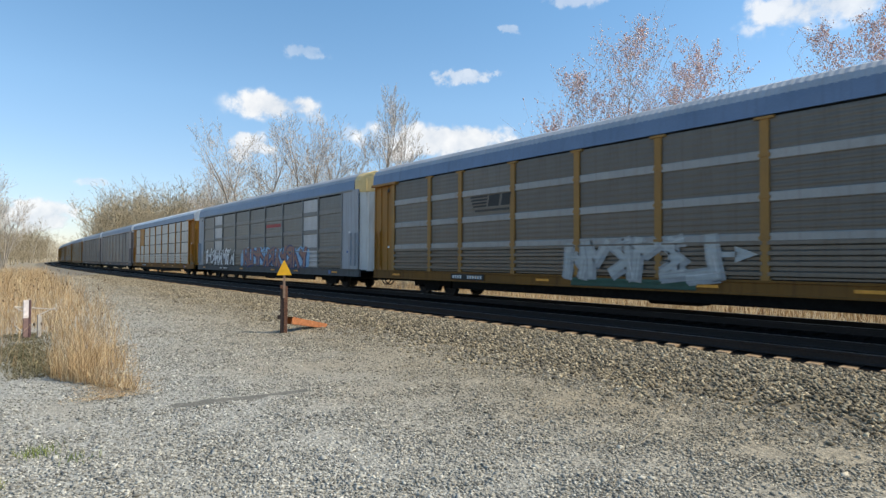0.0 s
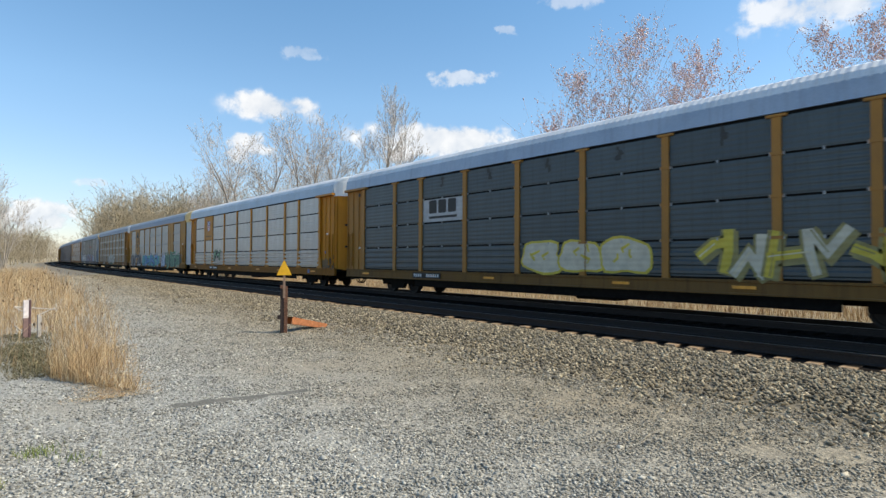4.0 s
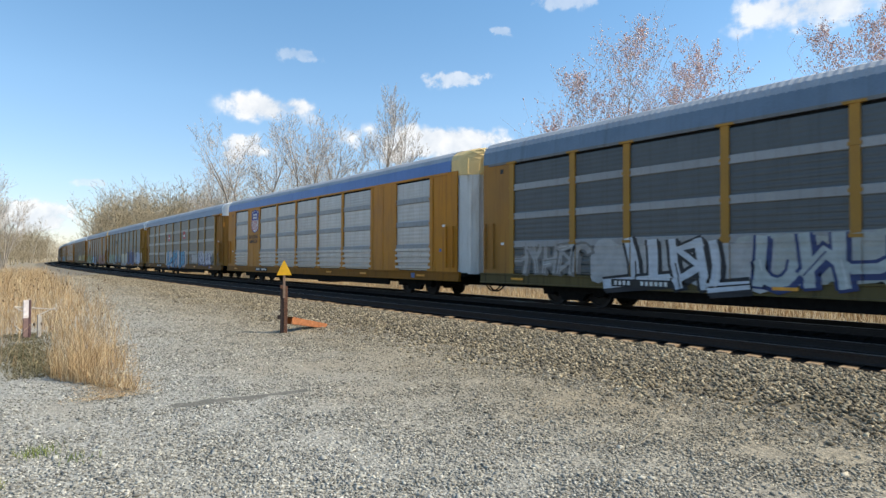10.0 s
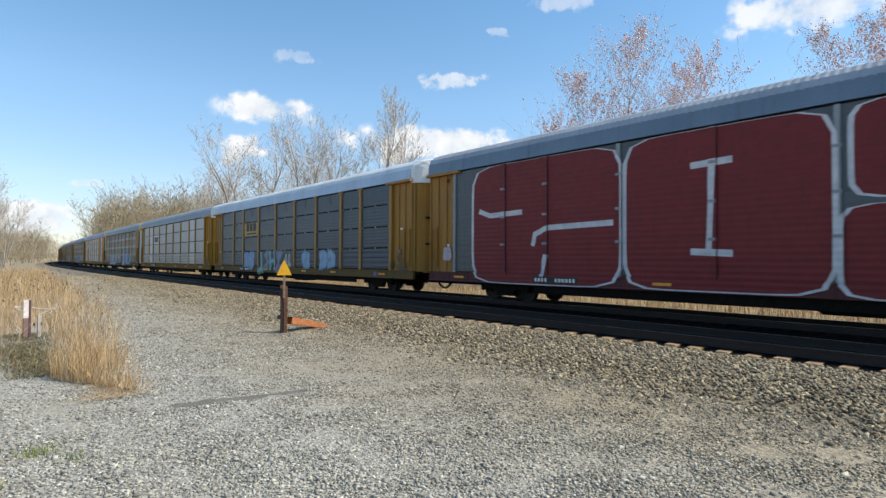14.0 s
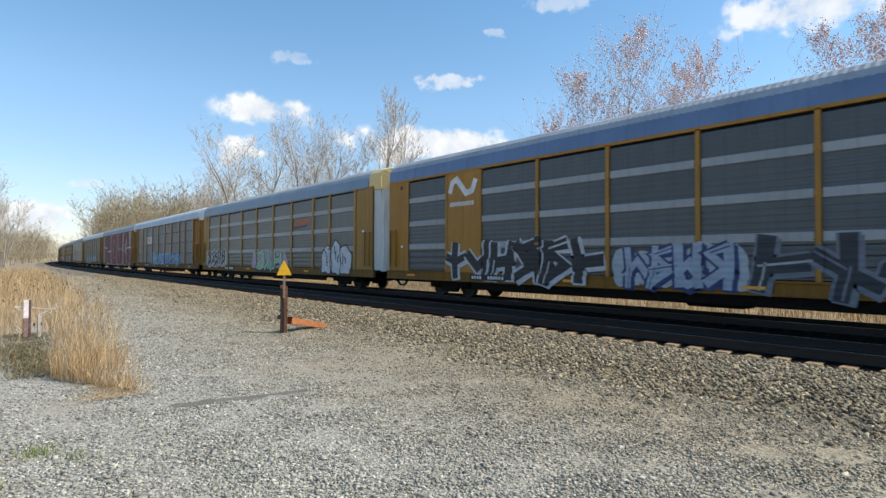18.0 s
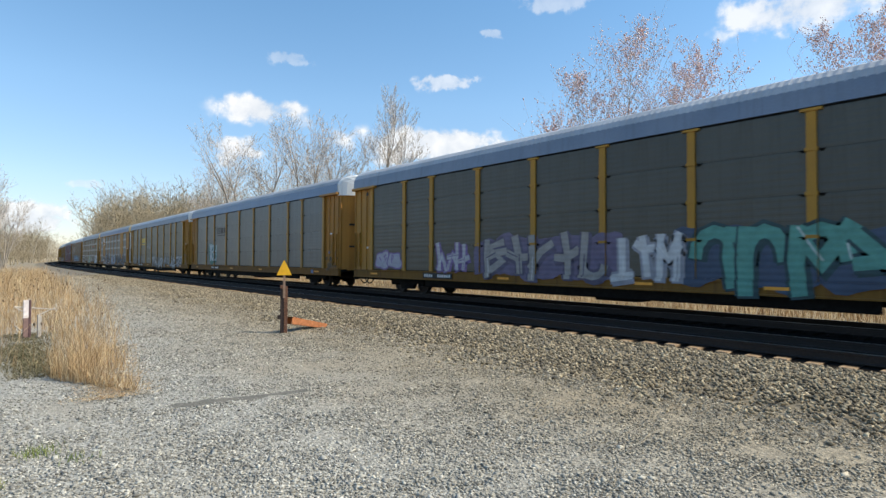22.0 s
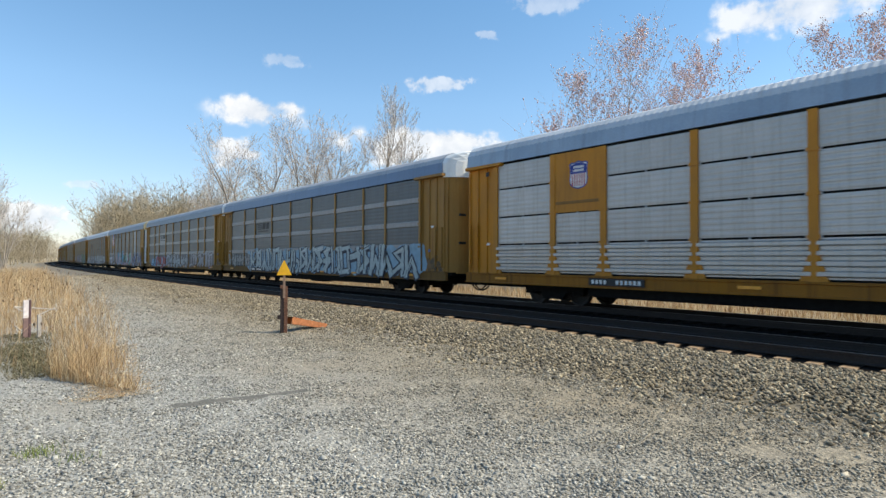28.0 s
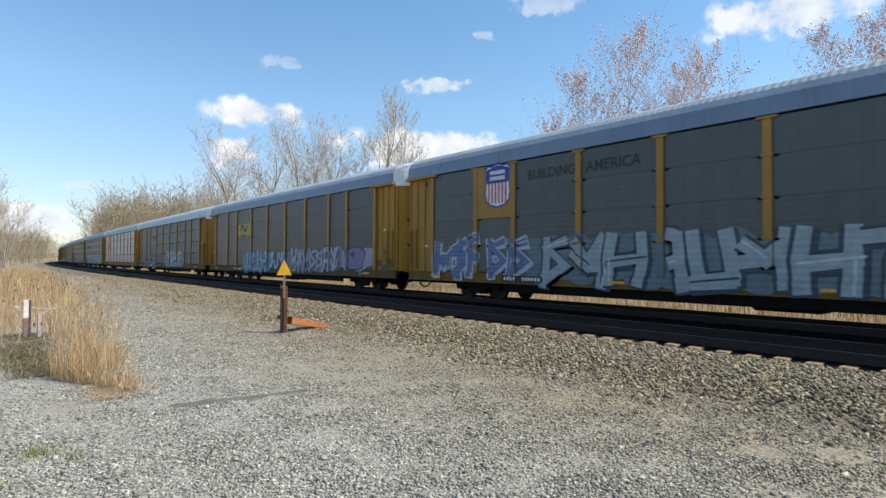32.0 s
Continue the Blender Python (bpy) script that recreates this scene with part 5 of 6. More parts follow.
def soot(seed):
    """Oily soot and rust smeared over the foot of the rear end bay."""
    def smear(car):
        r = random.Random(seed)
        out = ([], [], [])
        for k in range(18):
            lay(out, blob(r, 25.4 + r.gauss(0, 0.3), 1.1 + abs(r.gauss(0, 0.3)), r.uniform(0.05, 0.16), r.uniform(0.05, 0.22), 0.9, 12), 0.0003 + 0.00005 * k, k % 3)
        finish(car, "soot_stain", out, ((0.15, 0.085, 0.03), (0.19, 0.10, 0.03), (0.09, 0.055, 0.025)), "oily soot smeared low on the end panel")["kind"] = "stuff"
    return smear


def grime(seed):
    """Dark drips of grime below the roof's edge."""
    def smear(car):
        r = random.Random(seed)
        out = ([], [], [])
        for b in range(2, 7):
            p = (POSTS[b] + POSTS[b + 1]) / 2 + r.uniform(-0.3, 0.3)
            for k in range(3):
                lay(out, blob(r, p + r.uniform(-0.08, 0.08), 4.86 - 0.14 * k, r.uniform(0.04, 0.12), r.uniform(0.06, 0.14), 0.9, 12), 0.0003 + 0.0001 * k, 0)
        finish(car, "grime_streak", out, ((0.035, 0.035, 0.035),), "dark grime dripped down from the roof edge")["kind"] = "stuff"
    return smear


def patch(p0, p1, z0, z1, color, lift=0.0002):
    return lambda car: flat_shape(car, "painted_patch", [rect(p0, p1, z0, z1)], spray(color), lift, "painted patch")


WHITE, BLACK, CREAM = (0.82, 0.82, 0.82), (0.025, 0.025, 0.03), (0.62, 0.58, 0.45)
SKYBLUE, BLUE, NAVY = (0.30, 0.52, 0.75), (0.08, 0.27, 0.55), (0.03, 0.05, 0.16)
GREENP, TEAL, MINT = (0.12, 0.36, 0.20), (0.10, 0.42, 0.40), (0.36, 0.46, 0.36)
PINK, PURPLE, RED, ORANGE = (0.62, 0.36, 0.48), (0.20, 0.13, 0.32), (0.42, 0.05, 0.05), (0.55, 0.20, 0.05)
YEL, SILVER = (0.65, 0.52, 0.06), (0.50, 0.50, 0.52)
REDWALL = (0.19, 0.008, 0.010)
LAB = "autorack with "

HEAD = [
    dict(label=LAB + "brown weathered sides", sheet=WORN, frame=OCHRE, rows="plain", style="thin"),
    dict(label=LAB + "dull brown sides and yellow ends", sheet=BROWN, frame=OCHRE, rows="gap", style="flare"),
    dict(label=LAB + "grey-brown sides and faded frame", sheet=WORN, frame=TAN, rows="rib", style="thin"),
    dict(label=LAB + "grey sides and yellow ends", sheet=MID, frame=OCHRE, rows="gap", style="flare"),
    dict(label=LAB + "dark grey weathered sides", sheet=DARK, frame=OCHRE, rows="plain", style="thin"),
    dict(label=LAB + "faded purple-brown sides", sheet=(0.084, 0.091, 0.121), frame=(0.330, 0.280, 0.250), rows="plain", style="thin", flush=True),
    dict(label=LAB + "pale grey-pink sides", sheet=(0.159, 0.155, 0.173), frame=(0.360, 0.300, 0.280), rows="plain", style="thin", flush=True, fascia=ROOFSKYTINT),
    dict(label=LAB + "white side sheets and yellow posts", sheet=GALV, frame=YELLOW, rows="gap", style="flare", roof=ROOFWHITE, solid=((1, "upper"),)),
]

CARS = [
    (51.0, dict(label=LAB + "grey sides, light ribs and sprayed graffiti", sheet=MID, frame=MID, ends=(0.400, 0.420, 0.450), rows="rib", style="thin", flush=True, rear="radial", hood=(0.86, 0.62, 0.27), pale=((1, (0.55, 0.55, 0.55)), (7, (0.55, 0.55, 0.55))), fascia=ROOFSKYTINT,
                art=(gf(1.6, 8.6, 1.1, 2.35, WHITE, BLACK, seed=1), gf(10.5, 20.5, 1.05, 2.3, (0.34, 0.17, 0.13), NAVY, SKYBLUE, seed=2), patch(14.5, 16.8, 3.55, 3.75, RED)))),
    (22.9, dict(label=LAB + "tan-grey weathered sides and yellow posts", sheet=WORN, frame=OCHRE, posts=TAN, rows="rib", style="tee", rib=(0.352, 0.344, 0.328),
                art=(stripes(6.4, 3.45), gf(11.05, 15.96, 0.95, 2.18, (0.47, 0.49, 0.48), (0.36, 0.37, 0.37), count=6, seed=3, weight=0.2), arrow(15.8, 16.95, 1.46, 1.88, (0.47, 0.49, 0.48)), patch(11.3, 15.4, 0.72, 0.97, (0.03, 0.09, 0.06)),))),
    (-5.3, dict(label=LAB + "white ribbed side sheets in yellow frames", sheet=(0.429, 0.442, 0.460), frame=(0.417, 0.190, 0.015), rows="rib", rib=(0.36, 0.37, 0.37), style="thin", flush=True, rear="radial", hood=(0.86, 0.62, 0.27), solid=((1, "full"), (7, "full")), fascia=ROOFSKYTINT,
                art=(lambda car: round_emblem(car, 4.9, 3.85), gf(1.25, 7.0, 0.72, 2.05, (0.025, 0.025, 0.03), (0.30, 0.31, 0.34), count=5, seed=4, weight=0.45), gf(8.6, 15.6, 0.70, 1.95, BLUE, (0.012, 0.018, 0.05), TEAL, count=5, seed=5, weight=0.4), gf(17.3, 18.8, 0.75, 2.0, (0.42, 0.52, 0.68), NAVY, count=2, seed=6, weight=0.6), gf(18.9, 24.2, 0.72, 2.1, (0.06, 0.17, 0.11), (0.20, 0.40, 0.27), (0.05, 0.10, 0.08), count=4, seed=76, weight=0.45),))),
    (-33.6, dict(label=LAB + "white side sheets and bright yellow frame", sheet=GALV, frame=BRIGHT, rows="gap", style="flare", roof=ROOFWHITE, fascia=(0.383, 0.440, 0.510), front=0.4, solid=((1, "upper"),),
                 art=(shield(4.6, 3.85, 0.72), patch(4.1, 5.6, 3.32, 3.42, (0.25, 0.12, 0.02)), gf(6.4, 7.8, 1.45, 2.3, (0.25, 0.48, 0.30), BLACK, count=2, seed=7)))),
    (-61.6, dict(label=LAB + "slate-grey sides, dull yellow posts and frames", sheet=DARK, frame=OCHRE, sill=TAN, rows="gap", style="tee", roof=ROOFWHITE, fascia=(0.368, 0.424, 0.510),
                 art=(patch(6.0, 8.55, 3.1, 4.03, (0.45, 0.47, 0.49)), blocks(6.4, 3.45), gf(11.8, 16.6, 1.1, 2.2, CREAM, YEL, count=3, seed=8, weight=0.6), gf(18.0, 24.0, 1.1, 2.3, (YEL, CREAM), (0.3, 0.26, 0.1), seed=9)))),
    (-90.0, dict(label=LAB + "orange-yellow frame and brown-grey sheets with large graffiti", sheet=(0.205, 0.205, 0.215), frame=(0.387, 0.174, 0.019), rows="plain", style="thin", flush=True, rear="radial", hood=(0.86, 0.62, 0.27), solid=((1, "upper"), (7, "full")), fascia=ROOFSKYTINT,
                 art=(loops(4.15, 4.0, 1.3), gf(0.9, 7.7, 0.75, 2.1, ((0.50, 0.38, 0.26), (0.30, 0.42, 0.26)), BLACK, GREENP, count=6, seed=10), gf(8.74, 11.35, 0.8, 2.05, SKYBLUE, NAVY, count=3, seed=11, weight=0.55), gf(11.8, 14.6, 0.72, 1.9, (0.10, 0.13, 0.24), (0.55, 0.56, 0.60), BLACK, count=3, seed=12, weight=0.4), gf(18.15, 24.1, 0.68, 2.15, ((0.38, 0.20, 0.06), (0.30, 0.10, 0.08)), (0.13, 0.04, 0.10), (0.46, 0.26, 0.36), count=5, seed=13, weight=0.42),))),
    (-117.9, dict(label=LAB + "blue-grey sides, yellow T-headed posts and graffiti", sheet=SLATE, frame=(0.409, 0.203, 0.019), sill=OCHRE, rows="plain", style="tee", fascia=ROOFSKYTINT,
                  art=(stripes(6.2, 3.55, 1.1), gf(1.4, 6.4, 0.9, 2.2, (0.33, 0.45, 0.33), BLACK, (0.45, 0.52, 0.50), count=5, seed=14), gf(6.9, 8.75, 1.0, 1.95, (0.26, 0.32, 0.42), SLATE, count=2, seed=15), gf(9.2, 11.4, 1.05, 2.1, (0.30, 0.35, 0.38), SLATE, count=3, seed=16, weight=0.2), gf(11.7, 15.9, 0.95, 2.25, (0.56, 0.54, 0.44), (0.52, 0.50, 0.42), seed=17, count=3, weight=0.75), gf(15.9, 20.3, 0.85, 2.45, (0.05, 0.08, 0.22), NAVY, (0.09, 0.14, 0.30), count=4, seed=18, weight=0.45), gf(12.0, 15.8, 0.67, 0.95, (0.35, 0.35, 0.36), (0.30, 0.30, 0.31), count=5, seed=77, weight=0.1), gf(21.7, 24.6, 0.95, 2.3, (0.50, 0.54, 0.66), BLUE, WHITE, count=3, seed=19, weight=0.45),))),
    (-146.1, dict(label=LAB + "grey sides, pale ribs and blue graffiti", sheet=(0.172, 0.182, 0.184), frame=OCHRE, posts=(0.387, 0.203, 0.030), rows="rib", rib=(0.376, 0.376, 0.368), style="tee", fascia=ROOFSKYTINT,
                  art=(patch(9.7, 10.25, 3.3, 3.95, (0.50, 0.06, 0.08)), patch(15.2, 15.85, 3.4, 4.05, (0.50, 0.06, 0.08)), patch(9.8, 10.15, 3.5, 3.7, WHITE, 0.0008), patch(15.3, 15.75, 3.55, 3.75, WHITE, 0.0008), gf(9.55, 15.7, 0.72, 2.3, (0.10, 0.35, 0.55), NAVY, SILVER, count=5, seed=20),
                       gf(18.1, 20.0, 1.2, 1.9, SILVER, (0.4, 0.4, 0.4), seed=21), gf(20.1, 23.6, 1.05, 2.1, (0.58, 0.58, 0.66), NAVY, SILVER, seed=22), gf(23.2, 24.5, 1.2, 1.7, (0.2, 0.22, 0.2), BLACK, seed=23)))),
    (-174.25, dict(label=LAB + "bright yellow frame and ribbed white sheets", sheet=GALV, frame=BRIGHT, rows="rib", rib=(0.320, 0.336, 0.344), style="flare", flush=True, rear="radial", hood=(0.86, 0.62, 0.27), solid=((1, "full"), (7, "full")), fascia=(0.13, 0.21, 0.41), metal=0.45, gloss=0.4,
                   art=(shield(4.5, 3.45, 1.3), words("BUILDING", 4.05, 2.95, 0.34), words("AMERICA", 4.1, 2.62, 0.34)))),
    (-202.25, dict(label=LAB + "dark grey sheets, yellow posts, blue and pink graffiti", sheet=(0.126, 0.151, 0.173), frame=OCHRE, posts=(0.409, 0.203, 0.019), rows="rib", rib=(0.320, 0.328, 0.336), style="tee", top=(0.18, 0.18, 0.18), flush=True, rear="radial", hood=(0.86, 0.62, 0.27), sill=(0.223, 0.169, 0.055), fascia=(0.171, 0.223, 0.286),
                   art=(gf(1.3, 4.6, 1.05, 2.0, (0.38, 0.37, 0.36), (0.2, 0.19, 0.18), seed=24), gf(5.1, 9.3, 0.75, 2.15, (0.62, 0.66, 0.72), BLACK, (0.45, 0.45, 0.45), seed=25), gf(9.4, 13.4, 0.9, 2.2, (0.45, 0.50, 0.50), NAVY, (0.40, 0.42, 0.40), seed=26), gf(15.4, 16.8, 0.8, 2.6, (0.52, 0.45, 0.55), PINK, seed=27),
                        gf(16.7, 20.7, 0.75, 2.2, ((0.16, 0.30, 0.62), (0.20, 0.52, 0.68)), NAVY, (0.55, 0.42, 0.58), count=4, seed=28, weight=0.42), gf(22.1, 24.5, 1.1, 2.0, (0.45, 0.46, 0.10), NAVY, seed=29),
                        lambda car: flat_shape(car, "streak_emblem", [[(17.35, 3.55), (19.5, 3.62), (20.0, 3.95), (17.8, 3.85)]], spray((0.55, 0.10, 0.03)), 0.0006, "slanted red streak emblem")))),
    (-230.4, dict(label=LAB + "silver sheets and clean yellow frame", sheet=(0.44, 0.47, 0.51), frame=(0.446, 0.213, 0.010), rows="gap", style="flare", pale=((1, (0.62, 0.60, 0.60)), (7, (0.62, 0.60, 0.60))), metal=0.4, fascia=(0.188, 0.223, 0.273),
                  art=(patch(6.05, 8.55, 3.12, 4.02, (0.66, 0.67, 0.68)), blocks(6.4, 3.3, 1.0, M_INK, False)))),
    (-258.3, dict(label=LAB + "dark slate sheets, yellow posts and blue graffiti", sheet=(0.064, 0.098, 0.139), frame=(0.372, 0.180, 0.026), sill=(0.298, 0.174, 0.042), rows="gap", style="tee", roof=ROOFWHITE, fascia=(0.427, 0.496, 0.598),
                  art=(patch(6.0, 8.5, 3.12, 4.02, (0.48, 0.33, 0.10)), blocks(6.4, 3.45), gf(6.1, 7.9, 0.9, 2.1, (0.30, 0.42, 0.58), BLUE, count=2, seed=30, weight=0.5), gf(8.7, 12.5, 0.72, 2.05, ((0.24, 0.44, 0.55), (0.30, 0.24, 0.42)), (0.10, 0.26, 0.12), seed=31, weight=0.4), gf(12.65, 13.85, 1.1, 1.9, (0.45, 0.47, 0.48), (0.25, 0.27, 0.28), count=2, seed=32, weight=0.2),
                       gf(15.4, 16.35, 1.0, 2.0, (0.30, 0.46, 0.62), (0.16, 0.30, 0.46), count=1, seed=33, weight=0.55), gf(17.55, 19.35, 1.05, 2.02, (0.30, 0.46, 0.62), (0.16, 0.30, 0.46), count=2, seed=34, weight=0.5)))),
    (-286.2, dict(label=LAB + "sides painted over in dark red and white", sheet=(0.120, 0.142, 0.167), frame=OCHRE, posts=(0.300, 0.320, 0.340), sill=(0.200, 0.050, 0.050), rows="plain", style="thin", fascia=(0.188, 0.236, 0.293), art=(lambda car: red_wall(car),))),
    (-314.2, dict(label=LAB + "dark grey sheets, white roof and blue graffiti", sheet=(0.093, 0.115, 0.153), frame=OCHRE, rows="gap", style="tee", roof=ROOFWHITE, fascia=(0.368, 0.432, 0.528),
                  art=(patch(5.95, 8.5, 3.2, 4.0, (0.62, 0.60, 0.60)), loops(6.4, 3.35, 0.95, (0.50, 0.12, 0.12)), gf(8.4, 20.0, 0.95, 2.15, ((0.22, 0.45, 0.65), (0.30, 0.52, 0.68)), NAVY, (0.20, 0.30, 0.42), seed=35)))),
    (-342.2, dict(label=LAB + "tan ends, grey sheets and black and white graffiti", sheet=(0.176, 0.185, 0.182), frame=(0.372, 0.190, 0.030), rows="rib", rib=(0.368, 0.364, 0.352), style="tee", top=(0.20, 0.20, 0.20), flush=True, rear="radial", hood=(0.86, 0.62, 0.27), fascia=(0.205, 0.254, 0.321),
                  art=(gf(1.05, 5.2, 0.95, 2.2, BLACK, WHITE, (0.40, 0.46, 0.38), count=5, seed=36, weight=0.4), gf(11.5, 15.7, 0.85, 2.15, ((0.42, 0.55, 0.40), (0.34, 0.50, 0.40)), (0.02, 0.06, 0.05), (0.50, 0.40, 0.46), count=3, seed=37, weight=0.48), gf(21.1, 24.2, 0.7, 2.4, (0.62, 0.65, 0.70), BLACK, count=3, seed=38, weight=0.6), lambda car: flat_shape(car, "streak_emblem", [[(17.3, 3.33), (17.35, 3.40), (19.2, 3.50), (19.1, 3.42)]], M_INK, 0.0006, "black underline of the streak emblem"), lambda car: flat_shape(car, "streak_emblem", [rect(17.4 + 0.52 * i, 17.84 + 0.52 * i, 3.50 + 0.02 * i, 3.82 + 0.02 * i, 0.12) for i in range(4)], spray((0.50, 0.12, 0.05)), 0.0006, "slanted red block emblem"),))),
    (-370.1, dict(label=LAB + "yellow frame, dark sheets and black graffiti", sheet=(0.121, 0.141, 0.159), frame=(0.417, 0.186, 0.013), rows="rib", rib=(0.344, 0.352, 0.360), style="thin", flush=True, rear="radial", hood=(0.86, 0.62, 0.27), solid=((1, "full"), (7, "full")), fascia=(0.154, 0.211, 0.327),
                  art=(loops(4.1, 4.0, 1.4), gf(3.85, 11.4, 0.70, 2.2, BLACK, (0.56, 0.56, 0.60), count=6, seed=39, weight=0.45), gf(12.1, 15.2, 0.72, 1.95, (0.36, 0.42, 0.52), NAVY, (0.4, 0.45, 0.5), count=4, seed=40, weight=0.4), gf(15.7, 23.3, 0.68, 2.2, (0.030, 0.034, 0.045), (0.17, 0.19, 0.23), count=6, seed=41, weight=0.45),))),
    (-398.0, dict(label=LAB + "dark brown-grey sheets, yellow T-headed posts", sheet=BROWN, frame=(0.387, 0.186, 0.018), posts=(0.431, 0.213, 0.010), rows="plain", style="tee", fascia=(0.194, 0.236, 0.307), roof=(0.52, 0.54, 0.57),
                  art=(blocks(6.4, 3.35, 1.0, spray((0.62, 0.42, 0.04))), patch(0.35, 0.5, 2.6, 3.3, (0.42, 0.40, 0.34)), gf(8.9, 11.5, 2.72, 3.25, (0.25, 0.27, 0.28), (0.20, 0.21, 0.21), count=4, seed=42, weight=0.1), gf(1.3, 7.6, 1.05, 1.88, (0.24, 0.24, 0.24), (0.15, 0.145, 0.14), count=6, seed=43), gf(9.65, 10.6, 1.05, 1.62, (0.33, 0.34, 0.34), BROWN, count=1, seed=44), gf(11.8, 17.95, 0.70, 1.75, (0.34, 0.35, 0.36), (0.05, 0.05, 0.055), count=5, seed=45, weight=0.42), gf(18.5, 19.65, 0.95, 1.7, (0.24, 0.25, 0.26), BROWN, count=2, seed=46, weight=0.55), gf(19.9, 24.2, 0.75, 1.75, (0.34, 0.35, 0.37), BLACK, count=4, seed=78),))),
    (-425.9, dict(label=LAB + "grey-tan streaked sheets and dull yellow posts", sheet=(0.146, 0.174, 0.193), frame=OCHRE, posts=(0.357, 0.186, 0.030), rows="plain", style="tee", fascia=ROOFSKYTINT, grime=0.8,
                  art=(stripes(6.35, 3.45, 1.0), gf(4.45, 6.3, 1.05, 2.75, (0.04, 0.17, 0.15), (0.04, 0.17, 0.15), count=1, seed=47, weight=0.6), gf(4.5, 6.4, 1.3, 2.7, (0.55, 0.62, 0.66), (0.04, 0.17, 0.15), count=3, seed=48, weight=0.2),))),
    (-454.2, dict(label=LAB + "dark brown sheets, yellow posts and teal graffiti", sheet=BROWN, frame=(0.372, 0.180, 0.019), posts=(0.402, 0.203, 0.013), rows="plain", style="tee", fascia=(0.205, 0.242, 0.307), roof=(0.50, 0.52, 0.55),
                  art=(gf(1.65, 3.6, 1.1, 1.9, (0.40, 0.40, 0.48), PURPLE, count=2, seed=49, weight=0.55), gf(6.2, 8.2, 1.1, 2.25, (0.46, 0.46, 0.50), PURPLE, count=3, seed=50), gf(9.1, 14.5, 0.85, 2.4, (0.32, 0.31, 0.30), (0.10, 0.09, 0.15), (0.15, 0.13, 0.22), count=5, seed=51), gf(14.6, 16.8, 0.95, 2.25, (0.58, 0.60, 0.62), (0.30, 0.31, 0.36), count=3, seed=52, weight=0.35), gf(17.1, 24.4, 0.70, 2.4, (0.10, 0.32, 0.27), (0.02, 0.06, 0.07), (0.05, 0.08, 0.14), count=6, seed=53, weight=0.4),))),
    (-482.2, dict(label=LAB + "dark sheets, white roof and long pale graffiti", sheet=(0.064, 0.084, 0.100), frame=(0.402, 0.190, 0.019), sill=(0.328, 0.181, 0.027), rows="gap", style="tee", roof=ROOFWHITE, fascia=(0.442, 0.512, 0.616), ends=(0.417, 0.203, 0.026),
                  art=(patch(5.95, 8.6, 3.05, 4.02, (0.12, 0.13, 0.135)), stripes(6.4, 3.6, 0.9), gf(1.3, 11.6, 0.70, 2.05, (0.44, 0.47, 0.52), (0.03, 0.035, 0.045), (0.10, 0.12, 0.15), count=10, seed=54, weight=0.25), gf(11.7, 13.7, 1.0, 2.0, (0.42, 0.52, 0.60), DARK, count=1, seed=79, weight=0.1), gf(13.8, 21.8, 0.70, 2.1, (0.54, 0.57, 0.60), BLACK, (0.22, 0.26, 0.32), count=7, seed=55, weight=0.4), gf(22.0, 24.8, 0.8, 1.9, (0.46, 0.50, 0.56), BLACK, count=3, seed=56),))),
    (-509.9, dict(label=LAB + "smooth grey sheets, yellow posts and a colourful mural", sheet=(0.143, 0.164, 0.188), frame=(0.402, 0.203, 0.026), rows="plain", style="tee", top=(0.20, 0.22, 0.24), flush=True, rear="radial", hood=(0.86, 0.62, 0.27), solid=((1, "upper"),), pale=((7, (0.42, 0.43, 0.43)),), fascia=(0.205, 0.267, 0.355), metal=0.5, gloss=0.38,
                  art=(shield(4.3, 3.5, 1.45), words("BUILDING   AMERICA", 6.45, 4.4, 0.46), gf(1.5, 6.4, 0.75, 2.5, (0.60, 0.61, 0.66), BLACK, count=5, seed=57, weight=0.4), gf(8.2, 12.9, 0.70, 2.3, ((0.12, 0.36, 0.54), (0.48, 0.52, 0.52)), BLACK, (0.50, 0.36, 0.44), count=3, seed=58, weight=0.45), gf(12.9, 14.3, 0.95, 2.0, (0.10, 0.30, 0.22), BLACK, count=2, seed=59), gf(14.3, 18.2, 0.70, 2.3, ((0.26, 0.48, 0.42), (0.48, 0.50, 0.50)), BLACK, (0.52, 0.34, 0.44), count=3, seed=60, weight=0.45), gf(19.4, 25.2, 0.68, 2.25, (0.05, 0.09, 0.22), (0.45, 0.50, 0.58), count=5, seed=61, weight=0.45),))),
    (-538.0, dict(label=LAB + "grey sheets, pale ribs and red and grey graffiti", sheet=(0.138, 0.163, 0.185), frame=(0.387, 0.190, 0.019), rows="rib", rib=(0.376, 0.376, 0.368), style="tee", fascia=(0.188, 0.236, 0.293),
                  art=(patch(6.0, 8.55, 3.15, 3.98, (0.43, 0.43, 0.42)), stripes(6.15, 3.5, 1.0), gf(2.95, 4.65, 0.75, 1.55, (0.18, 0.38, 0.58), NAVY, SKYBLUE, count=2, seed=62), gf(4.7, 8.85, 0.75, 1.8, (0.42, 0.07, 0.07), (0.10, 0.03, 0.04), (0.36, 0.55, 0.75), count=4, seed=63, weight=0.4), gf(9.1, 16.6, 0.72, 1.95, (0.42, 0.44, 0.45), (0.10, 0.085, 0.08), (0.24, 0.21, 0.20), count=7, seed=64, weight=0.4), gf(17.5, 24.0, 0.9, 2.0, (0.40, 0.40, 0.42), (0.2, 0.15, 0.14), seed=65)))),
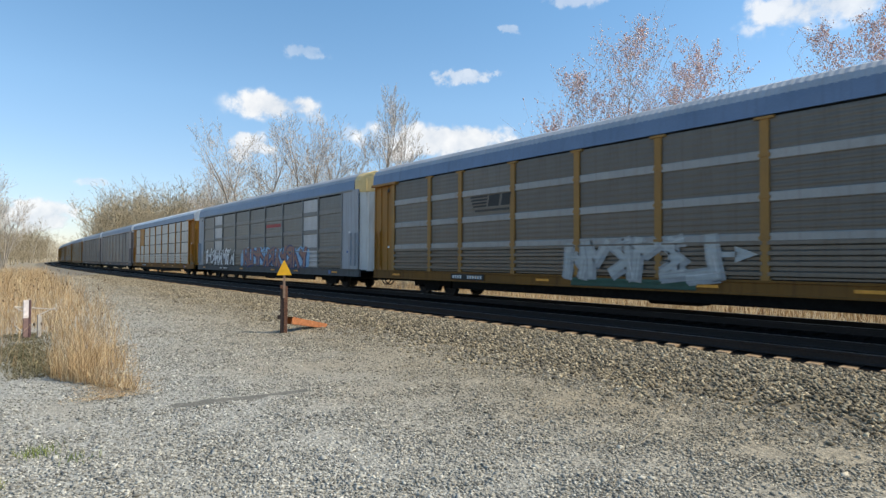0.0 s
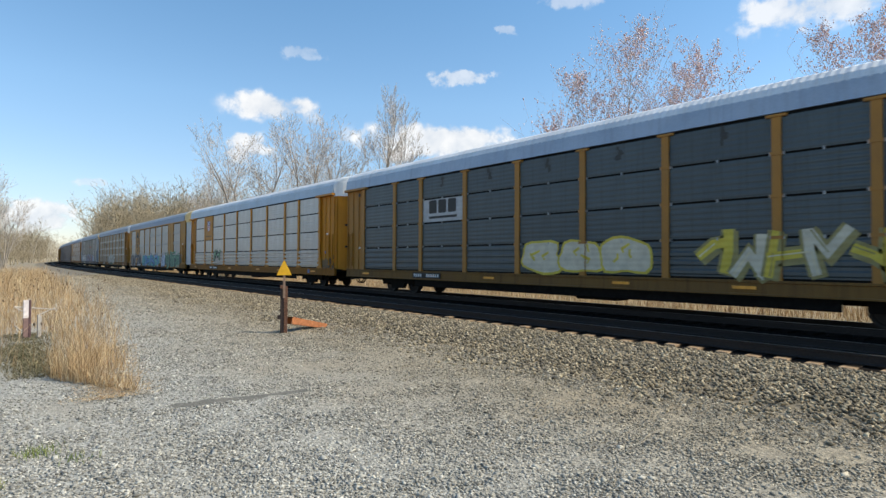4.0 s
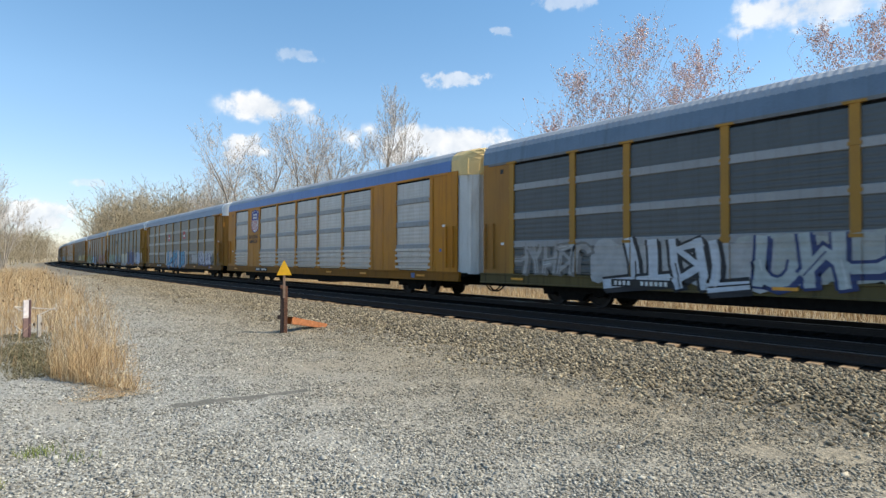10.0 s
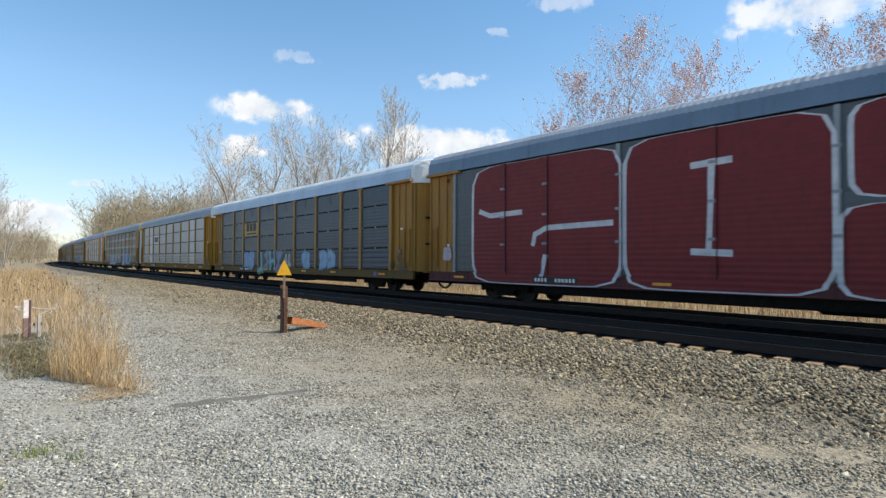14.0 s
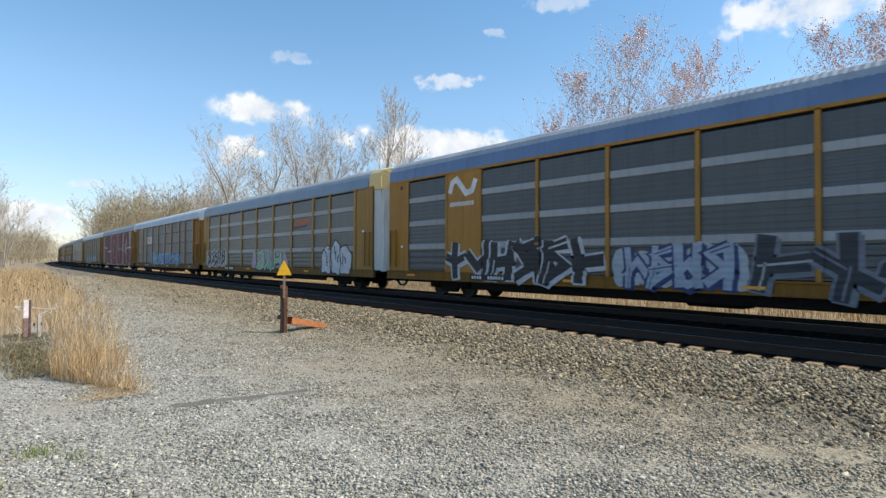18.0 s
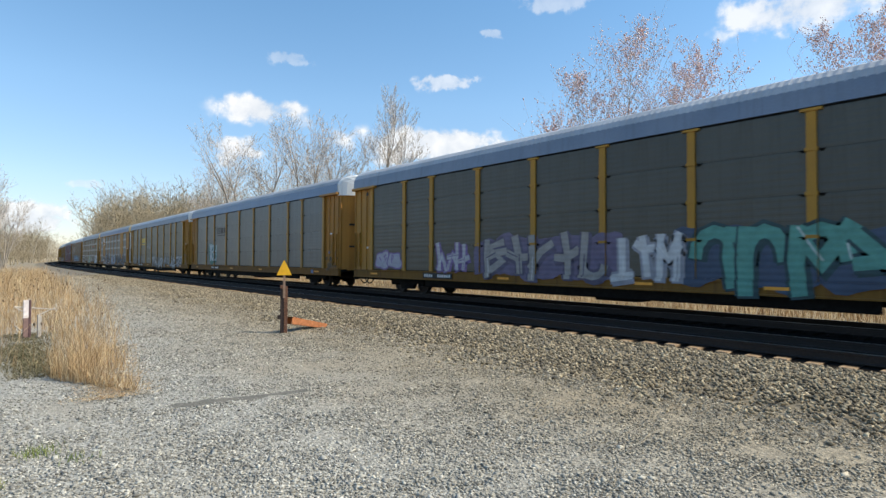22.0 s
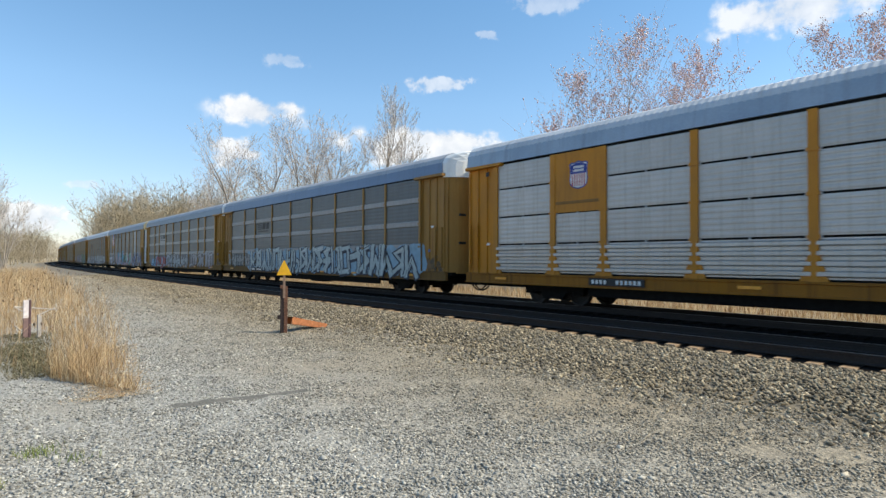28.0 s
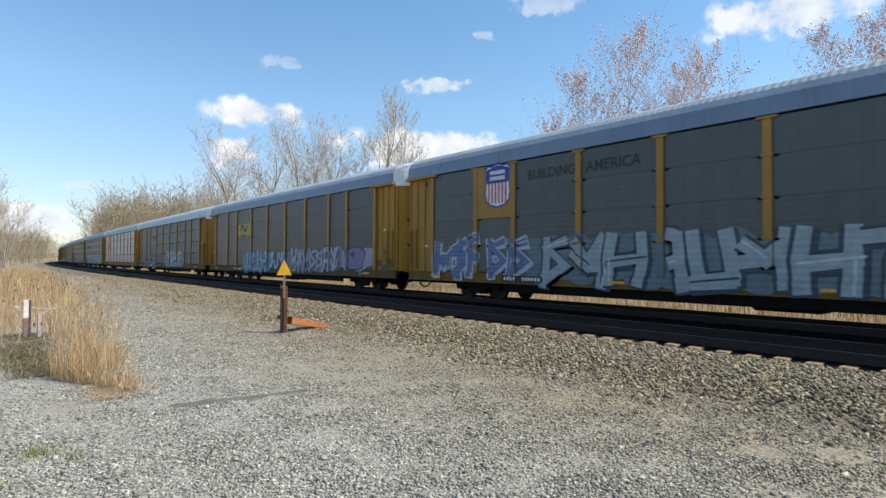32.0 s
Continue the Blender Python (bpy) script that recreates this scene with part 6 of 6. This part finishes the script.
    (-565.3, dict(label=LAB + "tan-grey sheets and a long blue-white graffiti", sheet=(0.159, 0.181, 0.200), frame=(0.341, 0.174, 0.033), rows="rib", rib=(0.344, 0.336, 0.328), style="thin", fascia=ROOFSKYTINT,
                  art=(stripes(6.1, 3.45, 0.95), gf(0.6, 4.8, 1.1, 1.9, (0.38, 0.38, 0.36), (0.12, 0.12, 0.12), seed=66), gf(5.1, 24.5, 0.75, 2.2, (0.44, 0.52, 0.52), (0.03, 0.035, 0.06), (0.26, 0.42, 0.54), count=20, seed=67)))),
    (-593.3, dict(label=LAB + "white side sheets and orange-yellow frame", sheet=GALV, frame=BRIGHT, rows="gap", style="flare", roof=(0.62, 0.64, 0.66), fascia=(0.339, 0.400, 0.475), front=0.4, solid=((1, "upper"),),
                  art=(shield(4.6, 3.85, 0.75), patch(4.0, 5.7, 3.32, 3.42, (0.25, 0.12, 0.02))))),
    (-620.9, dict(label=LAB + "dark sheets, white roof and white graffiti", sheet=(0.058, 0.096, 0.128), frame=(0.372, 0.186, 0.022), sill=(0.298, 0.170, 0.036), rows="gap", style="tee", roof=ROOFWHITE, fascia=(0.412, 0.480, 0.581),
                  art=(patch(6.2, 8.6, 3.1, 4.1, (0.20, 0.22, 0.23)), stripes(6.35, 3.6, 0.95), gf(2.0, 8.4, 0.72, 2.1, (0.03, 0.035, 0.055), (0.40, 0.43, 0.50), count=5, seed=68, weight=0.42), gf(9.0, 11.4, 1.2, 2.0, (0.10, 0.11, 0.13), DARK, count=3, seed=69), gf(12.0, 13.6, 0.9, 2.0, (0.26, 0.28, 0.30), (0.12, 0.14, 0.16), count=2, seed=80), gf(13.5, 18.6, 0.70, 2.3, (0.40, 0.42, 0.44), BLACK, (0.30, 0.32, 0.34), count=4, seed=70, weight=0.42), gf(18.5, 19.8, 0.95, 1.9, (0.28, 0.30, 0.32), (0.12, 0.14, 0.16), count=2, seed=81),))),
    (-648.8, dict(label=LAB + "dark brown sheets, yellow posts and light blue graffiti", sheet=(0.084, 0.092, 0.095), frame=(0.409, 0.203, 0.019), rows="plain", style="tee", front=0.28, fascia=(0.205, 0.242, 0.307), roof=(0.60, 0.62, 0.65), sill=(0.253, 0.150, 0.033),
                  art=(patch(6.05, 8.65, 3.15, 4.02, (0.50, 0.34, 0.06)), loops(6.65, 3.42, 1.05, BLACK), gf(7.55, 11.7, 0.72, 2.1, (0.30, 0.46, 0.60), (0.07, 0.11, 0.20), (0.18, 0.26, 0.36), count=5, seed=71), gf(11.9, 14.7, 0.85, 2.0, (0.40, 0.52, 0.62), (0.06, 0.08, 0.14), count=4, seed=82), gf(15.1, 21.0, 0.80, 2.15, (0.42, 0.42, 0.52), (0.09, 0.09, 0.13), (0.20, 0.20, 0.26), count=7, seed=72), gf(21.9, 23.6, 0.95, 2.15, (0.24, 0.20, 0.34), (0.05, 0.04, 0.08), (0.36, 0.34, 0.44), count=1, seed=83, weight=0.55),))),
    (-676.6, dict(label=LAB + "dark grey sheets, yellow posts and pale graffiti", sheet=(0.112, 0.134, 0.142), frame=(0.387, 0.196, 0.022), rows="plain", style="tee", fascia=(0.205, 0.248, 0.314), roof=(0.50, 0.52, 0.55), solid=((1, "upper"),),
                  art=(shield(4.45, 3.55, 1.4), words("BUILDING   AMERICA", 6.5, 4.3, 0.46), gf(1.4, 6.6, 0.75, 2.4, (0.13, 0.18, 0.34), (0.48, 0.51, 0.58), count=5, seed=73, weight=0.4), gf(7.1, 24.0, 0.68, 2.35, (0.34, 0.40, 0.43), (0.04, 0.06, 0.085), (0.14, 0.19, 0.22), count=13, seed=74, weight=0.38),))),
    (-704.6, dict(label=LAB + "grey sheets and dull yellow posts", sheet=MID, frame=OCHRE, rows="gap", style="tee")),
]


def round_emblem(car, p, z):
    """Round black emblem: a ring, a plain figure and a scroll below."""
    out = ([], [], [])
    stroke(out, [(p + 0.62 * math.cos(a), z + 0.72 * math.sin(a)) for a in np.linspace(0, 2 * math.pi, 28)], 0.10, 0.0010, 0)
    stroke(out, [(p + 0.74 * math.cos(a), z + 0.86 * math.sin(a)) for a in np.linspace(3.5, 9.0, 28)], 0.05, 0.0012, 0)
    link("emblem", from_lists("emblem", out[0], out[1]), M_INK, car, "round black emblem")
    flat_shape(car, "emblem_figure", [[(p - 0.42, z + 0.2), (p + 0.4, z + 0.15), (p + 0.45, z + 0.42), (p + 0.1, z + 0.62), (p - 0.3, z + 0.5)], [(p - 0.12, z - 0.1), (p + 0.12, z - 0.1), (p + 0.2, z - 0.35), (p, z - 0.5), (p - 0.2, z - 0.35)],
                                      rect(p - 0.45, p + 0.45, z - 0.98, z - 0.85), rect(p - 0.25, p - 0.05, z - 1.42, z - 1.2), rect(p + 0.05, p + 0.25, z - 1.42, z - 1.2)], M_INK, 0.0014)


def red_wall(car):
    """Great rounded red fields with pale outlines over the whole side."""
    out = ([], [], [])

    def field(p0, p1, z0, z1, n=40):
        pts = []
        for k in range(n):
            a = 2 * math.pi * k / n
            c, s = math.cos(a), math.sin(a)
            q = (abs(c) ** 8 + abs(s) ** 8) ** -0.125
            pts.append(((p0 + p1) / 2 + (p1 - p0) / 2 * c * q, (z0 + z1) / 2 + (z1 - z0) / 2 * s * q))
        return pts

    fields = [(2.3, 8.75, 0.70, 4.99), (8.95, 14.2, 0.72, 4.99), (14.6, 18.4, 2.9, 4.99), (14.4, 18.6, 0.70, 2.75), (18.8, 23.5, 0.72, 4.99), (22.0, 24.2, 0.72, 2.9)]
    for i, fd in enumerate(fields):
        for grow_by, mi, lift in ((0.12, 1, 0.0), (0.0, 0, 0.0004)):
            lay(out, field(fd[0] - grow_by, fd[1] + grow_by, fd[2] - grow_by * 0.3, fd[3] + grow_by * 0.1), lift + 0.0001 * i, mi)
    for k, pts in enumerate([[(2.6, 3.35), (3.2, 3.15), (4.8, 3.2)], [(5.3, 2.0), (5.4, 2.4), (6.0, 2.6), (8.5, 2.65)], [(5.9, 1.7), (5.7, 0.85)], [(10.9, 4.05), (12.0, 4.1)], [(11.5, 4.05), (11.4, 1.75)], [(10.9, 1.75), (12.0, 1.7)],
                             [(19.5, 4.0), (21.0, 2.0)], [(21.0, 4.0), (19.5, 2.0)], [(21.8, 4.4), (21.8, 0.85)], [(21.1, 2.9), (24.2, 3.0)], [(23.4, 4.9), (23.7, 4.2), (23.5, 3.2)], [(24.3, 2.9), (24.4, 0.9)]]):
        stroke(out, pts, 0.18, 0.0016 + 0.0001 * k, 1)
    finish(car, "mural", out, (REDWALL, (0.66, 0.66, 0.68)), "dark red mural with pale outlines")
    out = ([], [], [])
    lay(out, blob(random.Random(3), 0.68, 1.75, 0.24, 0.30, 0.4), 0.0004, 0)
    finish(car, "tag", out, ((0.55, 0.45, 0.5),), "pale sprayed tag")


TRAIN = []


def build_train():
    for i, spec in enumerate(HEAD):
        TRAIN.append((add_car(spec), 51.0 + 28.05 * (len(HEAD) - i)))
    for s0, spec in CARS:
        TRAIN.append((add_car(spec), s0))


# ---------------------------------------------------------------- things beside the track
def build_marker():
    """Yellow triangle on a thin pole that is bolted to a rusty steel post."""
    root = new("track_marker")
    root.matrix_basis = pose(5.90, 13.34, 0, 0, 0, -24)
    tagged(root, "yellow triangular marker on a rusty post in the gravel", "marker sign")
    rust = plain("rust", (0.21, 0.095, 0.055), 0.85, 0.1, 25, 0.6, 0.4)
    dark = plain("dark_timber", (0.055, 0.035, 0.03), 0.85, 0, 12, 0.6, 0.3)
    part("post", box_bm(((-0.085, -0.06, -0.25), (0.0, 0.05, 1.17)), bevel=0.006), dark, root, "dark weathered timber post")
    part("post_plate", box_bm(((0.001, -0.07, -0.25), (0.085, 0.06, 1.13)), ((-0.09, -0.075, 1.08), (-0.03, 0.06, 1.16)), bevel=0.004), rust, root, "rusty steel channel")
    pole = bmesh.new()
    add_box(pole, (-0.026, -0.075, 0.85), (0.030, -0.055, 1.50), 0.004)
    part("pole", pole, plain("pale_rust", (0.34, 0.22, 0.15), 0.8, 0.1, 25, 0.7, 0.3), root, "thin flat pole")
    bm = bmesh.new()
    tri = [(-0.18, 1.405), (0.18, 1.405), (0.012, 1.765), (-0.012, 1.765)]
    f = [bm.verts.new((x, -0.085, z)) for x, z in tri]
    b = [bm.verts.new((x, -0.078, z)) for x, z in tri]
    bm.faces.new(f)
    bm.faces.new(b[::-1])
    for i in range(4):
        bm.faces.new((f[(i + 1) % 4], f[i], b[i], b[(i + 1) % 4]))
    part("triangle", bm, plain("marker_yellow", (0.92, 0.47, 0.01), 0.45, 0, 14, 0.9, 0.08), root, "bright yellow triangle plate")
    for z in (0.55, 0.95):
        bolt = bmesh.new()
        add_tube(bolt, (-0.12, -0.01, z), (0.10, -0.01, z), 0.018, 0.018, 8)
        part("bolt", bolt, dark, root)
    part("clamp", box_bm(((-0.15, -0.05, 0.33), (-0.085, 0.02, 0.43)), bevel=0.008), dark, root)
    # rusty steel plate leaning on the gravel beside it
    bm = bmesh.new()
    prof = [(-0.15, -0.03), (-0.13, -0.03), (-0.13, 0.11), (0.13, 0.11), (0.13, -0.03), (0.15, -0.03), (0.15, 0.14), (-0.15, 0.14)]
    ends = [[bm.verts.new((x, y * k, z * k)) for y, z in prof] for x, k in ((0.0, 1.0), (1.38, 0.75))]
    for i in range(8):
        bm.faces.new((ends[0][i], ends[0][(i + 1) % 8], ends[1][(i + 1) % 8], ends[1][i]))
    bmesh.ops.recalc_face_normals(bm, faces=bm.faces)
    ob = part("rusty_plate", bm, plain("orange_rust", (0.48, 0.185, 0.075), 0.8, 0.1, 18, 0.7, 0.4))
    ob.matrix_basis = pose(6.02, 13.40, 0.24, 0, 11.0, 22)
    tagged(ob, "orange rusty steel channel leaning on the gravel by the marker", "steel plate")


def build_stake():
    root = new("survey_stake")
    root.matrix_basis = pose(0.97, 15.7, 0, 0, 0, 12)
    tagged(root, "short white-topped stake with thin crossed sticks in the grass", "stake")
    part("board", box_bm(((-0.10, -0.02, 0.46), (0.0, 0.02, 0.86)), bevel=0.005), plain("pale_paint", (0.86, 0.76, 0.74), 0.8, 0, 14, 0.75, 0.2), root, "pale painted top of the board")
    part("board", box_bm(((-0.10, -0.019, -0.2), (0.0, 0.021, 0.459)), bevel=0.005), plain("bare_brown_wood", (0.25, 0.155, 0.14), 0.85, 0, 14, 0.7, 0.3), root, "bare purple-brown lower board")
    part("board", box_bm(((0.001, -0.03, -0.2), (0.045, 0.03, 0.86)), bevel=0.005), plain("purple_brown", (0.13, 0.07, 0.075), 0.8, 0, 14, 0.7, 0.2), root, "dark brown board")
    part("stub", box_bm(((0.17, -0.03, -0.2), (0.24, 0.03, 0.50)), bevel=0.006), plain("grey_wood", (0.48, 0.43, 0.38), 0.85, 0, 14, 0.7, 0.3), root, "short grey wooden stub")
    for a, b in (((-0.25, 0.05, 0.72), (0.55, -0.05, 0.62)), ((0.17, 0.0, 0.50), (0.52, 0.02, 0.66)), ((-0.25, 0.03, 0.72), (-0.02, 0.0, 0.55)), ((-0.24, 0.04, 0.30), (-0.05, 0.02, 0.12))):
        bm = bmesh.new()
        add_tube(bm, a, b, 0.018, 0.012, 6)
        part("stick", bm, M_TWIG, root)


def build_small():
    # dark smooth strip in the gravel
    bm = bmesh.new()
    n = 26
    up = [bm.verts.new((1.90 + 1.65 * k / n, 7.50 - 0.33 * k / n + 0.10 * noise.noise((k * 0.4, 1, 0)) + 0.10, ground_z(1.90 + 1.65 * k / n, 7.50 - 0.33 * k / n) + 0.006)) for k in range(n + 1)]
    dn = [bm.verts.new((1.90 + 1.65 * k / n, 7.42 - 0.33 * k / n + 0.10 * noise.noise((k * 0.4, 7, 0)) - 0.10 * math.sin(math.pi * k / n), ground_z(1.90 + 1.65 * k / n, 7.42 - 0.33 * k / n) + 0.006)) for k in range(n + 1)]
    for k in range(n):
        bm.faces.new((dn[k], dn[k + 1], up[k + 1], up[k]))
    ob = part("soil_patch", bm, plain("dark_ground", (0.17, 0.16, 0.135), 0.95, 0, 30, 0.7, 0.5))
    tagged(ob, "flat strip of darker ground in the gravel", "soil", kind="structure")
    # a rubber tyre's edge standing at the yard's side
    bm = bmesh.new()
    rings = []
    for k in range(28):
        a = 2 * math.pi * k / 28
        c = Vector((0, 0.105 * math.cos(a), 0.12 + 0.105 * math.sin(a)))
        d = Vector((0, math.cos(a), math.sin(a)))
        rings.append([bm.verts.new(c + d * 0.03 * math.cos(b) + Vector((0.03 * math.sin(b), 0, 0))) for b in np.linspace(0, 2 * math.pi, 9)[:-1]])
    for k in range(28):
        for i in range(8):
            bm.faces.new((rings[k][i], rings[k][(i + 1) % 8], rings[(k + 1) % 28][(i + 1) % 8], rings[(k + 1) % 28][i]))
    bmesh.ops.recalc_face_normals(bm, faces=bm.faces)
    root = part("small_wheel", bm, plain("black_rubber", (0.025, 0.025, 0.027), 0.8, 0, 30, 0.8, 0.2))
    root.matrix_basis = pose(0.10, 6.30, 0.0, 0, 0, 50)
    tagged(root, "small black rubber wheel standing on the gravel", "wheel")
    hub = bmesh.new()
    add_tube(hub, (-0.02, 0, 0.12), (0.02, 0, 0.12), 0.085, 0.085, 16)
    part("hub", hub, plain("grey_plastic", (0.2, 0.2, 0.21), 0.5, 0, 20), root)


# ---------------------------------------------------------------- clouds
def cloud_mat(seed, dense, puffy):
    m = bpy.data.materials.new("cloud")
    m.use_nodes = True
    nt = m.node_tree
    nt.nodes.clear()
    out = nt.nodes.new("ShaderNodeOutputMaterial")
    tc = nt.nodes.new("ShaderNodeTexCoord")
    mp = nt.nodes.new("ShaderNodeMapping")
    mp.inputs["Location"].default_value = (seed * 3.7, seed * 1.9, seed)
    nt.links.new(tc.outputs["Object"], mp.inputs[0])
    nz = node(nt, "ShaderNodeTexNoise", Scale=puffy, Detail=9.0, Roughness=0.56)
    nt.links.new(mp.outputs[0], nz.inputs["Vector"])
    uv = nt.nodes.new("ShaderNodeSeparateXYZ")
    nt.links.new(tc.outputs["Generated"], uv.inputs[0])
    # soft bounds: full in the middle, sharper above than below
    def hump(sock, rise, fall):
        a = nt.nodes.new("ShaderNodeMapRange")
        a.interpolation_type = "SMOOTHSTEP"
        a.inputs["From Min"].default_value, a.inputs["From Max"].default_value = 0.0, rise
        b = nt.nodes.new("ShaderNodeMapRange")
        b.interpolation_type = "SMOOTHSTEP"
        b.inputs["From Min"].default_value, b.inputs["From Max"].default_value = 1.0, 1.0 - fall
        nt.links.new(sock, a.inputs["Value"])
        nt.links.new(sock, b.inputs["Value"])
        mul = nt.nodes.new("ShaderNodeMath")
        mul.operation = "MULTIPLY"
        nt.links.new(a.outputs[0], mul.inputs[0])
        nt.links.new(b.outputs[0], mul.inputs[1])
        return mul.outputs[0]
    hx, hy = hump(uv.outputs[0], 0.45, 0.45), hump(uv.outputs[1], 0.5, 0.40)
    mul = nt.nodes.new("ShaderNodeMath")
    mul.operation = "MULTIPLY"
    nt.links.new(hx, mul.inputs[0])
    nt.links.new(hy, mul.inputs[1])
    add = nt.nodes.new("ShaderNodeMath")
    add.operation = "MULTIPLY_ADD"
    add.inputs[1].default_value, add.inputs[2].default_value = 0.52, 0.0
    nt.links.new(mul.outputs[0], add.inputs[0])
    tot = nt.nodes.new("ShaderNodeMath")
    tot.operation = "MULTIPLY_ADD"
    tot.inputs[1].default_value = 1.5
    nt.links.new(nz.outputs["Fac"], tot.inputs[0])
    nt.links.new(add.outputs[0], tot.inputs[2])
    a = nt.nodes.new("ShaderNodeMapRange")
    a.interpolation_type = "SMOOTHSTEP"
    a.inputs["From Min"].default_value, a.inputs["From Max"].default_value = 0.87, 1.15
    a.inputs["To Max"].default_value = dense
    nt.links.new(tot.outputs[0], a.inputs["Value"])
    edge = nt.nodes.new("ShaderNodeMath")
    edge.operation = "MULTIPLY"
    lim = nt.nodes.new("ShaderNodeMapRange")
    lim.inputs["From Max"].default_value = 0.25
    nt.links.new(mul.outputs[0], lim.inputs["Value"])
    nt.links.new(a.outputs[0], edge.inputs[0])
    nt.links.new(lim.outputs[0], edge.inputs[1])
    shade = ramp(nt, nz.outputs["Fac"], [(0.35, (0.66, 0.72, 0.80)), (0.62, (0.93, 0.94, 0.95))])
    em = node(nt, "ShaderNodeEmission", Strength=0.74)
    nt.links.new(shade, em.inputs["Color"])
    tr = nt.nodes.new("ShaderNodeBsdfTransparent")
    mx = nt.nodes.new("ShaderNodeMixShader")
    nt.links.new(edge.outputs[0], mx.inputs[0])
    nt.links.new(tr.outputs[0], mx.inputs[1])
    nt.links.new(em.outputs[0], mx.inputs[2])
    nt.links.new(mx.outputs[0], out.inputs["Surface"])
    return m


CLOUD_OBS = []


def build_clouds():
    """Distant cloud banks, about three kilometres off, that drift slowly."""
    for i, (centre, drift, w, h, dense, puffy) in enumerate(CLOUDS):
        me = from_lists("cloud", [(-w / 2000, -h / 2000, 0), (w / 2000, -h / 2000, 0), (w / 2000, h / 2000, 0), (-w / 2000, h / 2000, 0)], [(0, 1, 2, 3)], cloud_mat(i + 1, dense, puffy))
        ob = new("cloud", me)
        ob.scale = (1000, 1000, 1000)
        ob.visible_shadow = False
        tagged(ob, "white drifting cloud in the blue sky", "cloud", "clouds in the sky", "structure")
        c = Vector(centre)
        face = (EYE - c).to_track_quat("Z", "Y").to_matrix().to_4x4()
        CLOUD_OBS.append((ob, [(0.0, Matrix.Translation(c) @ face), (32.0, Matrix.Translation(c + Vector(drift)) @ face)]))


# ---------------------------------------------------------------- what moves
SPEED = 21.77


def motions():
    for car, s0 in TRAIN:
        rows = []
        for t in range(0, 33):
            x, y, a = line_at(0.0, s0 - HALF + SPEED * t)
            rows.append((float(t), pose(x, y, RAIL, 0, 0, math.degrees(a))))
        walk(car, rows)
    for ob, rows in CLOUD_OBS:
        walk(ob, rows)


build_ground()
build_gravel()
build_grass()
build_trees()
build_woods()
build_clouds()
build_train()
build_marker()
build_stake()
build_small()
build_tracks()
motions()
